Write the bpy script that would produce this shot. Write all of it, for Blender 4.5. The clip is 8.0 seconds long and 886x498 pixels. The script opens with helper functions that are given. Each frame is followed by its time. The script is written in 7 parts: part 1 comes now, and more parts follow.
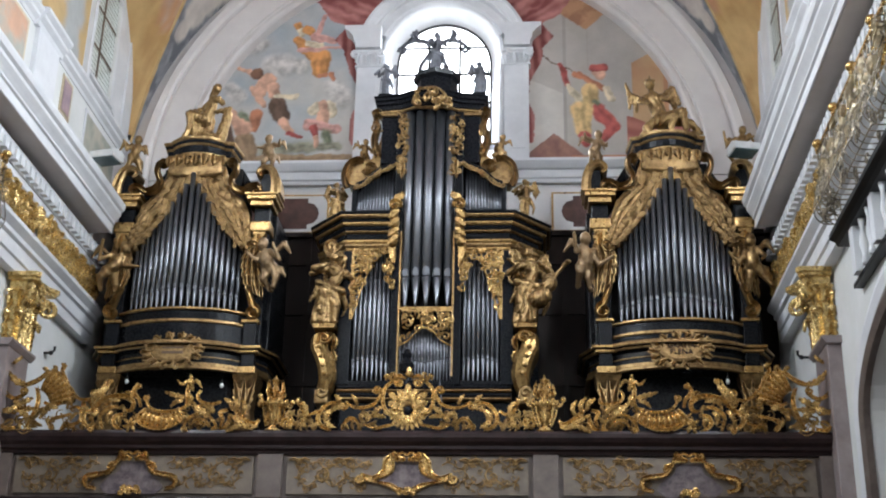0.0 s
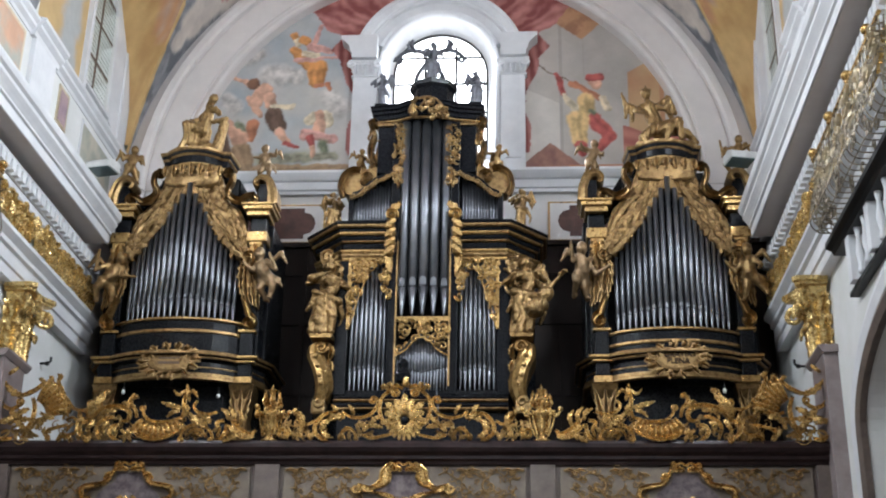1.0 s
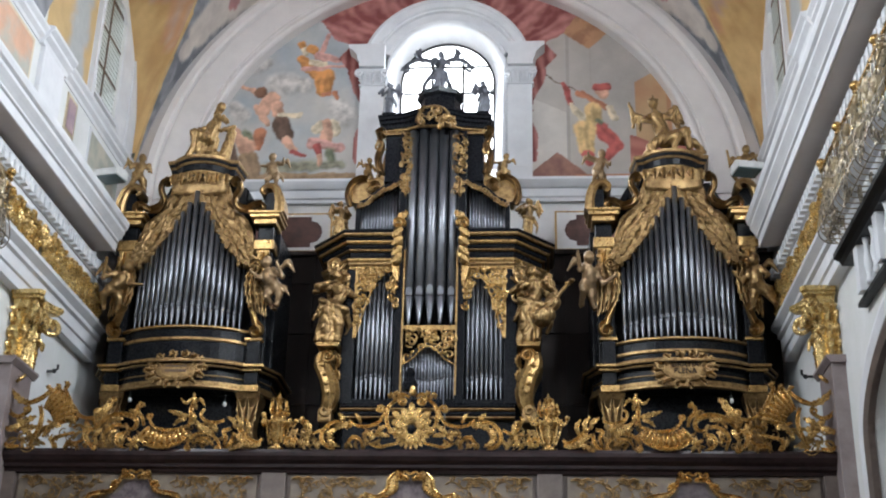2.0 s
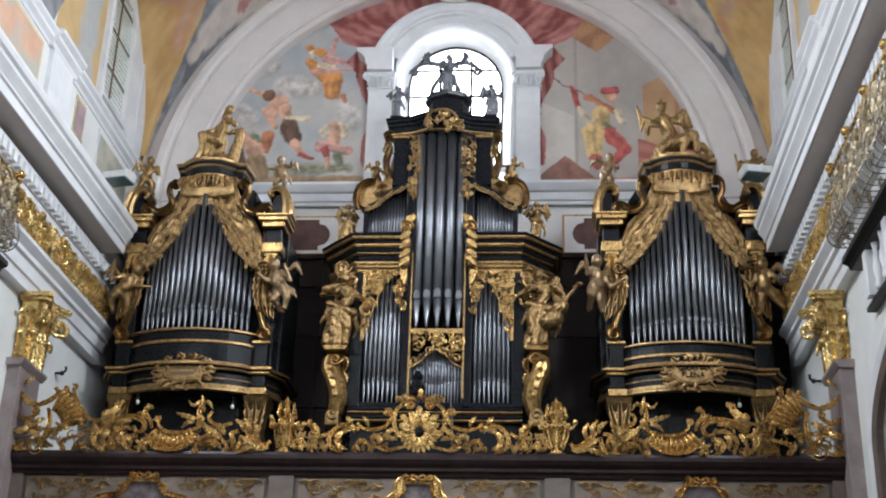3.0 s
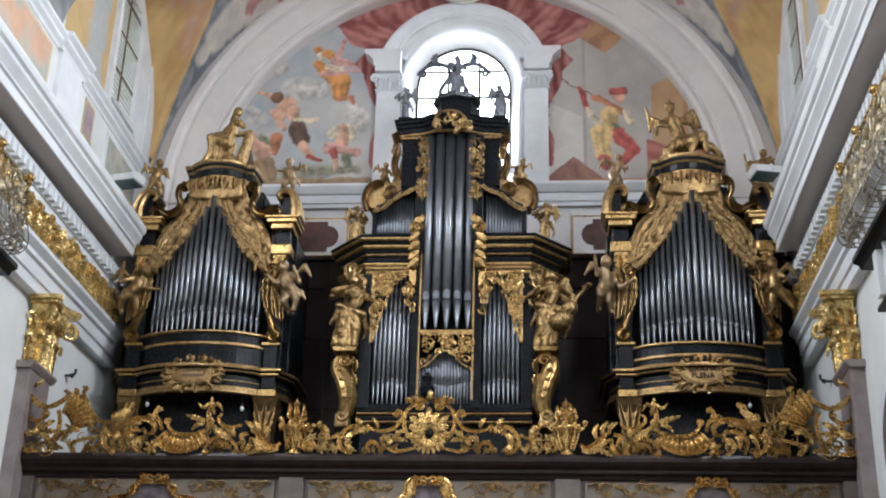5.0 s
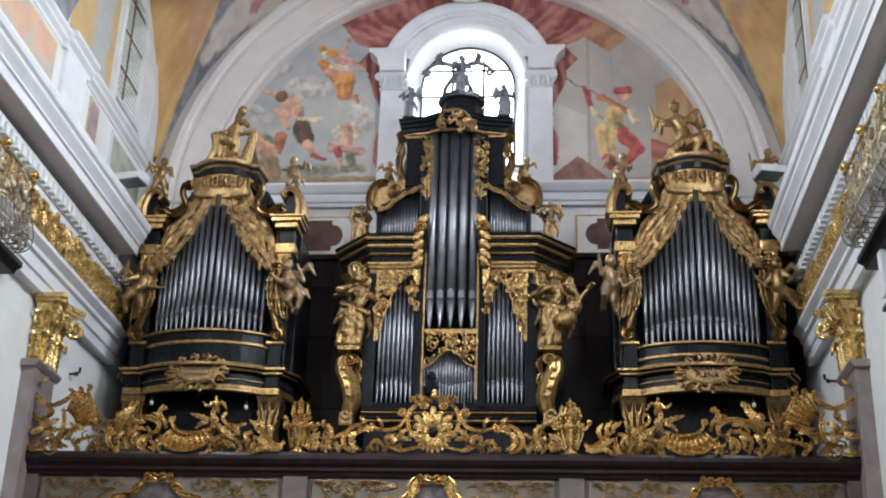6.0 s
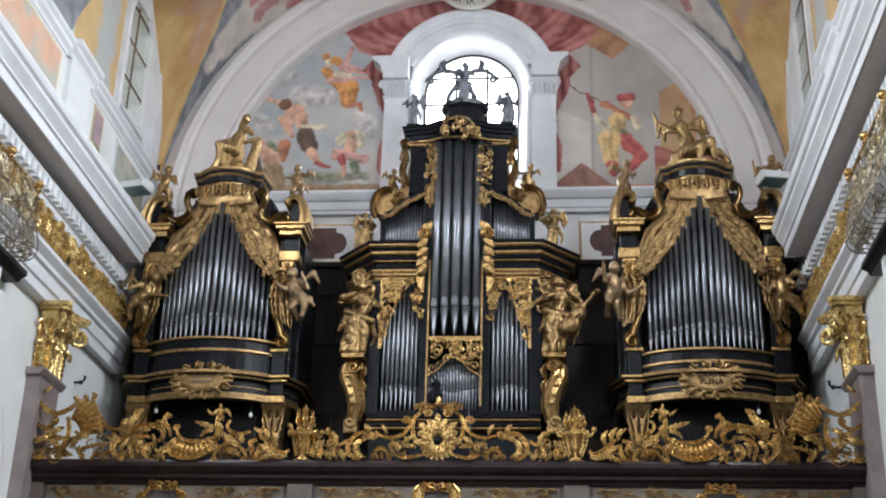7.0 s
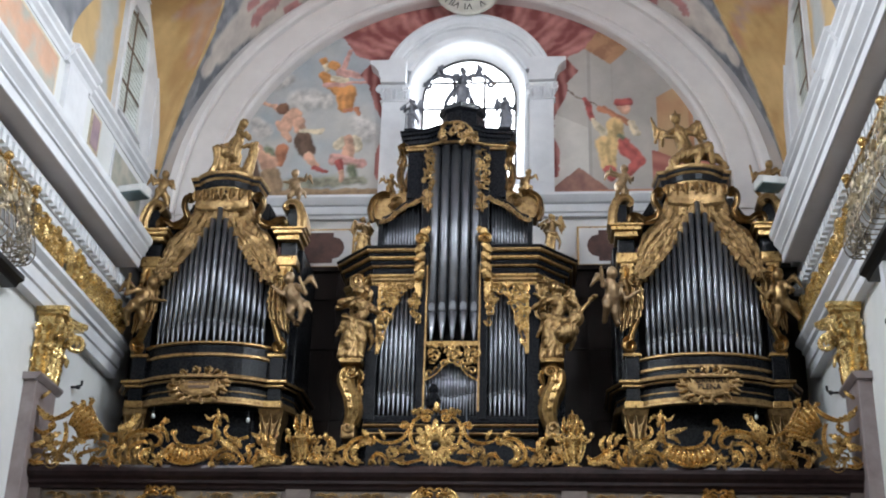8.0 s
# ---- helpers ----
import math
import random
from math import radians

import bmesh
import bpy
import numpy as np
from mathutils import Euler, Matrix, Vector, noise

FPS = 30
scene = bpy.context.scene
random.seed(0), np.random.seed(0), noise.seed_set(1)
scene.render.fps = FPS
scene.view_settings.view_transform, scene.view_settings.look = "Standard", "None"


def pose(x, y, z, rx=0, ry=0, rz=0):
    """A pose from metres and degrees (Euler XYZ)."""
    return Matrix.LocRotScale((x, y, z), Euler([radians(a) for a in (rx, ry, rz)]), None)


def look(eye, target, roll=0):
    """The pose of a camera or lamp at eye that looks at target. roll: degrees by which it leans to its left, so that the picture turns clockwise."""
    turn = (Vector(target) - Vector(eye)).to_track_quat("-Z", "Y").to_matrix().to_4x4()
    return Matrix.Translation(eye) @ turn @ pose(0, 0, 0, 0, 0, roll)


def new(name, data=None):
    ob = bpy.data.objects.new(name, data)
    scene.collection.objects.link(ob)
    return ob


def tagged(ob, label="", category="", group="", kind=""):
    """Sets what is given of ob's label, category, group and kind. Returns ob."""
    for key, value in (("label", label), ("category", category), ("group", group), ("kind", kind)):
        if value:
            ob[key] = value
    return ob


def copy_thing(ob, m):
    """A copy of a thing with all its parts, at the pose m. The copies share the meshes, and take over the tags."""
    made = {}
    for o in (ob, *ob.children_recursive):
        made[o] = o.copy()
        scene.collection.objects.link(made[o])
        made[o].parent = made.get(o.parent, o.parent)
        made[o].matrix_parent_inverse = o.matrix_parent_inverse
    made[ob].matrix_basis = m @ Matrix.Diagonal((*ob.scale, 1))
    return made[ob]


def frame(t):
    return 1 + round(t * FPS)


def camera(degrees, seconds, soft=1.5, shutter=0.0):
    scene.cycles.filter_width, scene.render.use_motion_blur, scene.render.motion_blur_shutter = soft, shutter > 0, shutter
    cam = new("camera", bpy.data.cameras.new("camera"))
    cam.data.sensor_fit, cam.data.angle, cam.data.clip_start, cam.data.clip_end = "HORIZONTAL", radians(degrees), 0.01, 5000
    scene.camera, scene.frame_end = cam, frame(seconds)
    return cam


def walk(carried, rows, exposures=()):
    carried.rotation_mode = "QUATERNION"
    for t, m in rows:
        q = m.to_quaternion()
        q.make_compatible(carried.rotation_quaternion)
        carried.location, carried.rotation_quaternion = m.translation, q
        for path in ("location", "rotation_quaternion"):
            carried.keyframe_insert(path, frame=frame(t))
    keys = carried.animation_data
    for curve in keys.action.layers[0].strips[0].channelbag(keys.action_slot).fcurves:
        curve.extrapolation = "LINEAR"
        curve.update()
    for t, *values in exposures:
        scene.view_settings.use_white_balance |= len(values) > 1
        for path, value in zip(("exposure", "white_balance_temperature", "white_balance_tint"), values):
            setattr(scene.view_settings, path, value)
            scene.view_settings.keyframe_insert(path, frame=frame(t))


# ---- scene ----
# ---- camera ----
cam = camera(38.0, 8.0, soft=2.0)
PATH = [
    (0.0, 2.013, -19.992, 1.604, 3.849, 22.592, -1.162),
    (0.5, 2.028, -19.969, 1.585, 3.799, 22.709, -1.255),
    (1.0, 2.021, -19.994, 1.605, 3.769, 23.019, -1.007),
    (2.5, 1.952, -20.0, 1.6, 3.97, 23.487, -1.434),
    (3.0, 1.939, -20.008, 1.61, 4.057, 23.535, -1.517),
    (3.5, 1.92, -19.997, 1.592, 4.126, 23.652, -1.522),
    (4.0, 1.939, -19.994, 1.598, 4.325, 23.551, -1.553),
    (4.5, 1.922, -19.989, 1.603, 4.405, 23.628, -1.446),
    (6.0, 1.895, -19.993, 1.601, 4.549, 23.571, -1.602),
    (6.5, 1.883, -19.993, 1.613, 4.62, 23.809, -1.64),
    (7.0, 1.897, -20.007, 1.598, 4.783, 23.882, -1.514),
    (7.5, 1.892, -20.02, 1.615, 4.617, 23.935, -1.498),
    (8.0, 1.867, -20.012, 1.63, 4.605, 24.035, -1.492),
]
walk(cam, [(t, pose(x, y, z, 90 + p, r, w)) for t, x, y, z, w, p, r in PATH], exposures=[(0, 0.13), (8, 0.13)])

# ---- light ----
world = bpy.data.worlds.new("sky")
scene.world = world
world.use_nodes = True
nt = world.node_tree
sky = nt.nodes.new("ShaderNodeTexSky")
sky.sky_type = "NISHITA"
sky.sun_disc = False
sky.sun_elevation = radians(42)
sky.sun_rotation = radians(200)
nt.nodes["Background"].inputs[1].default_value = 0.12
nt.links.new(sky.outputs[0], nt.nodes["Background"].inputs[0])

BAYS = (2.9, -6.1, -15.1, -24.1)      # centres of the window bays along the nave
DAY = (0.82, 0.905, 1.0)


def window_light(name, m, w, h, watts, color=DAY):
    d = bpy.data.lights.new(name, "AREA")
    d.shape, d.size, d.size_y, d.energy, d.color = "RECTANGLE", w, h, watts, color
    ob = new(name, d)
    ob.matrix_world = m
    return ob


for yc in BAYS:
    for s in (-1, 1):
        if yc < 0:
            window_light("window_daylight", look((s * 7.12, yc, 16.3), (0, yc + 3.2, 13.0)), 1.4, 2.6, 1340 if s > 0 else 960)
# Added fill lamp behind the view; no source is known there.
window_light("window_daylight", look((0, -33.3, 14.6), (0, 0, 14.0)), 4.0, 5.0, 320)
window_light("window_daylight", look((0, 5.75, 16.3), (0, -3, 12.5)), 1.9, 2.6, 260)

# ---- materials ----


def material(name, color, rough=0.6, metal=0.0, color2=None, scale=4.0, detail=6.0, bump=0.0, bump_scale=40.0, spread=(0.35, 0.65), rough_var=0.1, spec=0.5, random_tint=0.0, stretch=(1, 1, 1), attribute=""):
    m = bpy.data.materials.new(name)
    m.use_nodes = True
    n, l = m.node_tree.nodes, m.node_tree.links
    b = n["Principled BSDF"]
    b.inputs["Metallic"].default_value = metal
    b.inputs["Specular IOR Level"].default_value = spec
    tc = n.new("ShaderNodeTexCoord")
    geo = n.new("ShaderNodeNewGeometry")
    mp = n.new("ShaderNodeMapping")
    mp.inputs["Scale"].default_value = stretch
    l.new(geo.outputs["Position"], mp.inputs["Vector"])
    noise_a = n.new("ShaderNodeTexNoise")
    noise_a.inputs["Scale"].default_value = scale
    noise_a.inputs["Detail"].default_value = detail
    noise_a.inputs["Roughness"].default_value = 0.65
    l.new(mp.outputs[0], noise_a.inputs["Vector"])
    ramp = n.new("ShaderNodeMapRange")
    ramp.inputs[1].default_value, ramp.inputs[2].default_value = spread
    l.new(noise_a.outputs[0], ramp.inputs[0])
    mix = n.new("ShaderNodeMix")
    mix.data_type = "RGBA"
    if color2 is None:
        color2 = tuple(c * 0.8 for c in color)
    mix.inputs[6].default_value = (*color, 1)
    mix.inputs[7].default_value = (*color2, 1)
    l.new(ramp.outputs[0], mix.inputs[0])
    out = mix.outputs[2]
    if attribute:
        at = n.new("ShaderNodeAttribute")
        at.attribute_name = attribute
        mul = n.new("ShaderNodeMix")
        mul.data_type, mul.blend_type = "RGBA", "MULTIPLY"
        mul.inputs[0].default_value = 1
        l.new(at.outputs["Color"], mul.inputs[6])
        l.new(out, mul.inputs[7])
        out = mul.outputs[2]
    if random_tint:
        info = n.new("ShaderNodeObjectInfo")
        mr = n.new("ShaderNodeMapRange")
        mr.inputs[3].default_value, mr.inputs[4].default_value = 1 - random_tint, 1 + random_tint
        l.new(info.outputs["Random"], mr.inputs[0])
        hsv = n.new("ShaderNodeHueSaturation")
        l.new(mr.outputs[0], hsv.inputs["Value"])
        l.new(out, hsv.inputs["Color"])
        out = hsv.outputs[0]
    l.new(out, b.inputs["Base Color"])
    fine = n.new("ShaderNodeTexNoise")
    fine.inputs["Scale"].default_value = bump_scale
    fine.inputs["Detail"].default_value = 4
    l.new(mp.outputs[0], fine.inputs["Vector"])
    rr = n.new("ShaderNodeMapRange")
    rr.inputs[3].default_value, rr.inputs[4].default_value = max(rough - rough_var, 0.03), min(rough + rough_var, 1)
    l.new(fine.outputs[0], rr.inputs[0])
    l.new(rr.outputs[0], b.inputs["Roughness"])
    if bump:
        bp = n.new("ShaderNodeBump")
        bp.inputs["Strength"].default_value = 1
        bp.inputs["Distance"].default_value = bump
        l.new(fine.outputs[0], bp.inputs["Height"])
        l.new(bp.outputs[0], b.inputs["Normal"])
    return m


def glow(name, color, strength):
    m = bpy.data.materials.new(name)
    m.use_nodes = True
    b = m.node_tree.nodes["Principled BSDF"]
    b.inputs["Base Color"].default_value = (*color, 1)
    b.inputs["Emission Color"].default_value = (*color, 1)
    b.inputs["Emission Strength"].default_value = strength
    return m


def glass(name, color, rough):
    m = bpy.data.materials.new(name)
    m.use_nodes = True
    b = m.node_tree.nodes["Principled BSDF"]
    b.inputs["Base Color"].default_value = (*color, 1)
    b.inputs["Transmission Weight"].default_value = 1
    b.inputs["Roughness"].default_value = rough
    b.inputs["IOR"].default_value = 1.1
    return m


GOLD = material("gilding", (0.50, 0.325, 0.125), 0.32, 0.85, (0.15, 0.078, 0.032), 14, bump=0.003, bump_scale=22, spread=(0.42, 0.78), rough_var=0.18)
GOLD_BRIGHT = material("bright_gilding", (0.62, 0.40, 0.145), 0.28, 0.88, (0.22, 0.115, 0.04), 14, bump=0.002, bump_scale=24, spread=(0.45, 0.8), rough_var=0.15)
GOLD_OLD = material("aged_gilding", (0.36, 0.235, 0.10), 0.36, 0.85, (0.09, 0.046, 0.022), 12, bump=0.008, bump_scale=24, spread=(0.42, 0.75), rough_var=0.2)
GOLD_WALL = material("yellow_gilding", (0.68, 0.49, 0.20), 0.28, 0.75, (0.36, 0.23, 0.08), 12, bump=0.003, bump_scale=20, spread=(0.45, 0.8), rough_var=0.15)
GOLD_PEARL = material("pearly_gilding", (0.70, 0.60, 0.42), 0.34, 0.7, (0.40, 0.31, 0.18), 12, bump=0.003, bump_scale=20, spread=(0.45, 0.8))
GOLD_PALE = material("pale_gilding", (0.32, 0.215, 0.115), 0.42, 0.65, (0.13, 0.08, 0.04), 6, bump=0.006, bump_scale=16, spread=(0.4, 0.75))
BLACK = material("blue_black_lacquer", (0.0055, 0.0065, 0.0085), 0.28, 0, (0.009, 0.0095, 0.011), 3, bump=0.0012, bump_scale=30, rough_var=0.14, spec=0.12)
DARKWOOD = material("dark_stained_wood", (0.018, 0.0135, 0.012), 0.5, 0, (0.028, 0.020, 0.017), 2.5, bump=0.002, bump_scale=60, stretch=(1, 1, 0.2), spec=0.15)
TIN = material("tin_pipe_metal", (0.24, 0.25, 0.27), 0.36, 0.92, (0.14, 0.147, 0.162), 3.0, rough_var=0.1, bump=0.0008, bump_scale=18, random_tint=0.14, stretch=(1, 1, 0.3))
TIN_LIP = material("dull_tin_lip", (0.17, 0.177, 0.19), 0.45, 0.85, (0.11, 0.115, 0.125), 5, random_tint=0.1)
# Near-black stands in for shade in pipe mouths and behind the pipes.
SHADOW_GAP = material("shade_black", (0.006, 0.006, 0.006), 0.8)
PLASTER = material("white_plaster", (0.80, 0.79, 0.78), 0.75, 0, (0.70, 0.69, 0.68), 1.3, bump=0.002, bump_scale=25)
WHITE = material("white_painted_stucco", (0.76, 0.765, 0.775), 0.65, 0, (0.66, 0.665, 0.68), 1.6, bump=0.0015, bump_scale=30)
WALLWHITE = material("limewashed_wall", (0.78, 0.78, 0.77), 0.8, 0, (0.68, 0.69, 0.66), 0.8, bump=0.003, bump_scale=18)
PINK = material("pinkish_arch_stucco", (0.77, 0.725, 0.695), 0.7, 0, (0.69, 0.645, 0.62), 1.2, bump=0.002, bump_scale=25)
# Greyer than the white cornice: shade of the underside put into the colour.
SOFFIT = material("soffit_shade_grey", (0.60, 0.56, 0.545), 0.75, 0, (0.53, 0.49, 0.475), 0.9, bump=0.001)
MARBLE_DARK = material("dark_red_marble", (0.035, 0.020, 0.019), 0.34, 0, (0.018, 0.011, 0.011), 5, detail=9, bump=0.0005, spec=0.2)
MARBLE_GREY = material("grey_brown_marble", (0.16, 0.125, 0.105), 0.45, 0, (0.10, 0.075, 0.065), 3.5, detail=9, bump=0.001)
MARBLE_PANEL = material("beige_marble_panel", (0.20, 0.16, 0.12), 0.48, 0, (0.125, 0.097, 0.073), 4.5, detail=9, bump=0.001)
MARBLE_PINK = material("pink_grey_marble", (0.30, 0.25, 0.24), 0.42, 0, (0.21, 0.165, 0.16), 2.5, detail=9, bump=0.001)
FRESCO = material("fresco_plaster", (1.12, 1.12, 1.12), 0.85, 0, (0.98, 0.98, 0.98), 2.2, bump=0.002, bump_scale=20, attribute="paint")
BLACK_IRON = material("black_iron", (0.012, 0.012, 0.013), 0.5, 0.3, bump=0.001)
GILT_IRON = material("gilt_iron_wire", (0.50, 0.43, 0.32), 0.4, 0.8, (0.12, 0.10, 0.08), 9)
FLOOR_STONE = material("nave_stone_floor", (0.34, 0.30, 0.27), 0.35, 0, (0.25, 0.22, 0.20), 1.5, bump=0.001)
PEW_WOOD = material("brown_wood", (0.14, 0.085, 0.05), 0.45, 0, (0.09, 0.05, 0.03), 3, stretch=(1, 1, 0.2))
# Grey-blue paints the window's haze onto the backlit tower carvings.
HAZE_GREY = material("haze_grey", (0.20, 0.21, 0.24), 0.5, 0.4, (0.13, 0.13, 0.14), 8, bump=0.004, bump_scale=20)
SKY_GLOW = glow("bright_sky", (0.93, 0.96, 1.0), 5.0)
FROSTED = glass("leaded_pane_glass", (0.80, 0.84, 0.84), 0.3)
HAZY_SKY = glow("hazy_sky", (0.84, 0.83, 0.78), 0.62)
LAMP_WHITE = material("white_lamp_metal", (0.75, 0.76, 0.74), 0.4, 0, bump=0)
LAMP_GLASS = material("lamp_front_glass", (0.10, 0.15, 0.15), 0.1, 0, bump=0)
MEDALLION = material("dim_medallion_painting", (0.06, 0.043, 0.048), 0.55, 0, (0.19, 0.15, 0.15), 7, detail=4)
DIAL = material("clock_dial", (0.62, 0.60, 0.52), 0.6, 0, (0.5, 0.48, 0.42), 5)

# ---- helpers for meshes ----


def finish(bm, smooth=False):
    if smooth:
        for fc in bm.faces:
            fc.smooth = True
    me = bpy.data.meshes.new("mesh")
    bm.to_mesh(me)
    bm.free()
    return me


def part(name, bm, mat, parent=None, label="", smooth=False):
    me = finish(bm, smooth) if isinstance(bm, bmesh.types.BMesh) else bm
    if not me.materials:
        me.materials.append(mat)
    ob = new(name, me)
    if parent is not None:
        ob.parent = parent
    if label:
        tagged(ob, label)
    return ob


def thing(name, m, label, category, group="", kind=""):
    ob = new(name)
    ob.empty_display_size = 0.2
    ob.matrix_basis = m
    return tagged(ob, label, category, group, kind)


def box(bm, x0, x1, y0, y1, z0, z1, bevel=0.0):
    v = [bm.verts.new(c) for c in ((x0, y0, z0), (x1, y0, z0), (x1, y1, z0), (x0, y1, z0), (x0, y0, z1), (x1, y0, z1), (x1, y1, z1), (x0, y1, z1))]
    fs = [bm.faces.new([v[i] for i in q]) for q in ((3, 2, 1, 0), (4, 5, 6, 7), (0, 1, 5, 4), (1, 2, 6, 5), (2, 3, 7, 6), (3, 0, 4, 7))]
    if bevel:
        es = {e for fc in fs for e in fc.edges}
        bmesh.ops.bevel(bm, geom=list(es), offset=bevel, segments=2, profile=0.6, affect="EDGES")
    return bm


def boxed(*a, **k):
    return box(bmesh.new(), *a, **k)


def loft(bm, rings, closed=True, cap=True):
    """Skin rings of equal counts of points."""
    vs = [[bm.verts.new(p) for p in r] for r in rings]
    n = len(vs[0])
    for a, b in zip(vs, vs[1:]):
        for i in range(n if closed else n - 1):
            j = (i + 1) % n
            bm.faces.new((a[i], a[j], b[j], b[i]))
    if cap and closed:
        bm.faces.new(list(reversed(vs[0])))
        bm.faces.new(vs[-1])
    return bm


def extrude(bm, profile, axis, lo, hi):
    """A closed profile pushed along an axis. For axis y the profile is (x, z), for x (y, z), for z (x, y)."""
    def at(p, c):
        return {"y": (p[0], c, p[1]), "x": (c, p[0], p[1]), "z": (p[0], p[1], c)}[axis]
    loft(bm, [[at(p, lo) for p in profile], [at(p, hi) for p in profile]])
    bmesh.ops.recalc_face_normals(bm, faces=bm.faces)
    return bm


def extruded(*a):
    return extrude(bmesh.new(), *a)


def lathe(bm, profile, n=16, center=(0, 0, 0)):
    cx, cy, cz = center
    loft(bm, [[(cx + r * math.cos(2 * math.pi * i / n), cy + r * math.sin(2 * math.pi * i / n), cz + z) for i in range(n)] for r, z in profile])
    return bm


def sweep(bm, pts, radii, n=6, flat=1.0, groove=False):
    """A tapered rod along a path; flat < 1 thins it in y. groove: a carved moulding with two rims and a hollow between them."""
    pts = [Vector(p) for p in pts]
    k = len(pts)
    section = [(math.cos(2 * math.pi * j / n), math.sin(2 * math.pi * j / n) * flat) for j in range(n)]
    if groove:
        section = [(1.0, 0.0), (0.95, -0.7), (0.74, -1.0), (0.5, -0.5), (0.3, 0.15), (-0.3, 0.15), (-0.5, -0.5), (-0.74, -1.0), (-0.95, -0.7), (-1.0, 0.0), (-0.6, 0.5), (0.6, 0.5)]
        section = [(a, -b * max(flat, 1.0)) for a, b in section]
    rings = []
    for i, p in enumerate(pts):
        t = (pts[min(i + 1, k - 1)] - pts[max(i - 1, 0)]).normalized()
        side = t.cross(Vector((0, 1, 0)))
        side = side.normalized() if side.length > 1e-4 else Vector((1, 0, 0))
        up = side.cross(t).normalized()
        if groove and up.y > 0:
            up = -up
        r = radii[i] if isinstance(radii, (list, tuple)) else radii
        rings.append([p + side * (r * a) + up * (r * b) for a, b in section])
    loft(bm, rings)
    return bm


def curve(points, steps=8):
    """A smooth path through 2D points, as x, z."""
    p = [Vector((a, b)) for a, b in points]
    p = [2 * p[0] - p[1]] + p + [2 * p[-1] - p[-2]]
    out = []
    for i in range(1, len(p) - 2):
        for s in range(steps):
            t = s / steps
            out.append(0.5 * ((2 * p[i]) + (p[i + 1] - p[i - 1]) * t + (2 * p[i - 1] - 5 * p[i] + 4 * p[i + 1] - p[i + 2]) * t * t + (3 * p[i] - p[i - 1] - 3 * p[i + 1] + p[i + 2]) * t ** 3))
    out.append(p[-2])
    return [(q.x, q.y) for q in out]


def spiral(cx, cz, r, a0, turns, steps=22, shrink=0.22):
    """A volute from its outer end inwards; a0 in degrees, turns may be negative."""
    out = []
    for i in range(steps + 1):
        t = i / steps
        a = radians(a0) + turns * 2 * math.pi * t
        rr = r * (1 - (1 - shrink) * t)
        out.append((cx + rr * math.cos(a), cz + rr * math.sin(a)))
    return out


SLIM = [1.0]


def rod(bm, path, r0, r1, y=0.0, bulge=0.0, n=6, flat=0.8, mid=None):
    k = len(path) - 1
    r0, r1, mid = r0 * SLIM[0], r1 * SLIM[0], (mid * SLIM[0] if mid else None)
    pts, rad = [], []
    for i, (x, z) in enumerate(path):
        t = i / k
        pts.append((x, y - bulge * math.sin(math.pi * t), z))
        rad.append((r0 + (r1 - r0) * t) if mid is None else (r0 + (mid - r0) * t * 2 if t < 0.5 else mid + (r1 - mid) * (t * 2 - 1)))
    return sweep(bm, pts, rad, n, flat, n >= 7)


def leaf(bm, path, width, y=0.0, bulge=0.05, lobes=5):
    """An acanthus leaf along a path: a raised midrib, hollow sides and a toothed edge whose tips curl forward."""
    width *= SLIM[0] ** 0.5
    k0 = len(path) - 1
    k = max(lobes, 3) * 3
    rings = []
    for i in range(k + 1):
        t = i / k
        u = t * k0
        a = min(int(u), k0 - 1)
        f = u - a
        x, z = (path[a][0] * (1 - f) + path[a + 1][0] * f, path[a][1] * (1 - f) + path[a + 1][1] * f)
        d = Vector((path[a + 1][0] - path[a][0], path[a + 1][1] - path[a][1])).normalized()
        nx, nz = -d.y, d.x
        tooth = (0.66, 0.88, 1.08)[i % 3] if i < k else 0.3
        w = width * (math.sin(math.pi * min(0.16 + t * 0.84, 1)) ** 0.7 * tooth + 0.04)
        rise = -bulge * math.sin(math.pi * min(t + 0.12, 1)) - bulge * 0.9 * t ** 4
        lead = width * 0.35 * (tooth - 0.55)
        ex, ez = x + d.x * lead, z + d.y * lead
        rings.append([(ex - nx * w, y + rise * 0.45 - 0.2 * bulge * tooth, ez - nz * w), (x - nx * w * 0.5, y + rise * 0.75, z - nz * w * 0.5), (x - nx * w * 0.12, y + rise * 0.35, z - nz * w * 0.12), (x, y + rise * 1.15, z),
                      (x + nx * w * 0.12, y + rise * 0.35, z + nz * w * 0.12), (x + nx * w * 0.5, y + rise * 0.75, z + nz * w * 0.5), (ex + nx * w, y + rise * 0.45 - 0.2 * bulge * tooth, ez + nz * w), (x, y + 0.03, z)])
    loft(bm, rings)
    return bm


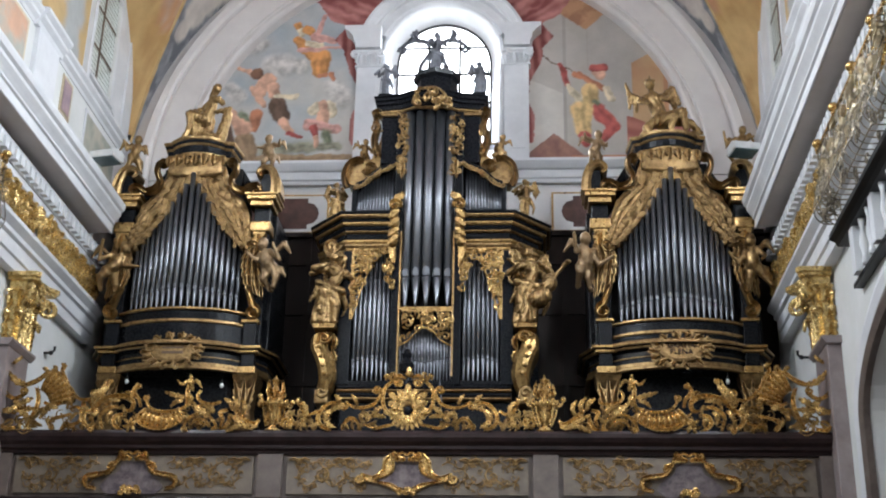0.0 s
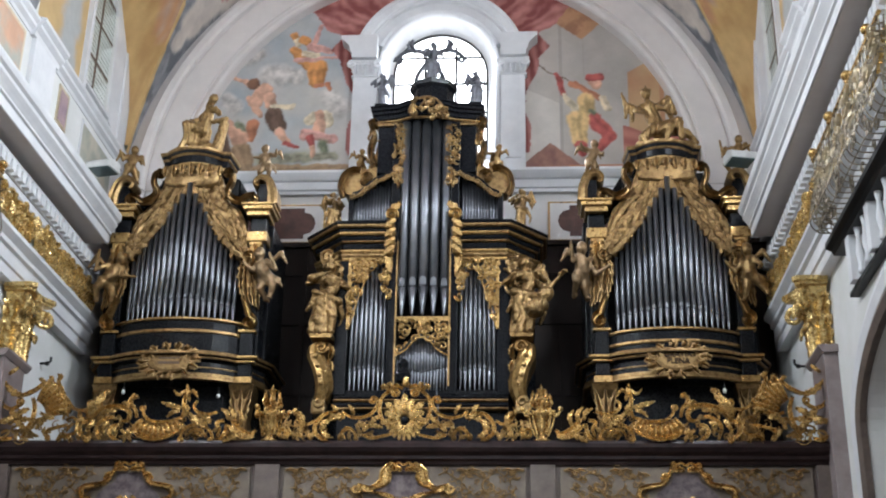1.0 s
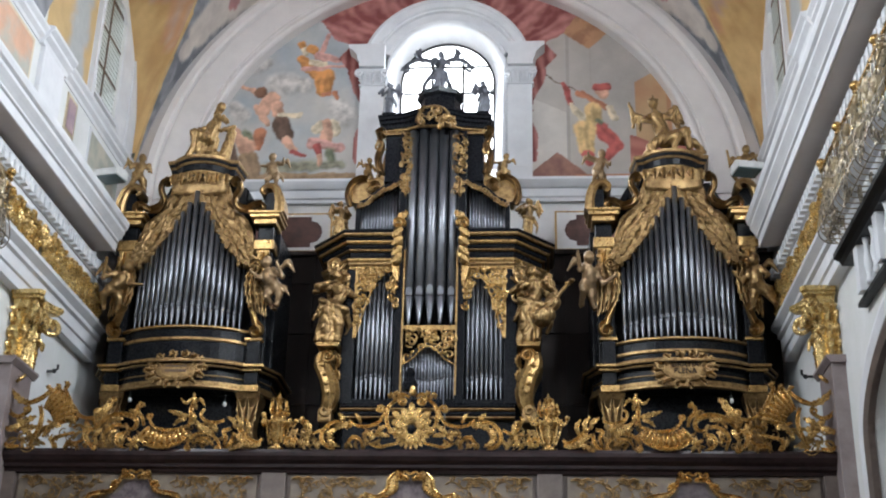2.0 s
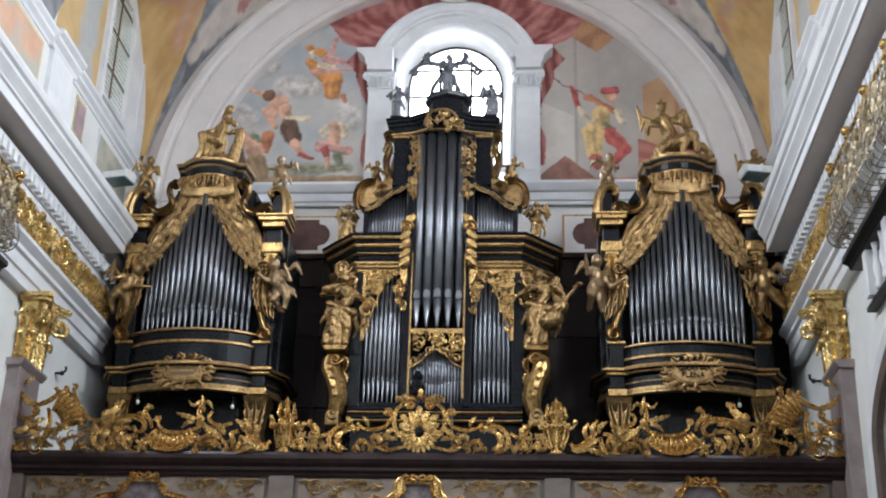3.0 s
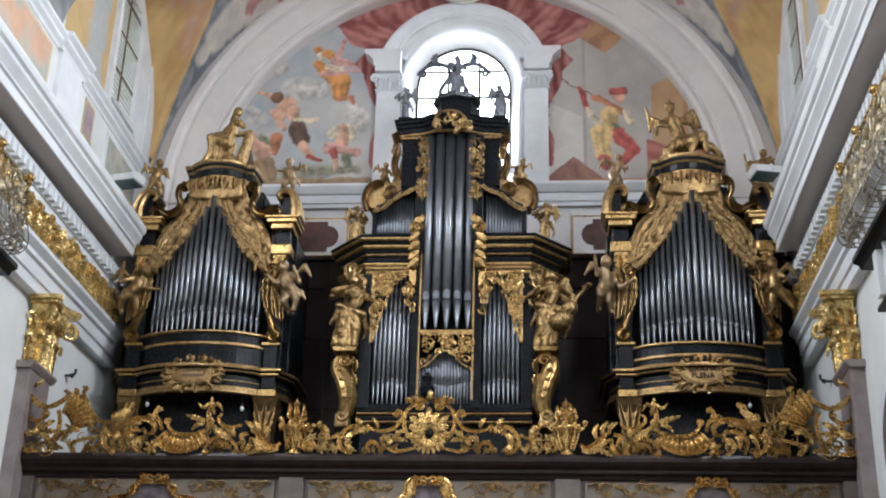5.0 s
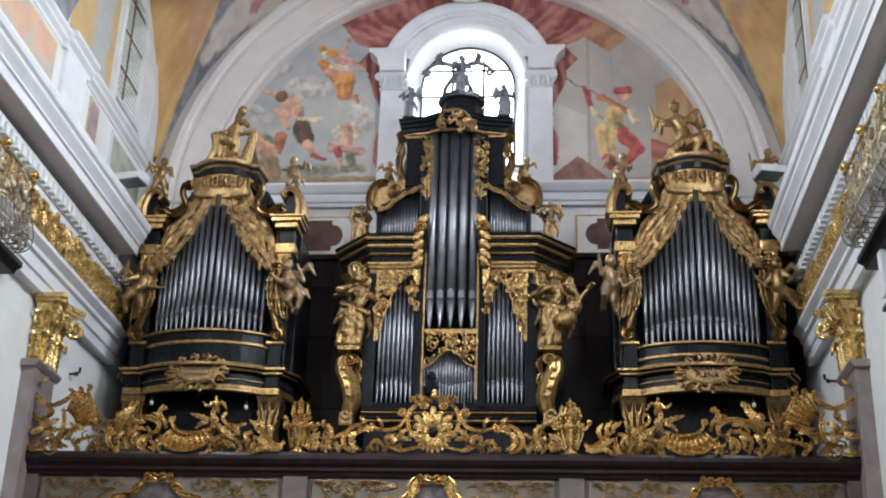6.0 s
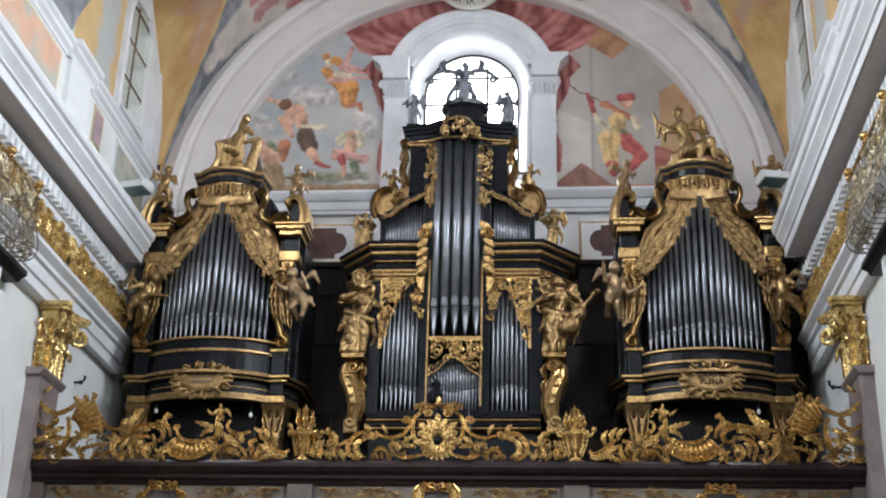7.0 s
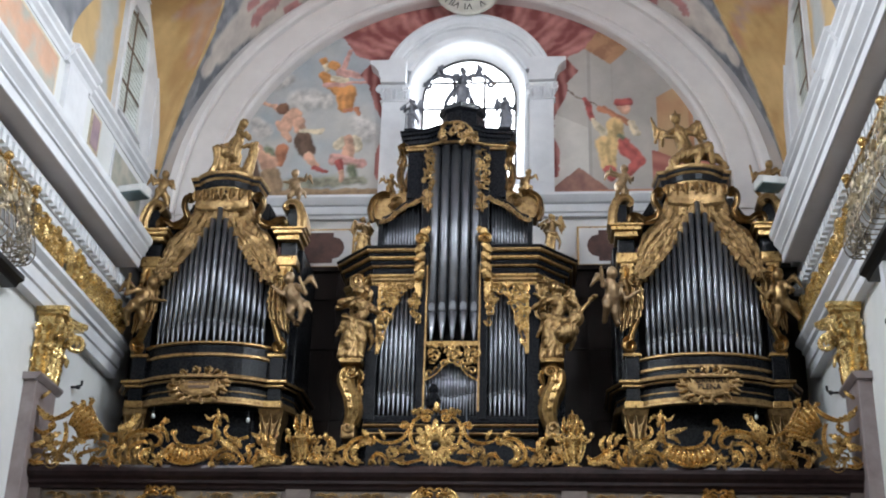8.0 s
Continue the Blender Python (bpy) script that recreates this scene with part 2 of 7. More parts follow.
def fan(bm, cx, cz, r, a0, a1, ribs, y=0.0, depth=0.06, inner=0.25, pointed=0.0):
    """A shell: one corrugated sheet with swelling ribs and a scalloped rim."""
    k = ribs * 6
    rings = []
    for i in range(k + 1):
        a = radians(a0 + (a1 - a0) * i / k)
        w = abs(math.sin(math.pi * ribs * i / k))
        row = []
        for t in (0, 0.25, 0.5, 0.75, 0.92, 1.0):
            q = r * (inner + (1 - inner) * t * (1 - (0.08 + 0.55 * pointed) * (1 - w) ** (1.0 + pointed)))
            h = depth * (0.25 + math.sin(math.pi * (0.12 + 0.72 * t))) * (0.15 + 0.85 * w ** 0.7)
            row.append((cx + math.cos(a) * q, y - h, cz + math.sin(a) * q))
        rings.append(row + [(row[-1][0], y + 0.03, row[-1][2]), (row[0][0], y + 0.03, row[0][2])])
    loft(bm, rings)
    return bm


def blob(bm, c, r, seg=8, jitter=0.0):
    m = Matrix.Translation(c) @ Matrix.Diagonal((*((r, r, r) if isinstance(r, (int, float)) else r), 1))
    geo = bmesh.ops.create_icosphere(bm, subdivisions=2 if seg > 6 else 1, radius=1, matrix=m)
    if jitter:
        for v in geo["verts"]:
            v.co += Vector([random.uniform(-jitter, jitter) for _ in range(3)])
    return bm


def paint(ob, colour):
    """Gives each corner of a mesh the pigment that colour(x, y, z) returns."""
    me = ob.data
    at = me.color_attributes.new("paint", "FLOAT_COLOR", "POINT")
    for i, v in enumerate(me.vertices):
        at.data[i].color = (*colour(v.co.x, v.co.y, v.co.z), 1)
    return ob


def mixed(a, b, t):
    t = min(max(t, 0), 1)
    return tuple(p + (q - p) * t for p, q in zip(a, b))


def wob(x, y, s=1.0, seed=0.0):
    return noise.fractal(Vector((x * s + seed, y * s - seed, seed * 1.7)), 1.0, 2.0, 4)


def mirror_mesh(me):
    """The same mesh seen in a mirror across x = 0."""
    out = me.copy()
    out.transform(Matrix.Diagonal((-1, 1, 1, 1)))
    out.flip_normals()
    return out

# ---- the room ----
Z0, RV, ZA = 13.45, 7.0, 13.74          # springing of the vault, its radius, springing of the end arch
Y_BACK, Y_ARCH, Y_END = 5.4, 5.05, -33.5


def structure(name, bm, mat, label, category, smooth=False):
    return tagged(part(name, bm, mat, None, "", smooth), label, category, "", "structure")


structure("floor", boxed(-9.5, 9.5, Y_END, 6, -0.3, 0), FLOOR_STONE, "grey-brown stone floor of the church nave", "floor")
# Unseen wall closes the nave; its grey keeps reflections in the gold dim.
structure("wall_front", boxed(-9.5, 9.5, Y_END - 0.4, Y_END, 0, 21.5), MARBLE_GREY, "plain grey wall added to close the unseen nave end", "wall")


# Unseen window, added only to house the rear fill lamp.
fw = tagged(new("window_front"), "added window round the fill lamp at the unseen nave end", "window", "", "structure")
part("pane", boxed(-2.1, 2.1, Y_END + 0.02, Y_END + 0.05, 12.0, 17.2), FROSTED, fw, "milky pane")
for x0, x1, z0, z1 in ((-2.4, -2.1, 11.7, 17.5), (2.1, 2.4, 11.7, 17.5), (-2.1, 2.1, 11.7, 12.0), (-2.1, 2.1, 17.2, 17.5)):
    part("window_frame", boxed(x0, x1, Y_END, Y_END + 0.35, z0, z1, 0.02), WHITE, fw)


def pen(d):
    """Height of a window vault over its springing at d metres from its middle."""
    q = 1 - (abs(d) / (2.0 if d > 0 else 3.6)) ** 1.6
    return 14.75 + 3.35 * q ** (1 / 1.6) if q > 0 else 0


def vault_colour(x, y, z):
    """Painted vault: a grey border with faint scrolls by the end arch, heaped cream clouds over it, red cloth among them."""
    a = math.atan2(abs(x), z - Z0)
    n1, n2 = wob(y, a * 7, 0.9, 3.1), wob(y, a * 7, 3.5, 8.0)
    c = mixed((0.25, 0.25, 0.265), (0.15, 0.155, 0.17), 0.5 + 1.3 * n2)
    curl = math.sin(14 * (y + 0.25 * math.sin(a * 21))) * math.sin(a * 42)
    if curl > 0.55:
        c = mixed(c, (0.36, 0.36, 0.37), 0.5)
    if y < 5.2 and half_gap(z) > 0.02:
        d = abs(y - BAYS[0]) - half_gap(z)
        if d < 0.14 and y > 2:
            return mixed((0.60, 0.41, 0.19), (0.50, 0.31, 0.12), 0.5 + n2)
    puff = 0.0
    for i, (pa, py, pr) in enumerate(((1.0, 4.55, 0.3), (0.93, 4.5, 0.5), (0.86, 4.4, 0.6), (0.76, 4.3, 0.8), (0.70, 4.5, 0.7), (0.6, 4.4, 0.7), (0.46, 4.6, 0.7), (0.30, 4.5, 0.8), (0.12, 4.6, 0.9), (0.66, 3.4, 1.0), (0.4, 3.2, 1.3), (0.1, 3.0, 1.6))):
        da, dy = (a - pa) * RV, y - py
        q = math.hypot(da, dy) / (pr * (1 + 0.25 * wob(a * 9, y, 1.5, i)))
        if q < 1:
            lit = 0.5 + 0.5 * (da * 0.6 - dy * 0.3) / pr + 0.4 * n2
            c = mixed(c, mixed((0.70, 0.63, 0.55), (0.48, 0.42, 0.38), lit), (1 - q) * 5)
    if a < 0.80 and wob(y * 1.3, a * 8, 1.1, 15.5) > 0.22:
        c = mixed(c, mixed((0.50, 0.17, 0.16), (0.36, 0.12, 0.12), 0.5 + 2 * n2), 0.8)
    return c


def half_gap(z):
    """Half the length of a window vault's mouth at a height on the barrel."""
    if z < 14.76:
        return 2.0
    q = 1 - ((z - 14.75) / 3.35) ** 1.6
    return 2.0 * q ** (1 / 1.6) if q > 0 else 0.0


bm = bmesh.new()
stops = [5.4] + list(BAYS) + [Y_END]
for k in range(len(stops) - 1):
    rings = []
    NA, NY = (420, 26) if k == 0 else (120, 12)
    for i in range(NA + 1):
        a = math.pi * i / NA
        z = Z0 + RV * math.sin(a)
        g = half_gap(z)
        y0 = stops[k] - (g * 1.8 if k > 0 else 0)
        y1 = stops[k + 1] + (g if k < len(stops) - 2 else 0)
        rings.append([(-RV * math.cos(a), y0 + (y1 - y0) * j / NY, z) for j in range(NY + 1)])
    loft(bm, rings, closed=False, cap=False)
bmesh.ops.remove_doubles(bm, verts=bm.verts, dist=0.0005)
ceiling = structure("ceiling", bm, FRESCO, "painted barrel vault with grey border, clouds and ochre fields", "ceiling", True)
paint(ceiling, vault_colour)
structure("roof", boxed(-9.5, 9.5, Y_END - 0.4, 8, 20.9, 21.2), WALLWHITE, "plain slab over the vault", "roof")


def ochre(x, y, z):
    n1, n2 = wob(x * 1.5 + y, z, 1.2, 2.2), wob(x * 2 + y, z, 4.0, 6.1)
    c = mixed((0.62, 0.41, 0.18), (0.47, 0.28, 0.11), 0.5 + 0.9 * n1 + 0.5 * n2)
    if abs(math.sin((z - 14) * 0.9 + y * 1.4)) < 0.05:
        c = mixed(c, (0.36, 0.20, 0.09), 0.6)
    if wob(y + x, z, 1.5, 9.1) > 0.25 and z > 16.9:
        c = mixed(c, mixed((0.44, 0.17, 0.12), (0.42, 0.30, 0.32), 0.5 + 2 * n2), 0.5)
    return c


for s, side in ((-1, "left"), (1, "right")):
    for k, b in enumerate(BAYS):
        bm = bmesh.new()
        n = 48
        rings = []
        for i in range(n + 1):
            u = -1 + 2 * i / n
            d = (2.0 if u > 0 else 3.6) * math.copysign(abs(math.sin(u * math.pi / 2)), u) * 0.9995
            z = pen(d)
            groin = math.sqrt(max(RV ** 2 - (z - Z0) ** 2, 0.0))
            rings.append([(s * (groin + (7.02 - groin) * j / 10), b + d, z) for j in range(11)])
        loft(bm, rings, closed=False, cap=False)
        bm.normal_update()
        ob = structure("window_vault_%s_%d" % (side, k + 1), bm, FRESCO, "ochre painted window vault with faded red garlands", "vault", True)
        paint(ob, ochre)

# side walls, with a window in every bay
for s, side in ((-1, "left"), (1, "right")):
    wall = tagged(new("wall_" + side), "white nave wall with cornice, frieze and pilasters", "wall", "", "structure")

    def wx(bm, x0, x1, y0, y1, z0, z1):
        return box(bm, min(s * x0, s * x1), max(s * x0, s * x1), y0, y1, z0, z1)
    bm = bmesh.new()
    # a chapel arch opens under the cornice; over the cornice the attic wall is pierced by the windows
    ya, yb, zs, rise = -7.45, -1.35, 6.6, 1.25
    wx(bm, 6.85, 7.4, yb, 6.0, 0, 9.5)
    wx(bm, 6.85, 7.4, Y_END, ya, 0, 9.5)
    rr = (yb - ya) / 2
    ym = (ya + yb) / 2
    top = 9.5
    n = 24
    rings = []
    for i in range(n + 1):
        a = math.pi * i / n
        y, z = ym - rr * math.cos(a), zs + rise * math.sin(a)
        rings.append([(s * 6.85, y, z), (s * 6.85, y, top), (s * 7.4, y, top), (s * 7.4, y, z)])
    loft(bm, rings)
    wx(bm, 6.85, 7.4, Y_END, 6.0, 9.5, 14.2)
    edges = [Y_END] + [q for b in sorted(BAYS) for q in (b - 0.8, b + 0.75)] + [6.0]
    for y0, y1 in zip(edges[::2], edges[1::2]):
        wx(bm, 7.0, 7.5, y0, y1, 14.2, 21.0)
    for b in BAYS:
        wx(bm, 7.0, 7.5, b - 0.8, b + 0.75, 14.2, 14.85)
        wx(bm, 7.0, 7.5, b - 0.8, b + 0.75, 17.95, 21.0)
    bmesh.ops.recalc_face_normals(bm, faces=bm.faces)
    part("wall_body", bm, WALLWHITE, wall)
    # chapel behind the arch
    bm = bmesh.new()
    wx(bm, 9.2, 9.5, ya - 1, yb + 1, 0, 10)
    wx(bm, 7.4, 9.5, ya - 1.2, ya - 0.4, 0, 10)
    wx(bm, 7.4, 9.5, yb + 0.4, yb + 1.2, 0, 10)
    wx(bm, 7.4, 9.5, ya - 1, yb + 1, 9.5, 9.9)
    part("chapel_wall", bm, MARBLE_GREY, wall, "dim chapel wall behind the arch")
    # moulded surround of that arch
    for name, mat, off, w, x in (("arch_moulding", MARBLE_GREY, -0.02, 0.26, 6.80), ("arch_band", WHITE, 0.26, 0.3, 6.81)):
        bm = bmesh.new()
        rings = []
        for i in range(33):
            a = math.pi * i / 32
            c, q = -math.cos(a), math.sin(a)
            i0, i1 = off, off + w
            rings.append([(s * x, ym + (rr + i0) * c, zs + (rise + i0) * q), (s * (x - 0.04), ym + (rr + (i0 + i1) / 2) * c, zs + (rise + (i0 + i1) / 2) * q), (s * x, ym + (rr + i1) * c, zs + (rise + i1) * q), (s * 6.9, ym + (rr + i1) * c, zs + (rise + i1) * q), (s * 6.9, ym + (rr + i0) * c, zs + (rise + i0) * q)])
        for e in (0, 1):
            rings.insert(0 if e == 0 else len(rings), [(p[0], p[1], 0.0) for p in (rings[0] if e == 0 else rings[-1])])
        loft(bm, rings)
        bmesh.ops.recalc_face_normals(bm, faces=bm.faces)
        part(name, bm, mat, wall)

    # the moulded lines that run along the wall, ending by the organ
    runs = (
        ("architrave", WHITE, 3.45, [(6.9, 9.42), (6.67, 9.42), (6.67, 9.60), (6.63, 9.62), (6.63, 9.84), (6.57, 9.87), (6.57, 9.95), (6.46, 10.04), (6.46, 10.11), (6.9, 10.11)]),
        ("frieze", WHITE, 3.4, [(6.9, 10.12), (6.66, 10.12), (6.66, 10.80), (6.62, 10.84), (6.62, 10.96), (6.9, 10.96)]),
        ("dentil_band", WHITE, 3.35, [(6.9, 10.97), (6.60, 10.97), (6.60, 11.20), (6.55, 11.24), (6.55, 11.30), (6.74, 11.42), (6.9, 11.42)]),
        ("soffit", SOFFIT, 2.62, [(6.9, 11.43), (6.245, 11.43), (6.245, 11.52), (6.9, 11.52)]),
        ("cornice", WHITE, 2.65, [(6.9, 11.53), (6.23, 11.53), (6.23, 11.42), (6.21, 11.42), (6.21, 11.60), (6.17, 11.62), (6.17, 11.66), (6.13, 11.72), (6.07, 11.80), (6.07, 11.86), (6.02, 11.9), (6.0, 11.98), (6.0, 12.03), (6.9, 12.12)]),
        ("attic_base", WHITE, 4.9, [(6.9, 12.13), (6.72, 12.13), (6.72, 12.5), (6.78, 12.58), (6.9, 12.6)]),
        ("attic_moulding", WHITE, 4.7, [(7.02, 14.0), (6.83, 14.0), (6.81, 14.06), (6.74, 14.12), (6.74, 14.18), (6.68, 14.24), (6.68, 14.30), (7.02, 14.36)]),
    )
    for name, mat, end, prof in runs:
        pts = [(s * x, z) for x, z in prof]
        part(name, extruded(pts if s > 0 else pts[::-1], "y", Y_END + 0.1, end), mat, wall)
    # the attic moulding breaks forward over flat pilaster strips
    for y0, y1 in ((-0.9, 0.35), (-8.4, -7.4)):
        pts = [(s * x, z) for x, z in ((6.86, 13.98), (6.76, 13.98), (6.74, 14.06), (6.66, 14.13), (6.66, 14.19), (6.58, 14.25), (6.58, 14.32), (6.86, 14.38))]
        part("attic_moulding", extruded(pts if s > 0 else pts[::-1], "y", y0, y1), WHITE, wall)
        part("attic_strip", wx(bmesh.new(), 6.76, 6.9, y0 + 0.12, y1 - 0.12, 12.6, 13.98), WHITE, wall)
    # dentils
    me = None
    for i in range(80):
        y = 3.22 - 0.232 * i
        if me is None:
            me = finish(wx(bmesh.new(), 6.49, 6.61, -0.065, 0.065, 11.0, 11.19))
            me.materials.append(WHITE)
        part("dentil", me, WHITE, wall).location.y = y
    # painted panels on the attic
    for k, (y0, y1, z0, z1, tone) in enumerate(((-3.6, -1.15, 13.1, 13.85, 0), (0.78, 1.17, 13.2, 13.84, 1), (2.1, 3.9, 13.1, 13.82, 2), (-5.6, -4.2, 13.1, 13.85, 1))):
        part("panel_frame", wx(bmesh.new(), 6.83, 6.87, y0 - 0.07, y1 + 0.07, z0 - 0.07, z1 + 0.07), GOLD_PEARL if tone != 2 else WHITE, wall, "thin gilded panel frame")
        bm = bmesh.new()
        n1, n2 = 24, 14
        vs = [[bm.verts.new((s * 6.822, y0 + (y1 - y0) * i / n1, z0 + (z1 - z0) * j / n2)) for j in range(n2 + 1)] for i in range(n1 + 1)]
        for i in range(n1):
            for j in range(n2):
                q = (vs[i][j], vs[i + 1][j], vs[i + 1][j + 1], vs[i][j + 1])
                bm.faces.new(q if s < 0 else q[::-1])
        ob = part("painted_panel", bm, FRESCO, wall, "faded painted attic panel")
        base = ((0.60, 0.36, 0.24), (0.30, 0.22, 0.26), (0.28, 0.30, 0.26))[tone]
        alt = ((0.42, 0.42, 0.36), (0.42, 0.30, 0.30), (0.45, 0.42, 0.34))[tone]
        paint(ob, lambda x, y, z: mixed(base, alt, 0.5 + 1.3 * wob(y, z, 2.0, tone * 3 + 1)))
    # painted border beside the window
    bm = bmesh.new()
    vs = [[bm.verts.new((s * 6.985, -0.4 + 2.3 * i / 20, 14.36 + 4 * j / 36)) for j in range(37)] for i in range(21)]
    for i in range(20):
        for j in range(36):
            q = (vs[i][j], vs[i + 1][j], vs[i + 1][j + 1], vs[i][j + 1])
            bm.faces.new(q if s < 0 else q[::-1])
    ob = part("wall_painting", bm, FRESCO, wall, "painted grey clouds and ochre border")
    paint(ob, lambda x, y, z: mixed((0.52, 0.36, 0.17), (0.40, 0.41, 0.40), (0.55 - abs(y - 1.15)) * 5 + wob(y, z, 2.0, 4)))

    # windows
    for k, b in enumerate(BAYS):
        win = tagged(new("window_%s_%d" % (side, k + 1)), "tall leaded church window with white stucco surround", "window", "clerestory windows", "structure")
        bm = bmesh.new()
        lo, hi = 14.85, 17.3
        prof_in = [(b - 0.6, lo), (b - 0.6, hi - 0.2), (b - 0.4, 17.55), (b + 0.5, 17.6), (b + 0.78, hi), (b + 0.78, lo)]
        prof_out = [(b - 0.95, 14.36), (b - 0.95, hi - 0.05), (b - 0.6, 18.2), (b + 0.9, 18.45), (b + 1.86, 18.0), (b + 1.86, 14.36)]
        prof_mid = [((p[0] * 0.45 + q[0] * 0.55), (p[1] * 0.45 + q[1] * 0.55)) for p, q in zip(prof_in, prof_out)]
        rings = []
        for (yi, zi), (ym2, zm), (yo, zo) in zip(prof_in, prof_mid, prof_out):
            rings.append([(s * (7.2 if k else 7.08), yi, zi), (s * 6.98, yi, zi), (s * 6.94, ym2, zm), (s * 6.90, ym2, zm), (s * 6.90, yo, zo), (s * 7.02, yo, zo)])
        loft(bm, rings)
        bmesh.ops.recalc_face_normals(bm, faces=bm.faces)
        part("window_frame", bm, WHITE, win)
        flush = 0.14 if k == 0 else 0.0
        part("window_sill", wx(bmesh.new(), 6.92, 7.2, b - 0.9, b + 0.8, 14.78, 14.86), WHITE, win)
        bm = bmesh.new()
        wx(bm, 7.185 - flush, 7.2 - flush, b - 0.08, b - 0.01, lo, 17.9)
        for z in (15.65, 16.55, 17.4):
            wx(bm, 7.188 - flush, 7.198 - flush, b - 0.8, b + 0.75, z, z + 0.06)
        part("window_bar", bm, PEW_WOOD, win, "brown painted window bar")
        bm = bmesh.new()
        for i in range(28):
            z = lo + 0.11 * i
            wx(bm, 7.199 - flush, 7.203 - flush, b - 0.8, b + 0.75, z, z + 0.007)
        part("lead_grid", bm, BLACK_IRON, win, "fine leaded grid")
        pane = part("pane", wx(bmesh.new(), 7.205 - flush, 7.215 - flush, b - 0.8, b + 0.75, lo, 17.95), FROSTED, win, "milky pane of leaded glass")
        pane.visible_shadow = False
    tagged(part("backdrop", wx(bmesh.new(), 9.3, 9.35, -3, 9, 10.5, 20.8), HAZY_SKY), "hazy bright sky outside the clerestory", "sky", "", "structure")

# ---- end wall with the great window ----
back = tagged(new("wall_back"), "end wall with frescoes round an arched window", "wall", "", "structure")
WZ, WR = 16.97, 1.10                     # springing and radius of the window's light


def ring_profile(r0, sill, n=28):
    """The outline of a round-headed opening, from the right foot over the top to the left foot."""
    return [(r0, sill)] + [(r0 * math.cos(math.pi * i / n), WZ + r0 * math.sin(math.pi * i / n)) for i in range(n + 1)] + [(-r0, sill)]


bm = bmesh.new()
hole = ring_profile(1.36, 13.2)
outer = []
for x, z in hole:
    if z <= WZ:
        outer.append((math.copysign(9.5, x), z))
    else:
        a = math.atan2(z - WZ, x)
        k = min(9.5 / max(abs(math.cos(a)), 1e-6), (21 - WZ) / max(math.sin(a), 1e-6))
        outer.append((k * math.cos(a), WZ + k * math.sin(a)))
loft(bm, [[(hx, Y_BACK, hz), (ox, Y_BACK, oz), (ox, Y_BACK + 0.5, oz), (hx, Y_BACK + 0.5, hz)] for (hx, hz), (ox, oz) in zip(hole, outer)])
bmesh.ops.recalc_face_normals(bm, faces=bm.faces)
part("wall_body", bm, PLASTER, back)
part("wall_lower", boxed(-9.5, 9.5, Y_BACK, Y_BACK + 0.5, 0, 13.2), PLASTER, back)

# window reveal, archivolt, pilasters and imposts
bm = bmesh.new()
sec = ((1.39, 5.36), (1.39, 5.24), (1.33, 5.2), (1.28, 5.24), (1.25, 5.34), (1.14, 5.74), (1.10, 5.76), (1.10, 5.86), (1.39, 5.9))
loft(bm, [[((r if abs(x) > 1e-9 else 0) * x, y, (WZ + (z - WZ) * r if z > WZ else z)) for r, y in sec] for x, z in ring_profile(1.0, 14.6)])
bmesh.ops.recalc_face_normals(bm, faces=bm.faces)
part("window_reveal", bm, WHITE, back, "", True)
bm = bmesh.new()
sec = ((1.40, 5.38), (1.40, 5.22), (1.46, 5.17), (1.48, 5.21), (1.66, 5.2), (1.69, 5.13), (1.73, 5.13), (1.76, 5.07), (1.86, 5.03), (1.89, 5.0), (1.96, 5.0), (1.98, 5.06), (1.98, 5.38))
AZ = 16.86
loft(bm, [[(r * math.cos(a), y, AZ + r * math.sin(a)) for r, y in sec] for a in [math.pi * (0.125 + 0.75 * i / 40) for i in range(41)]])
bmesh.ops.recalc_face_normals(bm, faces=bm.faces)
part("archivolt", bm, WHITE, back, "white moulded window arch")
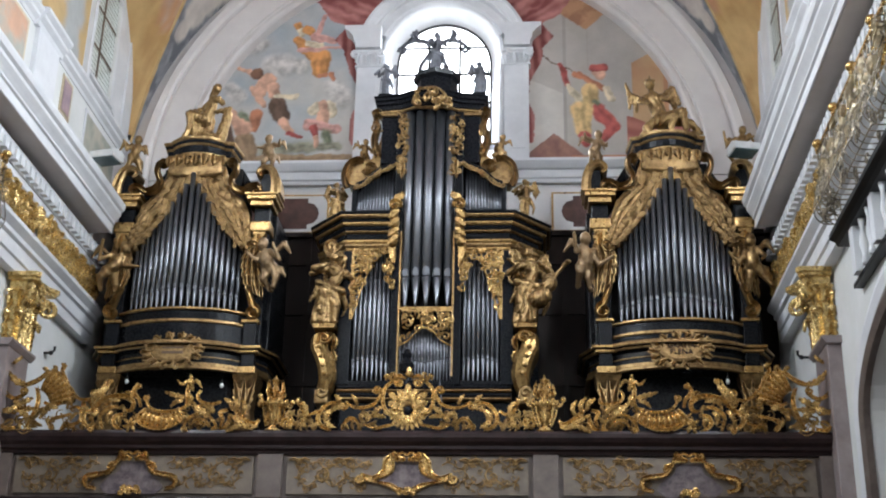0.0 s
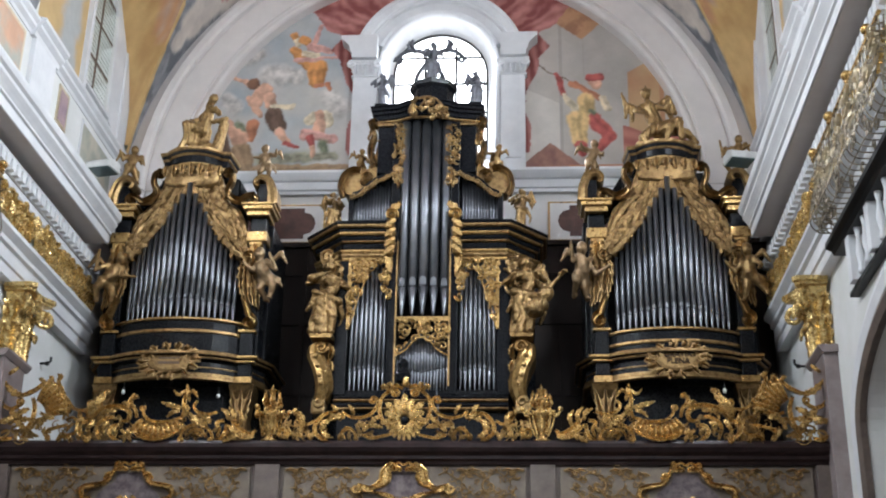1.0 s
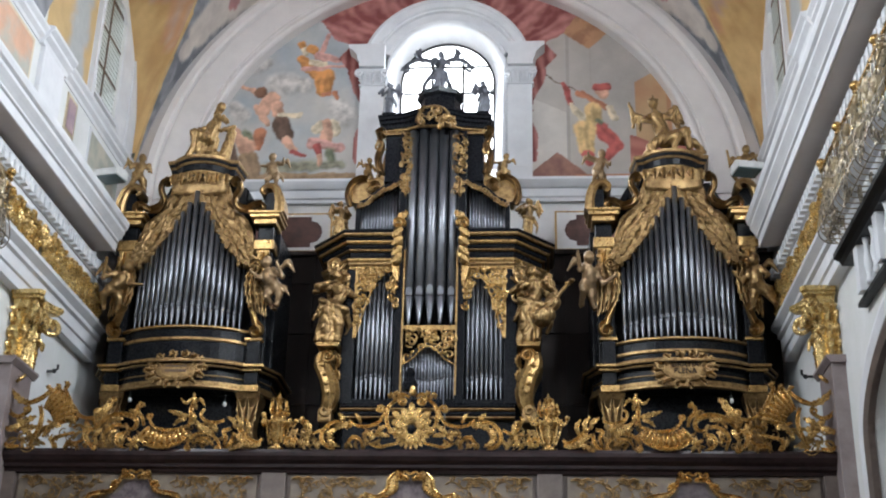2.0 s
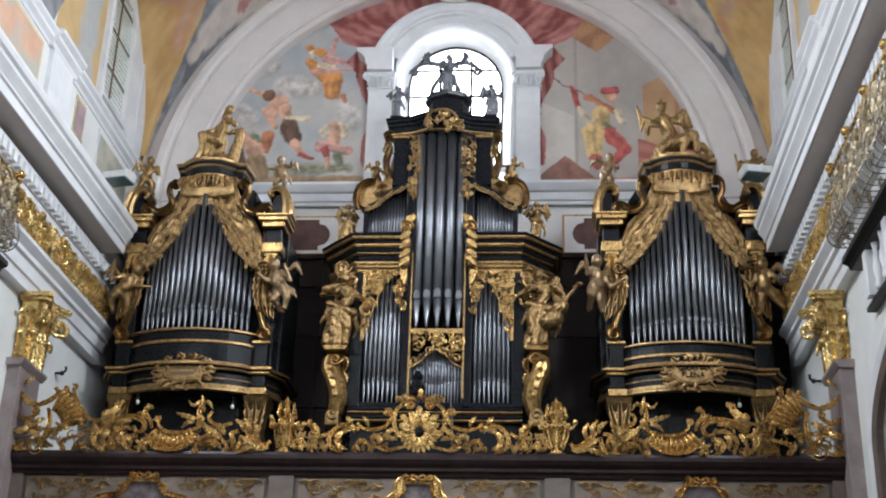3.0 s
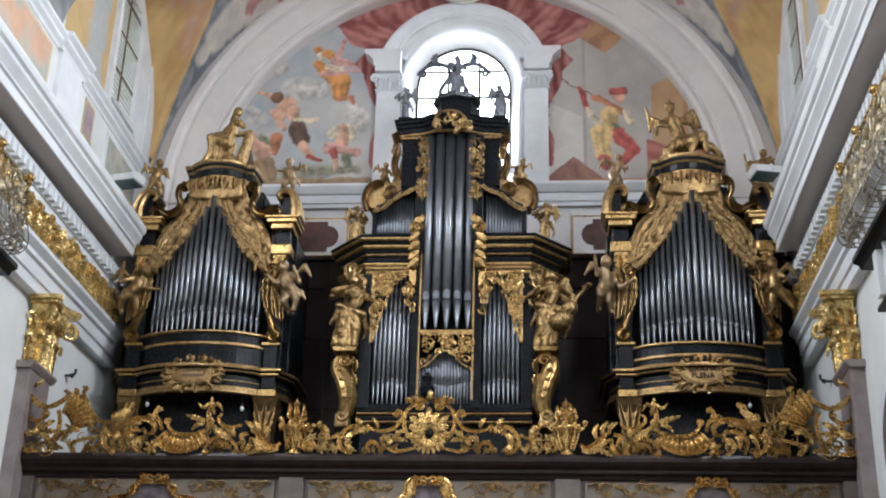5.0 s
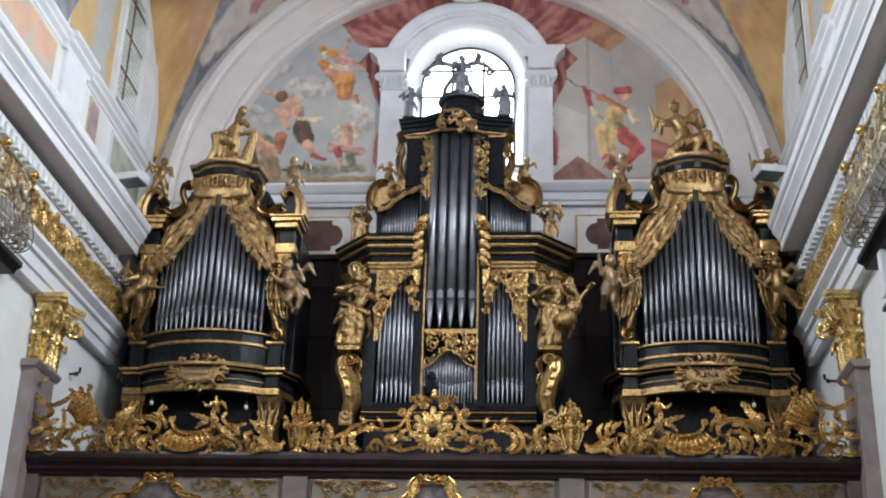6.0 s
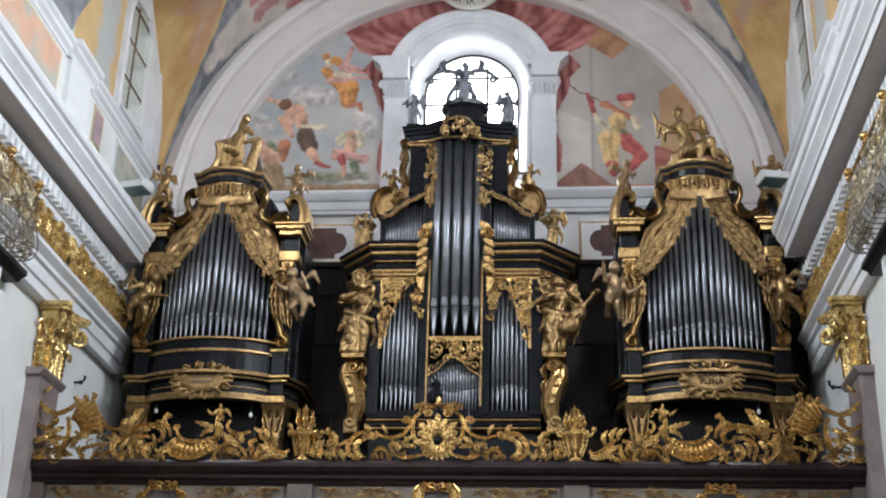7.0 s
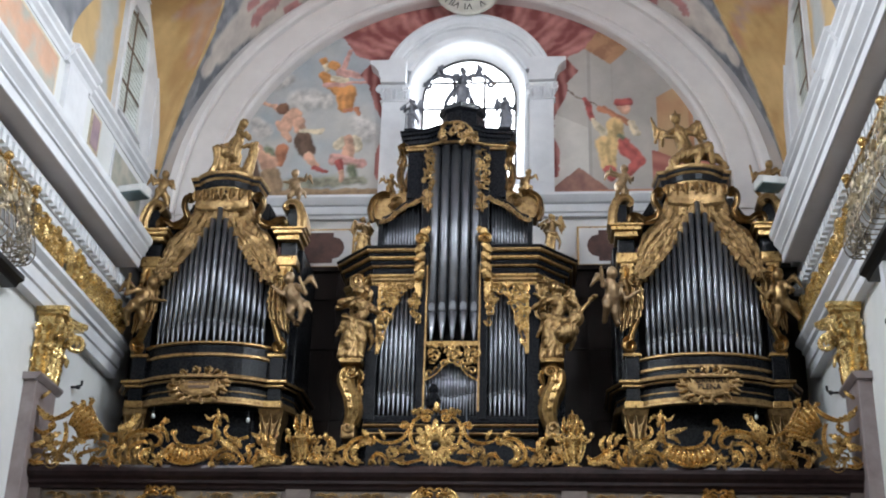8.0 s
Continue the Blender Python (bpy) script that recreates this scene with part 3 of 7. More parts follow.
for s in (-1, 1):
    def bx(bm, x0, x1, y0, y1, z0, z1):
        return box(bm, min(s * x0, s * x1), max(s * x0, s * x1), y0, y1, z0, z1)
    bm = bmesh.new()
    bx(bm, 1.40, 1.95, 5.2, 5.39, 14.2, 16.60)
    bx(bm, 1.50, 1.85, 5.185, 5.21, 14.5, 16.5)
    part("pilaster", bm, WHITE, back)
    bm = bmesh.new()
    bx(bm, 1.38, 1.99, 5.17, 5.39, 16.60, 16.64)
    rings = [[(s * (1.42 - g), 5.2 - g, z), (s * (1.95 + g), 5.2 - g, z), (s * (1.95 + g), 5.39, z), (s * (1.42 - g), 5.39, z)] for z, g in ((16.64, 0.0), (16.8, 0.02), (16.92, 0.08), (16.95, 0.1), (17.0, 0.1))]
    loft(bm, rings)
    for dx in (1.46, 1.68, 1.90):
        leaf(bm, [(s * dx, 16.64), (s * dx, 16.72), (s * dx, 16.8), (s * dx, 16.88), (s * dx, 16.93)], 0.10, 5.17, 0.09, 4)
    for dx in (1.40, 1.98):
        rod(bm, spiral(s * dx, 16.88, 0.10, 90, 1.3), 0.035, 0.025, 5.10)
    bmesh.ops.recalc_face_normals(bm, faces=bm.faces)
    part("capital", bm, WHITE, back, "white stucco leaf capital")
    bm = bmesh.new()
    extrude(bm, [(s * x, z) for x, z in ((1.40, 17.01), (1.98, 17.01), (1.98, 17.14), (2.02, 17.18), (2.04, 17.32), (2.12, 17.42), (2.22, 17.5), (2.24, 17.54), (2.24, 17.60), (1.40, 17.60))], "y", 5.0, 5.39)
    part("impost", bm, WHITE, back, "white moulded impost block")
    # string course and the panels below it
    bm = bmesh.new()
    prof = [(5.39, 13.70), (5.28, 13.70), (5.28, 13.78), (5.24, 13.80), (5.24, 13.98), (5.18, 14.0), (5.12, 14.08), (5.08, 14.14), (5.08, 14.2), (5.39, 14.24)]
    extrude(bm, prof, "x", s * 1.40 if s > 0 else -6.4, 6.4 if s > 0 else -1.40)
    part("string_course", bm, WHITE, back)
    part("panel_frame", bx(bmesh.new(), 2.42, 4.6, 5.33, 5.39, 12.55, 13.48), GOLD, back, "thin gilded frame line")
    part("panel_ground", bx(bmesh.new(), 2.46, 4.56, 5.32, 5.38, 12.59, 13.44), PLASTER, back)
    bm = bmesh.new()
    out = [(s * x, z) for x, z in ((2.88, 12.66), (2.88, 12.76), (2.74, 12.80), (2.66, 12.90), (2.63, 13.02), (2.66, 13.14), (2.74, 13.24), (2.88, 13.28), (2.88, 13.38), (4.5, 13.38), (4.5, 12.66))]
    extrude(bm, out, "y", 5.308, 5.33)
    part("painted_panel", bm, material("brown_red_panel", (0.15, 0.07, 0.055), 0.7, 0, (0.07, 0.035, 0.03), 3), back, "brown-red painted panel")
    # dark panelling behind the organ
    part("wainscot", bx(bmesh.new(), 1.4, 6.9, 4.6, 4.7, 6.0, 12.12), DARKWOOD, back, "dark wooden panelling")
    part("wainscot_rail", bx(bmesh.new(), 1.4, 6.9, 4.5, 4.72, 12.12, 12.22), DARKWOOD, back)
    for z in (7.4, 8.9, 10.4, 11.5):
        part("wainscot_rail", bx(bmesh.new(), 1.4, 6.9, 4.56, 4.61, z, z + 0.1), DARKWOOD, back)
    for x in (1.75, 2.6, 3.45):
        part("wainscot_stile", bx(bmesh.new(), x, x + 0.1, 4.565, 4.61, 6.0, 12.12), DARKWOOD, back)
part("wainscot", boxed(-1.4, 1.4, 4.6, 4.7, 6.0, 12.12), DARKWOOD, back, "dark wooden panelling")

# window bars, panes and the sky behind
gw = tagged(new("window_end"), "round-headed window with dark bars, blown out by daylight", "window", "", "structure")
bm = bmesh.new()
loft(bm, [[(r * x, y, (WZ + (z - WZ) * r if z > WZ else z)) for r, y in ((1.105, 5.78), (1.105, 5.84), (1.05, 5.84), (1.05, 5.78))] for x, z in ring_profile(1.0, 14.6)])
bmesh.ops.recalc_face_normals(bm, faces=bm.faces)
part("window_frame", bm, BLACK_IRON, gw)
for x in (-0.36, 0.36):
    part("window_bar", boxed(x - 0.03, x + 0.03, 5.78, 5.82, 14.6, 17.7), BLACK_IRON, gw)
for z in (15.2, 15.95, 16.7, 17.4):
    part("window_bar", boxed(-1.08 if z < 17 else -0.98, 1.08 if z < 17 else 0.98, 5.785, 5.815, z, z + 0.05), BLACK_IRON, gw)
bm = bmesh.new()
box(bm, -6, 6, 9.0, 9.1, 9, 24)
tagged(part("backdrop", bm, SKY_GLOW), "bright overcast sky beyond the end window", "sky", "", "structure")
part("window_sill", boxed(-1.42, 1.42, 5.3, 5.9, 14.5, 14.62), WHITE, gw)

# frescoes of the end wall: soft figures reduced to plain patches of pigment
PIG = {"sky": (0.42, 0.43, 0.43), "cloud": (0.60, 0.56, 0.52), "flesh": (0.62, 0.36, 0.25), "red": (0.42, 0.10, 0.085), "orange": (0.60, 0.27, 0.09), "brown": (0.14, 0.085, 0.06), "green": (0.20, 0.22, 0.14),
       "drape": (0.22, 0.06, 0.055), "drape_light": (0.50, 0.215, 0.19), "stone": (0.43, 0.38, 0.34), "ochre": (0.50, 0.33, 0.15), "pink": (0.60, 0.33, 0.28), "cream": (0.66, 0.56, 0.40), "earth": (0.30, 0.20, 0.12)}
# strokes: pigment, from x, z, to x, z, half widths
CLOUD_STROKES = [("cloud", -3.9, 16.8, -3.3, 16.75, 0.34, 0.28), ("cloud", -4.5, 17.2, -4.2, 17.35, 0.2, 0.16), ("cloud", -2.5, 16.2, -2.3, 15.9, 0.25, 0.3), ("cloud", -4.9, 16.2, -4.7, 16.0, 0.2, 0.25), ("green", -4.55, 15.5, -4.45, 15.35, 0.15, 0.15), ("hill", -3.95, 14.62, -2.3, 14.72, 0.2, 0.14), ("earth", -5.6, 14.3, -2.0, 14.36, 0.2, 0.13)]
RUNNER = [("flesh", -4.8, 16.8, -4.32, 16.56, 0.05, 0.07), ("flesh", -4.03, 16.40, -4.17, 16.13, 0.19, 0.16), ("flesh", -3.88, 16.25, -3.84, 16.05, 0.13, 0.14), ("brown_hair", -4.28, 16.6, -4.26, 16.56, 0.13, 0.12), ("flesh", -4.34, 16.18, -4.08, 15.75, 0.1, 0.07),
          ("rust", -4.22, 15.52, -4.25, 15.17, 0.13, 0.1), ("brown", -3.76, 15.75, -3.66, 15.5, 0.2, 0.21), ("cream", -3.8, 15.97, -3.36, 15.98, 0.05, 0.09), ("flesh", -3.62, 15.33, -3.42, 15.08, 0.11, 0.07), ("red", -3.46, 15.04, -3.17, 14.94, 0.06, 0.05)]
RECLINER = [("flesh", -4.77, 15.57, -4.76, 15.54, 0.1, 0.09), ("flesh", -4.75, 15.4, -4.5, 15.18, 0.1, 0.2), ("brown", -4.9, 15.1, -4.85, 14.85, 0.17, 0.2), ("earth", -4.45, 14.86, -4.35, 14.6, 0.2, 0.25)]
FLYER = [("orange", -3.43, 17.86, -3.4, 17.8, 0.1, 0.1), ("cream", -3.32, 17.7, -3.3, 17.64, 0.1, 0.09), ("orange", -3.2, 17.75, -3.1, 17.68, 0.1, 0.1), ("pink", -2.93, 17.57, -2.76, 18.1, 0.08, 0.04), ("pink", -2.98, 17.56, -2.49, 17.39, 0.11, 0.06), ("orange", -3.38, 17.45, -3.05, 17.06, 0.12, 0.14),
         ("cream", -3.16, 17.38, -2.85, 17.32, 0.08, 0.09), ("orange", -2.80, 16.92, -2.82, 16.66, 0.25, 0.2), ("pink", -3.31, 17.2, -2.36, 17.24, 0.07, 0.03), ("rust", -2.8, 16.5, -2.66, 16.52, 0.06, 0.05), ("rust", -2.54, 16.52, -2.5, 16.44, 0.07, 0.05)]
GENIUS = [("cream", -2.95, 15.6, -2.85, 15.72, 0.14, 0.12), ("cream", -2.56, 15.72, -2.5, 15.55, 0.14, 0.12), ("flesh", -2.73, 15.75, -2.72, 15.7, 0.11, 0.11), ("flesh", -2.69, 15.5, -2.7, 15.3, 0.15, 0.15), ("pink", -2.98, 15.25, -2.4, 15.12, 0.15, 0.12), ("red", -2.9, 15.15, -2.85, 14.92, 0.1, 0.06), ("green", -2.6, 15.0, -2.55, 14.88, 0.14, 0.13), ("flesh", -2.83, 14.9, -2.8, 14.7, 0.07, 0.05)]
PIPER = [("brown", 2.14, 17.02, 3.02, 16.45, 0.018, 0.018), ("red", 2.66, 16.72, 2.81, 16.2, 0.05, 0.09), ("rust", 2.97, 16.45, 3.57, 16.08, 0.06, 0.1), ("cream", 2.83, 16.16, 3.08, 15.78, 0.05, 0.1), ("cream", 3.68, 16.05, 3.76, 15.8, 0.11, 0.09), ("straw", 3.28, 16.0, 3.3, 15.8, 0.18, 0.18), ("flesh", 3.52, 16.48, 3.54, 16.4, 0.13, 0.11),
         ("red", 3.40, 16.58, 3.62, 16.6, 0.09, 0.1), ("red", 3.5, 15.5, 3.8, 15.1, 0.18, 0.15), ("red", 3.8, 15.08, 3.6, 14.8, 0.13, 0.1), ("straw", 3.12, 15.5, 3.16, 15.05, 0.26, 0.19), ("red", 3.18, 14.88, 3.2, 14.7, 0.12, 0.09), ("green", 3.4, 15.72, 3.5, 15.66, 0.07, 0.06)]
PIG.update({"hill": (0.30, 0.29, 0.21), "rust": (0.44, 0.18, 0.10), "brown_hair": (0.20, 0.10, 0.06), "straw": (0.62, 0.43, 0.20)})


def drapery(x, z):
    """Red curtain painted over the window arch and down beside its pilasters."""
    ax = abs(x) + 0.05 * wob(x, z, 2.5, 7)
    r = math.hypot(x, z - AZ)
    over = z > 17.5 and ax < 3.1 and z > 17.72 + max(ax - 2.25, 0) * 0.92 + 0.06 * math.sin(ax * 9)
    wrap = 16.75 < z < 17.8 and ax < 2.5 - 0.35 * abs(z - 17.45) / 0.5
    tail = 14.7 < z <= 17.1 and ax < 2.06 + 0.10 * math.sin(z * 2.6 + 1) + max(0, z - 16.3) * 0.18 - max(0, 15.3 - z) * 0.2
    if not (over or wrap or tail):
        return None
    a = math.degrees(math.atan2(z - AZ, abs(x)))
    fold = (0.7 * math.sin(a * 0.30 + 3.0 * wob(x, z, 0.9, 2) + r * 4.0 * (1 if x < 0 else -1)) + 0.5 * math.sin(a * 1.1 + 5 * wob(x, z, 1.2, 6))) if over else math.sin(x * 26 + z * 1.5 + 2 * wob(x, z, 1.0, 2))
    return mixed(PIG["drape"], PIG["drape_light"], 0.42 + 0.5 * fold + 0.3 * wob(x, z, 4, 5))


def fresco_colour(x, y, z):
    n1, n2 = wob(x, z, 0.7, 1.3), wob(x, z, 5.0, 4.4)
    d = drapery(x, z)
    if d:
        return d
    if x < 0:
        c = mixed((0.37, 0.40, 0.42), (0.50, 0.475, 0.44), 0.45 + n1 * 1.1 - (z - 16) * 0.1)
        strokes = CLOUD_STROKES + RUNNER + RECLINER + FLYER + GENIUS
    else:
        c = mixed((0.46, 0.42, 0.375), (0.37, 0.34, 0.31), 0.5 + n1 * 0.8)
        if x < 2.72 and z < 16.3 - (x - 2.0) * 0.5:
            c = mixed((0.56, 0.52, 0.47), (0.46, 0.43, 0.40), 0.5 + n1)
        if 2.72 < x < 2.78:
            c = mixed(c, (0.30, 0.27, 0.25), 0.6)
        if x > 3.25 and x < 3.29 and z > 16.6:
            c = mixed(c, (0.33, 0.30, 0.27), 0.5)
        if z > 17.6 + (0.98 * (x - 3.25) if x > 3.25 else 0.75 * (3.25 - x)):
            c = mixed((0.44, 0.24, 0.13), (0.31, 0.15, 0.085), 0.5 + 0.6 * math.sin(x * 7 - z * 6) + n2)
        if 4.25 < x < 5.05 and 15.2 < z < 16.7 + (x - 4.25) * 0.6:
            c = mixed((0.50, 0.33, 0.18), (0.42, 0.22, 0.12), 0.4 + n1 if x < 4.95 else 1.6)
        if x > 4.1 and z < 15.25 + 0.1 * math.sin(x * 5):
            c = mixed((0.30, 0.10, 0.08), (0.42, 0.17, 0.13), 0.5 + 0.6 * math.sin(z * 16 + x * 4))
        if z < 14.95 - abs(x - 2.5) * 0.85:
            c = mixed((0.31, 0.16, 0.12), (0.22, 0.11, 0.09), 0.5 + n2)
        if z < 14.4 and 2.9 < x:
            c = mixed(PIG["earth"], PIG["rust"], 0.4 + n1)
        strokes = PIPER
    wx_, wz_ = x + 0.05 * wob(x, z, 3.0, 11) + 0.02 * wob(x, z, 11.0, 5), z + 0.05 * wob(x, z, 3.0, 17) + 0.02 * wob(x, z, 11.0, 9)
    for pig, x0, z0, x1, z1, r0, r1 in strokes:
        ux, uz = x1 - x0, z1 - z0
        L = ux * ux + uz * uz + 1e-6
        t = min(max(((wx_ - x0) * ux + (wz_ - z0) * uz) / L, 0), 1)
        dx, dz = wx_ - x0 - ux * t, wz_ - z0 - uz * t
        rad = r0 + (r1 - r0) * t
        q = math.hypot(dx, dz) / rad
        if q < 1.12:
            p = PIG[pig]
            tone = 0.55 + 0.42 * (dz * 0.8 - dx * 0.5) / rad + 0.7 * n2
            if pig not in ("flesh", "brown_hair", "cloud"):
                tone += 0.16 * math.sin((dx * uz - dz * ux) / math.sqrt(L) * 38 + 2 * n1)
            soft = 1.6 if pig in ("cloud", "hill", "green") else 4.5
            c = mixed(c, mixed(tuple(v * 0.55 for v in p), tuple(min(v * 1.2, 0.8) for v in p), tone), (1.12 - q) * soft)
    return c


for s in (-1, 1):
    bm = bmesh.new()
    n1, n2 = 250, 250
    vs = {}
    for i in range(n1 + 1):
        x = s * 6.2 * i / n1
        for j in range(n2 + 1):
            z = 14.22 + 5.7 * j / n2
            if math.hypot(x, z - ZA) < 6.3:
                vs[i, j] = bm.verts.new((x, 5.385, z))
    for i in range(n1):
        for j in range(n2):
            q = [(i, j), (i + 1, j), (i + 1, j + 1), (i, j + 1)]
            if all(k in vs for k in q):
                cxm, czm = vs[i, j].co.x, vs[i, j].co.z
                if (czm > AZ and math.hypot(cxm, czm - AZ) < 1.8) or (czm <= AZ and abs(cxm) < 1.8):
                    continue
                f4 = [vs[k] for k in q]
                bm.faces.new(f4 if s > 0 else f4[::-1])
    bmesh.ops.delete(bm, geom=[v for v in bm.verts if not v.link_faces], context="VERTS")
    ob = part("fresco", bm, FRESCO, back, "faded fresco of clouds, red drapery and soft figures")
    paint(ob, fresco_colour)

# clock over the window
clock = thing("wall_clock", pose(0, 4.88, 19.52), "round wall clock with Roman numerals on a pale dial", "clock")
bm = bmesh.new()
loft(bm, [[(r * math.cos(2 * math.pi * i / 48), y, r * math.sin(2 * math.pi * i / 48)) for i in range(48)] for r, y in ((0.8, 0.05), (0.8, -0.02), (0.77, -0.05))])
bmesh.ops.recalc_face_normals(bm, faces=bm.faces)
part("dial", bm, DIAL, clock, "pale dial")
bm = bmesh.new()
loft(bm, [[(r * math.cos(2 * math.pi * i / 48), y, r * math.sin(2 * math.pi * i / 48)) for i in range(48)] for r, y in ((0.46, -0.045), (0.46, -0.06), (0.44, -0.062))])
bmesh.ops.recalc_face_normals(bm, faces=bm.faces)
part("dial_centre", bm, BLACK, clock, "dark inner dial")
for h, text in enumerate(("XII", "I", "II", "III", "IIII", "V", "VI", "VII", "VIII", "IX", "X", "XI")):
    fc = bpy.data.curves.new("numeral", "FONT")
    fc.body, fc.size, fc.extrude, fc.align_x, fc.align_y = text, 0.24, 0.004, "CENTER", "CENTER"
    fc.materials.append(BLACK)
    ob = new("numeral", fc)
    a = radians(90 - 30 * h)
    ob.parent = clock
    ob.matrix_basis = Matrix.Translation((0.615 * math.cos(a), -0.056, 0.615 * math.sin(a))) @ pose(0, 0, 0, 90, 0, 0) @ pose(0, 0, 0, 0, 0, -30 * h)

# great arch before the end wall
bm = bmesh.new()
sec = ((5.62, 5.39), (5.62, 5.12), (5.65, 5.06), (5.70, 5.04), (5.76, 5.06), (5.80, 5.12), (5.83, 5.12), (5.85, 5.05), (6.38, 5.05), (6.40, 5.10), (6.43, 5.10), (6.45, 4.98), (6.50, 4.94), (6.66, 4.94), (6.70, 5.0), (7.1, 5.2), (7.1, 5.39))
loft(bm, [[(r * math.cos(a), y, ZA + r * math.sin(a)) for r, y in sec] for a in [math.pi * i / 96 for i in range(97)]])
for s in (-1, 1):
    rings = [[(s * r, y, z) for r, y in sec] for z in (6.0, ZA - 0.02)]
    loft(bm, rings)
bmesh.ops.recalc_face_normals(bm, faces=bm.faces)
structure("arch", bm, PINK, "wide pinkish stucco arch before the end wall", "arch")

# ---- ornament builders ----


def band(bm, plan, profile):
    """A moulding: a closed profile of (outward, z) carried along an open plan of (x, y), outward to the right of its course."""
    k = len(plan)
    rings = []
    for i in range(k):
        a, b, c = Vector(plan[max(i - 1, 0)]), Vector(plan[i]), Vector(plan[min(i + 1, k - 1)])
        d0 = (b - a).normalized() if i > 0 else (c - b).normalized()
        d1 = (c - b).normalized() if i < k - 1 else d0
        n0, n1 = Vector((d0.y, -d0.x)), Vector((d1.y, -d1.x))
        m = (n0 + n1).normalized()
        m = m / max(m.dot(n0), 0.4)
        rings.append([(b.x + m.x * o, b.y + m.y * o, z) for o, z in profile])
    loft(bm, rings)
    bmesh.ops.recalc_face_normals(bm, faces=bm.faces)
    return bm


def foliage(bm, inside, x0, x1, z0, z1, count, size, rng, y=0.0, thick=0.02):
    """Carved scrolls and leaves scattered over the region where inside(x, z) holds."""
    done = 0
    for _ in range(count * 12):
        if done >= count:
            break
        x, z = rng.uniform(x0, x1), rng.uniform(z0, z1)
        if not inside(x, z):
            continue
        done += 1
        r = size * rng.uniform(0.6, 1.15)
        kind = rng.random()
        a = rng.uniform(0, 360)
        if kind < 0.5:
            p = spiral(x, z, r, a, rng.choice((-1, 1)) * rng.uniform(0.8, 1.3), 14)
            rod(bm, p, thick * 0.7, thick * 1.1, y, 0.0, 5, 1.2, thick * 1.25)
        elif kind < 0.85:
            dx, dz = math.cos(radians(a)), math.sin(radians(a))
            p = curve([(x - dx * r, z - dz * r), (x + dz * r * 0.3, z - dx * r * 0.3), (x + dx * r, z + dz * r)], 5)
            leaf(bm, p, r * 0.34, y - thick, thick * 1.8, 4)
        else:
            for i in range(5):
                b = radians(a + 72 * i)
                blob(bm, (x + math.cos(b) * r * 0.35, y - thick * 0.6, z + math.sin(b) * r * 0.35), (r * 0.24, thick, r * 0.24), 5)
    return bm


def islands(bm):
    """The loose pieces of a bmesh, each as a smooth mesh of its own."""
    bm.verts.ensure_lookup_table()
    seen, out = set(), []
    for v0 in bm.verts:
        if v0.index in seen:
            continue
        seen.add(v0.index)
        todo, group = [v0], []
        while todo:
            v = todo.pop()
            group.append(v)
            for e in v.link_edges:
                o = e.other_vert(v)
                if o.index not in seen:
                    seen.add(o.index)
                    todo.append(o)
        number = {v.index: i for i, v in enumerate(group)}
        faces = {f for v in group for f in v.link_faces}
        me = bpy.data.meshes.new("mesh")
        me.from_pydata([v.co for v in group], [], [[number[v.index] for v in f.verts] for f in sorted(faces, key=lambda f: f.index)])
        for p in me.polygons:
            p.use_smooth = True
        out.append(me)
    bm.free()
    return out


def rosette(bm, x, z, r, y=0.0, petals=6):
    for i in range(petals):
        b = 2 * math.pi * i / petals
        blob(bm, (x + math.cos(b) * r * 0.6, y, z + math.sin(b) * r * 0.6), (r * 0.4, r * 0.3, r * 0.4), 5)
    blob(bm, (x, y - r * 0.25, z), r * 0.3, 5)
    return bm


def clay(pieces, voxel=0.03, folds=0.0, seed=1.0, grain=0.006):
    """One plain carved figure: rounded limbs fused into a single skin. pieces: (from, to, radius, radius)."""
    bm = bmesh.new()
    for a, b, r0, r1 in pieces:
        a, b = Vector(a), Vector(b)
        n = max(2, int((b - a).length / max(min(r0, r1) * 0.6, 0.02)) + 1)
        n = min(n, 14)
        for i in range(n):
            t = i / (n - 1)
            blob(bm, a.lerp(b, t), r0 + (r1 - r0) * t)
    me = finish(bm)
    ob = bpy.data.objects.new("clay", me)
    scene.collection.objects.link(ob)
    md = ob.modifiers.new("fuse", "REMESH")
    md.mode, md.voxel_size = "VOXEL", voxel
    sm = ob.modifiers.new("soften", "SMOOTH")
    sm.factor, sm.iterations = 0.5, 3
    out = bpy.data.meshes.new_from_object(ob.evaluated_get(bpy.context.evaluated_depsgraph_get()))
    bpy.data.objects.remove(ob)
    bpy.data.meshes.remove(me)
    for v in out.vertices:
        c, nn = v.co, v.normal
        d = grain * noise.noise(c * 22 + Vector((seed, 0, 0)))
        if folds:
            w = c + Vector((noise.noise(c * 4 + Vector((seed, 3, 0))), 0, 0)) * 0.12
            d += folds * (abs(math.sin((w.x * 1.2 + w.y) * 30 + w.z * 9 * math.sin(seed * 3))) - 0.5)
        v.co = c + nn * d
    for p in out.polygons:
        p.use_smooth = True
    return out


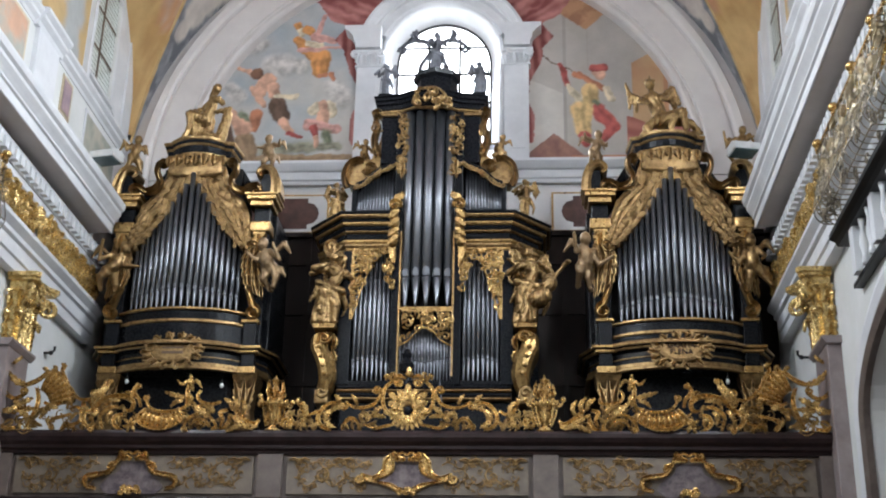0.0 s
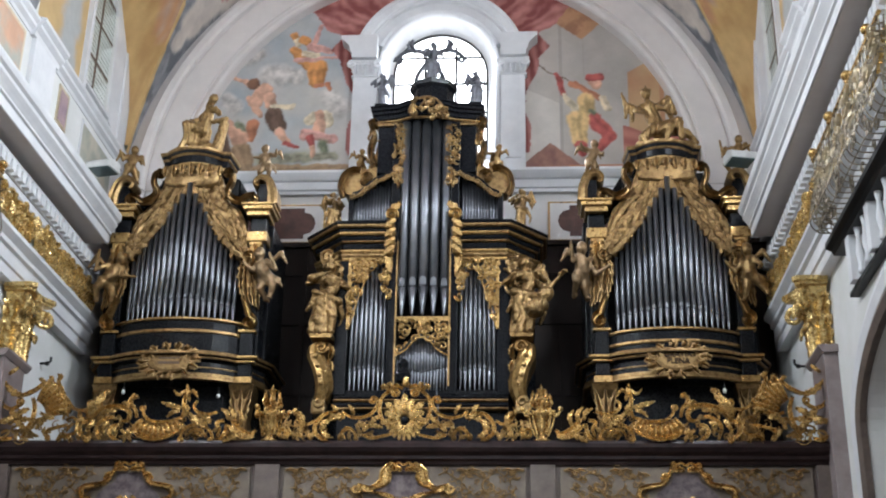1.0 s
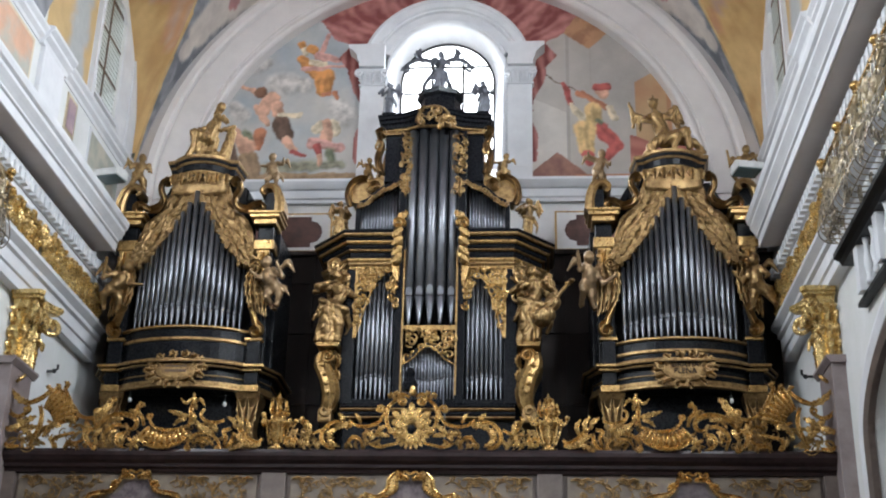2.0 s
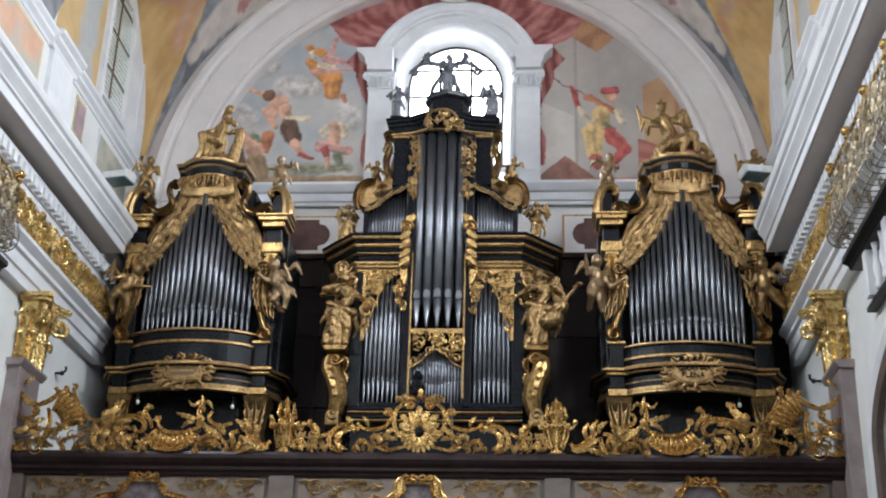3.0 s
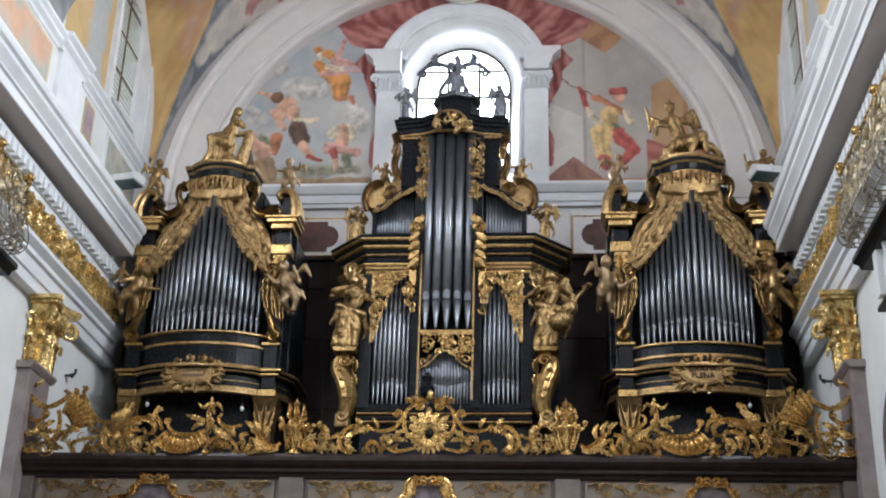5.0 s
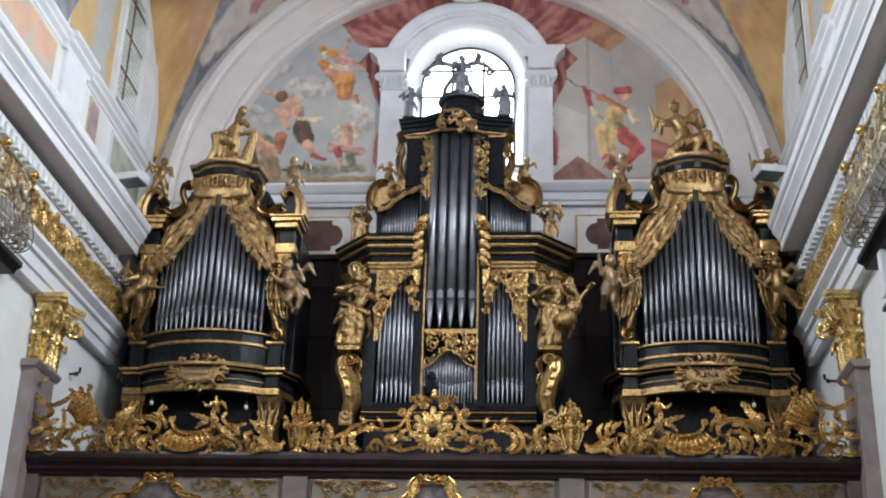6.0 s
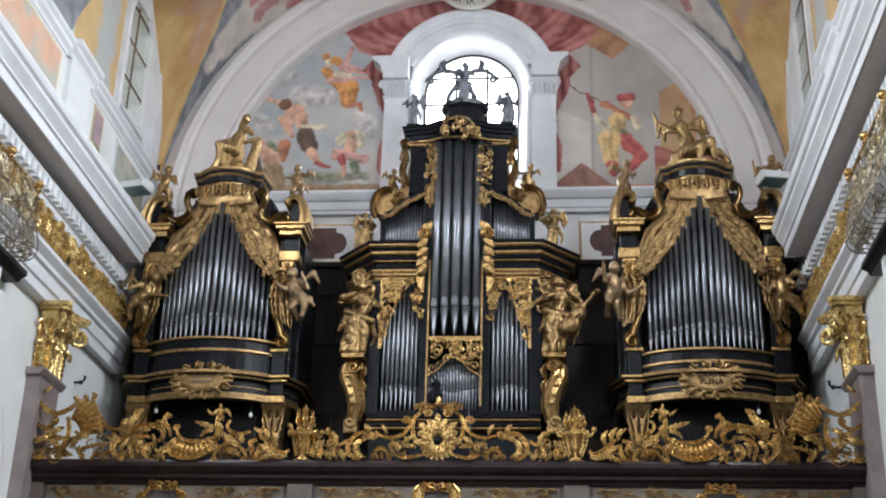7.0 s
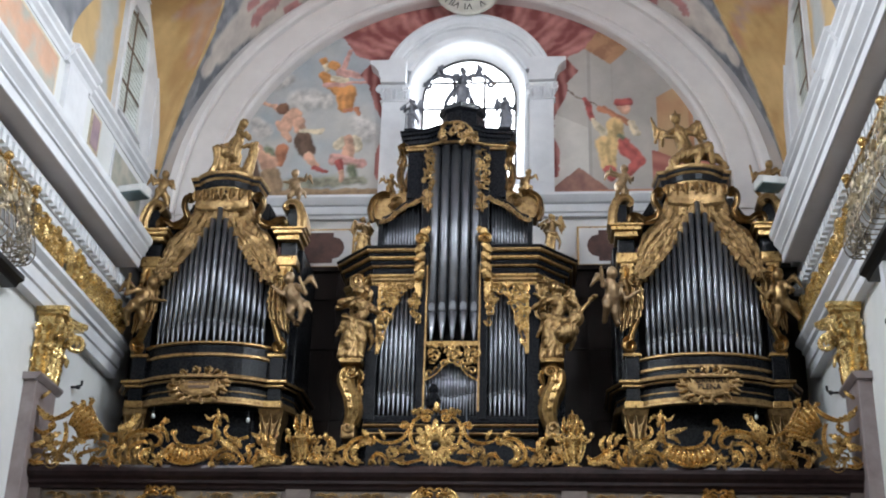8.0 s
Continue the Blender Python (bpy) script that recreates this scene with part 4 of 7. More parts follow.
def putto(seed=0, wings=True):
    """Plain child-like figure about one metre high, standing at the origin."""
    r = random.Random(seed)
    q = lambda s: r.uniform(-s, s)
    lean = q(0.08)
    hip, chest, head = (0, 0, 0.42), (lean, -0.03, 0.66), (lean * 1.6 + q(0.04), -0.06, 0.90)
    kl, kr = (-0.13 + q(0.05), -0.12 + q(0.06), 0.24), (0.12 + q(0.06), -0.04 + q(0.08), 0.22)
    fl, fr = (-0.12 + q(0.1), -0.02 + q(0.1), 0.03), (0.14 + q(0.1), 0.02 + q(0.1), 0.03)
    el, er = (-0.26 + q(0.05), -0.10, 0.66 + q(0.14)), (0.26 + q(0.05), -0.10, 0.62 + q(0.14))
    wl, wr = (-0.34 + q(0.12), -0.18, 0.76 + q(0.16)), (0.34 + q(0.12), -0.2, 0.60 + q(0.2))
    ps = [(hip, chest, 0.125, 0.12), ((0, -0.05, 0.5), (lean, -0.05, 0.58), 0.12, 0.12), (chest, head, 0.05, 0.06), (head, head, 0.105, 0.105), ((head[0], head[1] + 0.03, head[2] + 0.05), (head[0], head[1] + 0.03, head[2] + 0.05), 0.10, 0.1),
          ((-0.07, 0, 0.4), kl, 0.1, 0.075), (kl, fl, 0.07, 0.045), ((0.07, 0, 0.4), kr, 0.1, 0.075), (kr, fr, 0.07, 0.045), (fl, (fl[0], fl[1] - 0.09, 0.03), 0.04, 0.03), (fr, (fr[0], fr[1] - 0.09, 0.03), 0.04, 0.03),
          ((chest[0] - 0.12, -0.03, 0.74), el, 0.055, 0.048), (el, wl, 0.045, 0.035), ((chest[0] + 0.12, -0.03, 0.74), er, 0.055, 0.048), (er, wr, 0.045, 0.035)]
    if wings:
        for s in (-1, 1):
            ps += [((s * 0.06, 0.08, 0.72), (s * 0.26, 0.16, 0.86), 0.04, 0.06), ((s * 0.26, 0.16, 0.86), (s * 0.36, 0.17, 0.62), 0.06, 0.025)]
    ps += [((-0.12, -0.06, 0.44), (0.2, 0.04, 0.36), 0.06, 0.05), ((0.2, 0.04, 0.36), (0.24, 0.06, 0.2), 0.05, 0.03)]
    return clay(ps, 0.026, 0.006, seed + 0.5)


def robed(seed=0, wings=True, cello=False, sides=(-1, 1)):
    """Plain robed standing figure about 1.5 m high."""
    r = random.Random(seed)
    q = lambda s: r.uniform(-s, s)
    lean, sway = q(0.05), 0.06 + q(0.03)
    ps = [((-0.04, 0, 0.08), (0.02, 0, 0.72), 0.13, 0.13), ((-0.12, -0.05, 0.30), (-0.07, -0.06, 0.68), 0.075, 0.11), ((0.10, -0.10, 0.04), (0.12, -0.13, 0.38), 0.05, 0.07), ((0.12, -0.13, 0.38), (0.06, -0.05, 0.70), 0.08, 0.1), ((0.10, -0.10, 0.04), (0.12, -0.2, 0.03), 0.045, 0.035),
          ((-0.2, 0.02, 0.08), (-0.12, -0.02, 0.62), 0.07, 0.07), ((-0.02, 0, 0.75), (lean + sway, -0.02, 1.0), 0.13, 0.1), ((lean + sway, -0.02, 1.0), (lean + sway * 0.5, -0.03, 1.16), 0.1, 0.12), ((lean - 0.1, -0.02, 1.18), (lean + 0.13, -0.02, 1.18), 0.075, 0.075),
          ((lean, -0.03, 1.2), (lean, -0.06, 1.33), 0.05, 0.05), ((lean, -0.09, 1.40), (lean, -0.08, 1.43), 0.08, 0.085), ((lean - 0.05, 0.0, 1.44), (lean + 0.06, 0.01, 1.40), 0.075, 0.08), ((lean + 0.06, 0.03, 1.36), (lean + 0.1, 0.04, 1.2), 0.05, 0.04),
          ((lean - 0.16, -0.03, 1.17), (-0.32, -0.16, 0.98), 0.062, 0.05), ((-0.32, -0.16, 0.98), (-0.12, -0.3, 1.08 + q(0.06)), 0.05, 0.036), ((lean + 0.18, -0.03, 1.17), (0.34, -0.14, 1.0), 0.062, 0.05), ((0.34, -0.14, 1.0), (0.2, -0.32, 1.02 + q(0.1)), 0.05, 0.036),
          ((-0.18, -0.06, 0.86), (0.2, -0.12, 0.70), 0.065, 0.08), ((0.2, -0.08, 0.70), (0.30, 0.0, 0.42), 0.07, 0.05), ((0.30, 0.0, 0.42), (0.24, 0.04, 0.2), 0.05, 0.025), ((-0.16, 0.0, 0.8), (-0.28, 0.05, 0.5), 0.06, 0.03)]
    if wings:
        for s in sides:
            ps += [((s * 0.08, 0.12, 1.12), (s * 0.26, 0.18, 1.42), 0.05, 0.07)]
            for i in range(4):
                ps += [((s * (0.26 - 0.03 * i), 0.18, 1.42 - 0.08 * i), (s * (0.42 - 0.05 * i), 0.19, 1.02 - 0.07 * i), 0.05, 0.022)]
    if cello:
        ps += [((0.20, -0.36, 0.36), (0.26, -0.36, 0.42), 0.17, 0.16), ((0.36, -0.36, 0.62), (0.38, -0.36, 0.66), 0.13, 0.12), ((0.42, -0.36, 0.72), (0.62, -0.36, 1.02), 0.032, 0.028), ((0.62, -0.36, 1.02), (0.68, -0.4, 1.06), 0.045, 0.045)]
    else:
        ps += [((-0.3, -0.34, 1.02), (-0.12, -0.34, 1.14), 0.07, 0.04), ((-0.12, -0.34, 1.14), (0.02, -0.3, 1.22), 0.022, 0.02)]
    return clay(ps, 0.019, 0.020, seed + 0.3)


def resting():
    """Plain robed figure, half seated, that leans on a slanting block."""
    ps = [((-0.1, 0, 0.07), (0.32, 0, 0.07), 0.09, 0.1), ((0.32, 0, 0.1), (0.42, 0, 0.62), 0.11, 0.085), ((0.24, -0.05, 0.66), (0.46, -0.05, 0.72), 0.045, 0.045),
          ((0.02, 0, 0.48), (0.10, 0, 0.78), 0.14, 0.11), ((0.10, 0, 0.78), (0.13, 0, 0.94), 0.11, 0.09), ((0.14, 0, 0.98), (0.17, -0.02, 1.06), 0.045, 0.045), ((0.19, -0.04, 1.13), (0.19, -0.02, 1.16), 0.08, 0.085), ((0.14, 0.02, 1.12), (0.06, 0.04, 1.0), 0.06, 0.03),
          ((0.0, -0.06, 0.5), (-0.22, -0.14, 0.56), 0.12, 0.095), ((-0.22, -0.14, 0.56), (-0.20, -0.12, 0.30), 0.09, 0.07), ((-0.20, -0.12, 0.30), (-0.30, -0.16, 0.06), 0.07, 0.05), ((0.0, 0.04, 0.46), (-0.12, -0.02, 0.34), 0.12, 0.1), ((-0.12, -0.02, 0.34), (-0.12, -0.04, 0.08), 0.09, 0.07),
          ((-0.3, -0.16, 0.05), (-0.36, -0.2, 0.04), 0.045, 0.035), ((0.18, -0.08, 0.92), (0.34, -0.1, 0.80), 0.06, 0.05), ((0.34, -0.1, 0.80), (0.28, -0.14, 0.9), 0.045, 0.035), ((0.06, 0.06, 0.92), (-0.04, -0.02, 0.72), 0.06, 0.05), ((-0.04, -0.02, 0.72), (-0.16, -0.1, 0.66), 0.045, 0.035),
          ((-0.1, 0.0, 0.62), (-0.30, 0.0, 0.62), 0.05, 0.045), ((0.1, 0.05, 0.5), (0.06, 0.05, 0.15), 0.1, 0.08), ((-0.05, 0.02, 0.3), (0.2, 0.02, 0.2), 0.09, 0.06)]
    return clay(ps, 0.019, 0.016, 3.3)


def winged():
    """Plain winged robed figure that turns on a cloud, its robe trailing to one side."""
    ps = [((-0.38, 0, 0.08), (0.5, 0, 0.08), 0.1, 0.09), ((-0.06, 0, 0.36), (-0.16, 0, 0.68), 0.16, 0.13), ((-0.16, 0, 0.68), (-0.22, -0.02, 0.88), 0.13, 0.11), ((-0.23, -0.02, 0.94), (-0.25, -0.04, 1.02), 0.05, 0.05), ((-0.26, -0.06, 1.10), (-0.26, -0.04, 1.13), 0.085, 0.09),
          ((-0.33, -0.04, 1.18), (-0.19, -0.04, 1.20), 0.035, 0.035), ((-0.26, -0.04, 1.2), (-0.26, -0.04, 1.3), 0.03, 0.015),
          ((-0.12, 0.12, 0.84), (0.16, 0.16, 1.14), 0.06, 0.06), ((0.16, 0.16, 1.14), (0.28, 0.16, 0.82), 0.06, 0.04), ((0.08, 0.16, 1.0), (0.22, 0.16, 0.70), 0.06, 0.04), ((-0.32, 0.12, 0.86), (-0.62, 0.16, 1.02), 0.05, 0.05), ((-0.62, 0.16, 1.02), (-0.68, 0.16, 1.26), 0.05, 0.02), ((-0.60, 0.16, 1.0), (-0.62, 0.16, 0.74), 0.055, 0.03), ((-0.5, 0.16, 0.95), (-0.5, 0.16, 0.66), 0.055, 0.03),
          ((-0.32, -0.04, 0.86), (-0.46, -0.16, 0.70), 0.06, 0.05), ((-0.46, -0.16, 0.70), (-0.34, -0.26, 0.62), 0.045, 0.035), ((-0.10, -0.04, 0.86), (0.06, -0.16, 0.74), 0.06, 0.05), ((0.06, -0.16, 0.74), (0.12, -0.24, 0.88), 0.045, 0.035),
          ((0.0, -0.06, 0.38), (0.28, -0.18, 0.46), 0.13, 0.1), ((0.28, -0.18, 0.46), (0.34, -0.16, 0.16), 0.09, 0.06), ((0.0, -0.1, 0.32), (0.12, -0.24, 0.34), 0.12, 0.1), ((0.12, -0.24, 0.34), (0.06, -0.24, 0.1), 0.085, 0.06),
          ((0.1, 0, 0.4), (0.44, 0.02, 0.34), 0.1, 0.08), ((0.44, 0.02, 0.34), (0.62, 0.02, 0.14), 0.08, 0.04), ((-0.12, -0.08, 0.4), (-0.34, -0.1, 0.2), 0.1, 0.09), ((-0.34, -0.1, 0.2), (-0.3, -0.12, 0.08), 0.09, 0.07)]
    return clay(ps, 0.019, 0.02, 7.3)


PUTTI = [putto(s) for s in (1, 2, 3, 4, 5, 6)]
for me in PUTTI:
    me.materials.append(GOLD_OLD)

PALE = []
for me in PUTTI:
    PALE.append(me.copy())
    PALE[-1].materials.clear()
    PALE[-1].materials.append(GOLD_PALE)


def statue(me, m, label, mat=None, group="putti"):
    if not me.materials:
        me.materials.append(mat or GOLD)
    ob = new("statue", me)
    ob.matrix_basis = m
    return tagged(ob, label, "statue", group)


# ---- organ pipes ----
PIPE_CACHE = {}


def pipe(parent, x, y, z, r, foot, height):
    """One display pipe: conical foot, mouth with lips, long body and open top."""
    key = (round(r, 3), round(foot, 2), round(height, 2))
    if key not in PIPE_CACHE:
        bm = bmesh.new()
        lathe(bm, [(r * 0.22, 0), (r * 0.3, foot * 0.08), (r * 0.97, foot), (r * 0.9, foot + 0.004), (r * 0.9, foot + 0.01), (r, foot + 0.014), (r, height), (r * 0.9, height), (r * 0.88, height - 0.1)], 14)
        body = finish(bm, True)
        body.materials.append(TIN)
        bm = bmesh.new()
        w, h = r * 0.62, r * 1.5
        top = [(-w, 0), (w, 0), (w, h * 0.8), (w * 0.6, h * 1.1), (0, h * 1.25), (-w * 0.6, h * 1.1), (-w, h * 0.8)]
        extrude(bm, [(a, foot + r * 0.34 + b) for a, b in top], "y", -r * 1.0, -r * 0.7)
        lip = finish(bm)
        lip.materials.append(TIN_LIP)
        # The mouth is no opening: a black block paints its shade.
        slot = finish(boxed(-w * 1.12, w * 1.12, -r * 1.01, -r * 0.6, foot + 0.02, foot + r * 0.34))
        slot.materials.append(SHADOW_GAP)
        PIPE_CACHE[key] = (body, lip, slot)
    body, lip, slot = PIPE_CACHE[key]
    ob = part("pipe", body, TIN, parent)
    ob.location = (x, y, z)
    part("lip", lip, TIN, ob, "flattened upper lip")
    part("mouth", slot, SHADOW_GAP, ob, "near-black block for the shade in the mouth")
    return ob


# ---- side organ cases ----


def side_case(s):
    """s = -1 for the case by the wall of lower x, 1 for the other."""
    foot_z = 9.83 if s < 0 else 9.58
    org = thing("organ_case", pose(s * 4.67, 2.84, 0), "black and gold side organ case with tin pipes", "organ", "side organ cases")
    bow = [(1.15 * math.sin(radians(a)) / math.sin(radians(62)), -0.04 - 0.34 * (math.cos(radians(a)) - math.cos(radians(62))) / (1 - math.cos(radians(62)))) for a in range(-62, 63, 8)]
    bow = [(-1.15, -0.04)] + bow[1:-1] + [(1.15, -0.04)]
    plan = [(-1.62, 1.5), (-1.62, 0.40), (-1.46, 0.08), (-1.22, 0.0)] + bow + [(1.22, 0.0), (1.46, 0.08), (1.62, 0.40), (1.62, 1.5)]
    # body, lower and upper
    bm = bmesh.new()
    back_line = [(1.62, 1.7), (-1.62, 1.7)]
    low = [(x, y) for x, y in plan] + back_line
    loft(bm, [[(x, y, z) for x, y in low] for z in (8.62, foot_z - 0.06)])
    part("plinth", bm, BLACK, org, "blue-black bowed plinth")
    bm = bmesh.new()
    narrow = [(-1.3, 1.6), (-1.2, 0.35), (-0.9, 0.2), (0.9, 0.2), (1.2, 0.35), (1.3, 1.6)]
    loft(bm, [[(x, y, z) for x, y in narrow] for z in (6.0, 8.63)])
    part("stand", bm, BLACK, org, "dark recessed foot of the case")
    # Black boards paint the shade behind the pipes.
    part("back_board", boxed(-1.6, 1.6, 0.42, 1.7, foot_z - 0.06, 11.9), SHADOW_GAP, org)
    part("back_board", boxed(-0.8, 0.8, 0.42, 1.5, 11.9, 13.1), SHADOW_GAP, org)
    for q in (-1, 1):
        part("side_panel", boxed(min(q * 1.44, q * 1.61), max(q * 1.44, q * 1.61), 0.3, 1.72, 9.1, 12.0, 0.02), BLACK, org)
        bm = bmesh.new()
        rings = [[(q * (1.45 - k), 0.5, z), (q * (1.61 - k), 0.5, z), (q * (1.61 - k), 1.7, z), (q * (1.45 - k), 1.7, z)] for z, k in ((12.0, 0), (12.4, 0.2), (12.8, 0.62), (13.1, 0.8))]
        loft(bm, rings)
        bmesh.ops.recalc_face_normals(bm, faces=bm.faces)
        part("shoulder_panel", bm, BLACK, org)
    # mouldings
    part("sill_moulding", band(bmesh.new(), plan, [(0, 8.96), (0.05, 8.98), (0.10, 9.03), (0.17, 9.06), (0.17, 9.10), (0.10, 9.13), (0, 9.15)]), BLACK, org)
    for off, z0, z1 in ((0.172, 9.055, 9.105), (0.105, 9.0, 9.04), (0.06, 9.135, 9.165)):
        part("gilt_line", band(bmesh.new(), plan, [(off - 0.04, z0), (off + 0.012, z0), (off + 0.018, (z0 + z1) / 2), (off + 0.012, z1), (off - 0.04, z1)]), GOLD_OLD, org, "thin gilded moulding")
    for z0, z1, off, mat in ((8.60, 8.66, 0.06, GOLD_OLD), (8.66, 8.74, 0.03, GOLD_OLD), (8.84, 8.86, 0.02, GOLD_OLD), (foot_z - 0.30, foot_z - 0.24, 0.03, GOLD_OLD), (foot_z - 0.06, foot_z - 0.01, 0.05, GOLD_OLD)):
        p = plan if z0 < 9 else plan[3:-3]
        part("gilt_line", band(bmesh.new(), p, [(-0.03, z0), (off * 0.7, z0), (off, z0 + (z1 - z0) * 0.3), (off, z1), (-0.03, z1)]), mat, org, "thin gilded moulding")
    # corner posts with their entablature blocks
    for q in (-1, 1):
        bm = bmesh.new()
        box(bm, q * 1.36 - 0.16, q * 1.36 + 0.16, 0.02, 0.5, 9.16, 12.05, 0.03)
        box(bm, q * 1.36 - 0.10, q * 1.36 + 0.10, -0.03, 0.1, 9.3, 11.7, 0.02)
        part("corner_post", bm, BLACK, org, "blue-black corner post")
        bm = boxed(q * 1.33 - 0.13, q * 1.33 + 0.13, -0.10, 0.3, 8.74, 9.62, 0.02)
        part("corner_block", bm, BLACK, org, "blue-black block under the post")
        for z0, z1, g in ((8.60, 8.73, 0.03), (8.99, 9.04, 0.06), (9.055, 9.11, 0.12), (9.60, 9.66, 0.03)):
            part("block_moulding", boxed(q * 1.33 - 0.14 - g, q * 1.33 + 0.14 + g, -0.11 - g, 0.3, z0, z1, 0.012), GOLD, org, "gilded moulding round the block")
        bm = boxed(q * 1.36 - 0.20, q * 1.36 + 0.20, -0.09, 0.5, 11.5, 11.72, 0.03)
        part("post_collar", bm, GOLD, org, "gilded collar")
        bm = bmesh.new()
        for z0, z1, g in ((12.05, 12.165, 0.05), (12.16, 12.245, 0.12), (12.24, 12.29, 0.16)):
            box(bm, q * 1.36 - 0.17 - g, q * 1.36 + 0.17 + g, -0.06 - g, 0.5, z0, z1, 0.012)
        part("post_capital", bm, GOLD, org, "gilded stepped capital")
        part("post_block", boxed(q * 1.36 - 0.19, q * 1.36 + 0.19, -0.1, 0.5, 12.29, 12.34), BLACK, org)
        bm = bmesh.new()
        for zz, rr in ((11.28, 0.15), (11.4, 0.13)):
            box(bm, q * 1.36 - rr, q * 1.36 + rr, -0.12, 0.2, zz, zz + 0.08, 0.02)
        leaf(bm, curve([(q * 1.36, 11.45), (q * 1.38, 11.2), (q * 1.33, 10.95)]), 0.12, -0.1, 0.08)
        part("post_ornament", bm, GOLD, org)
        # curling fin on top of the post
        bm = bmesh.new()
        p = curve([(q * 1.62, 12.32), (q * 1.60, 12.6), (q * 1.50, 12.85), (q * 1.34, 12.90), (q * 1.24, 12.80), (q * 1.30, 12.70)])
        rings = []
        for i, (x, z) in enumerate(p):
            t = i / (len(p) - 1)
            w = 0.10 * (1 - 0.55 * t)
            a, b = p[max(i - 1, 0)], p[min(i + 1, len(p) - 1)]
            d = Vector((b[0] - a[0], b[1] - a[1])).normalized()
            nx, nz = -d.y * w, d.x * w
            rings.append([(x - nx, -0.06, z - nz), (x - nx * 0.4, -0.10, z - nz * 0.4), (x + nx * 0.4, -0.07, z + nz * 0.4), (x + nx, -0.10, z + nz), (x + nx, 0.35, z + nz), (x - nx, 0.35, z - nz)])
        loft(bm, rings)
        bmesh.ops.recalc_face_normals(bm, faces=bm.faces)
        part("scroll_fin", bm, GOLD_OLD, org, "gilded curling fin on the post")
        part("fin_core", boxed(q * 1.42 - 0.13, q * 1.42 + 0.1, 0.0, 0.4, 12.32, 12.78, 0.02), BLACK, org)
        # wide S-scroll from the crown to the post
        bm = bmesh.new()
        p = curve([(q * 0.66, 13.05), (q * 0.78, 12.98), (q * 0.80, 12.80), (q * 0.72, 12.58), (q * 0.80, 12.42), (q * 0.98, 12.36), (q * 1.12, 12.46), (q * 1.24, 12.50)])
        rod(bm, p + spiral(q * 1.22, 12.40, 0.10, 90, -1.2 * q, 14)[1:], 0.05, 0.035, -0.05, 0.03, 8, 1.8, 0.075)
        rod(bm, spiral(q * 0.70, 12.98, 0.09, 60 if q > 0 else 120, 1.2 * q, 14), 0.045, 0.03, -0.06, 0, 8, 1.6)
        part("s_scroll", bm, GOLD_OLD, org, "gilded S-scroll")
        # hanging cloth, volute foot and corbel
        bm = bmesh.new()
        rng = random.Random(11 + q)
        for i in range(5):
            x0 = q * (1.14 + 0.07 * i)
            leaf(bm, curve([(x0 + q * 0.05, 11.15), (x0 + q * rng.uniform(-0.03, 0.06), 10.85), (x0 + q * 0.04, 10.5), (x0 + q * 0.1, 10.25 - 0.05 * i)]), 0.09, -0.10 - 0.02 * (i % 2), 0.09, 6)
        rod(bm, spiral(q * 1.25, 11.12, 0.12, 0, 1.4 * q, 16), 0.05, 0.03, -0.14, 0, 7, 1.2)
        part("carved_cloth", bm, GOLD_OLD, org, "carved gilded hanging cloth")
        bm = bmesh.new()
        p = curve([(q * 1.22, 10.3), (q * 1.30, 10.1), (q * 1.36, 9.92)])
        rod(bm, p + spiral(q * 1.36, 9.80, 0.12, 90, -1.3 * q, 16)[1:], 0.05, 0.04, -0.12, 0, 8, 2.0, 0.07)
        part("volute", bm, GOLD, org, "gilded volute at the post's foot")
        bm = bmesh.new()
        rings = [[(q * 1.30 - w, 0.02 + d, z), (q * 1.30 + w, 0.02 + d, z), (q * 1.30 + w, 0.5, z), (q * 1.30 - w, 0.5, z)] for z, w, d in ((8.60, 0.24, -0.1), (8.50, 0.22, -0.06), (8.3, 0.13, 0.06), (8.0, 0.10, 0.1), (7.7, 0.16, 0.0), (7.5, 0.12, 0.08))]
        loft(bm, rings)
        for dx in (-0.1, 0.0, 0.1):
            leaf(bm, curve([(q * 1.30 + dx * 0.4, 7.7), (q * 1.30 + dx, 8.1), (q * 1.30 + dx * 1.9, 8.5)]), 0.08, 0.0, 0.1)
        bmesh.ops.recalc_face_normals(bm, faces=bm.faces)
        part("corbel", bm, GOLD_OLD, org, "gilded leafy corbel")
    # carved veil to both sides of the pipe tops
    for q in (-1, 1):
        inner = curve([(q * -0.02, 12.74), (q * 0.09, 12.44), (q * 0.28, 12.08), (q * 0.56, 11.66), (q * 0.84, 11.32), (q * 1.10, 11.08)], 6)
        outer = curve([(q * 0.50, 13.06), (q * 0.62, 12.74), (q * 0.72, 12.42), (q * 1.00, 12.16), (q * 1.16, 11.72), (q * 1.24, 11.18)], 6)
        bm = bmesh.new()
        rings = []
        m = 30
        k = len(inner)
        for i in range(k):
            row = []
            for j in range(m + 1):
                t = j / m
                x = inner[i][0] * (1 - t) + outer[i][0] * t
                z = inner[i][1] * (1 - t) + outer[i][1] * t
                fold = 0.016 * math.sin(t * 30 + 2.2 * math.sin(i * 0.28) + 6 * noise.noise(Vector((x * 2.2, z * 2.2, q)))) + 0.08 * noise.noise(Vector((x * 4.5, z * 4.5, 3 + q))) + 0.05 * noise.noise(Vector((x * 11, z * 9, 3 + q)))
                edge = 0.05 * math.sin(i * 1.9) * (1 if j == 0 else 0)
                row.append((x + q * edge, -0.22 + 0.18 * t + fold - 0.05 * math.sin(math.pi * t), z - abs(edge) * 0.4))
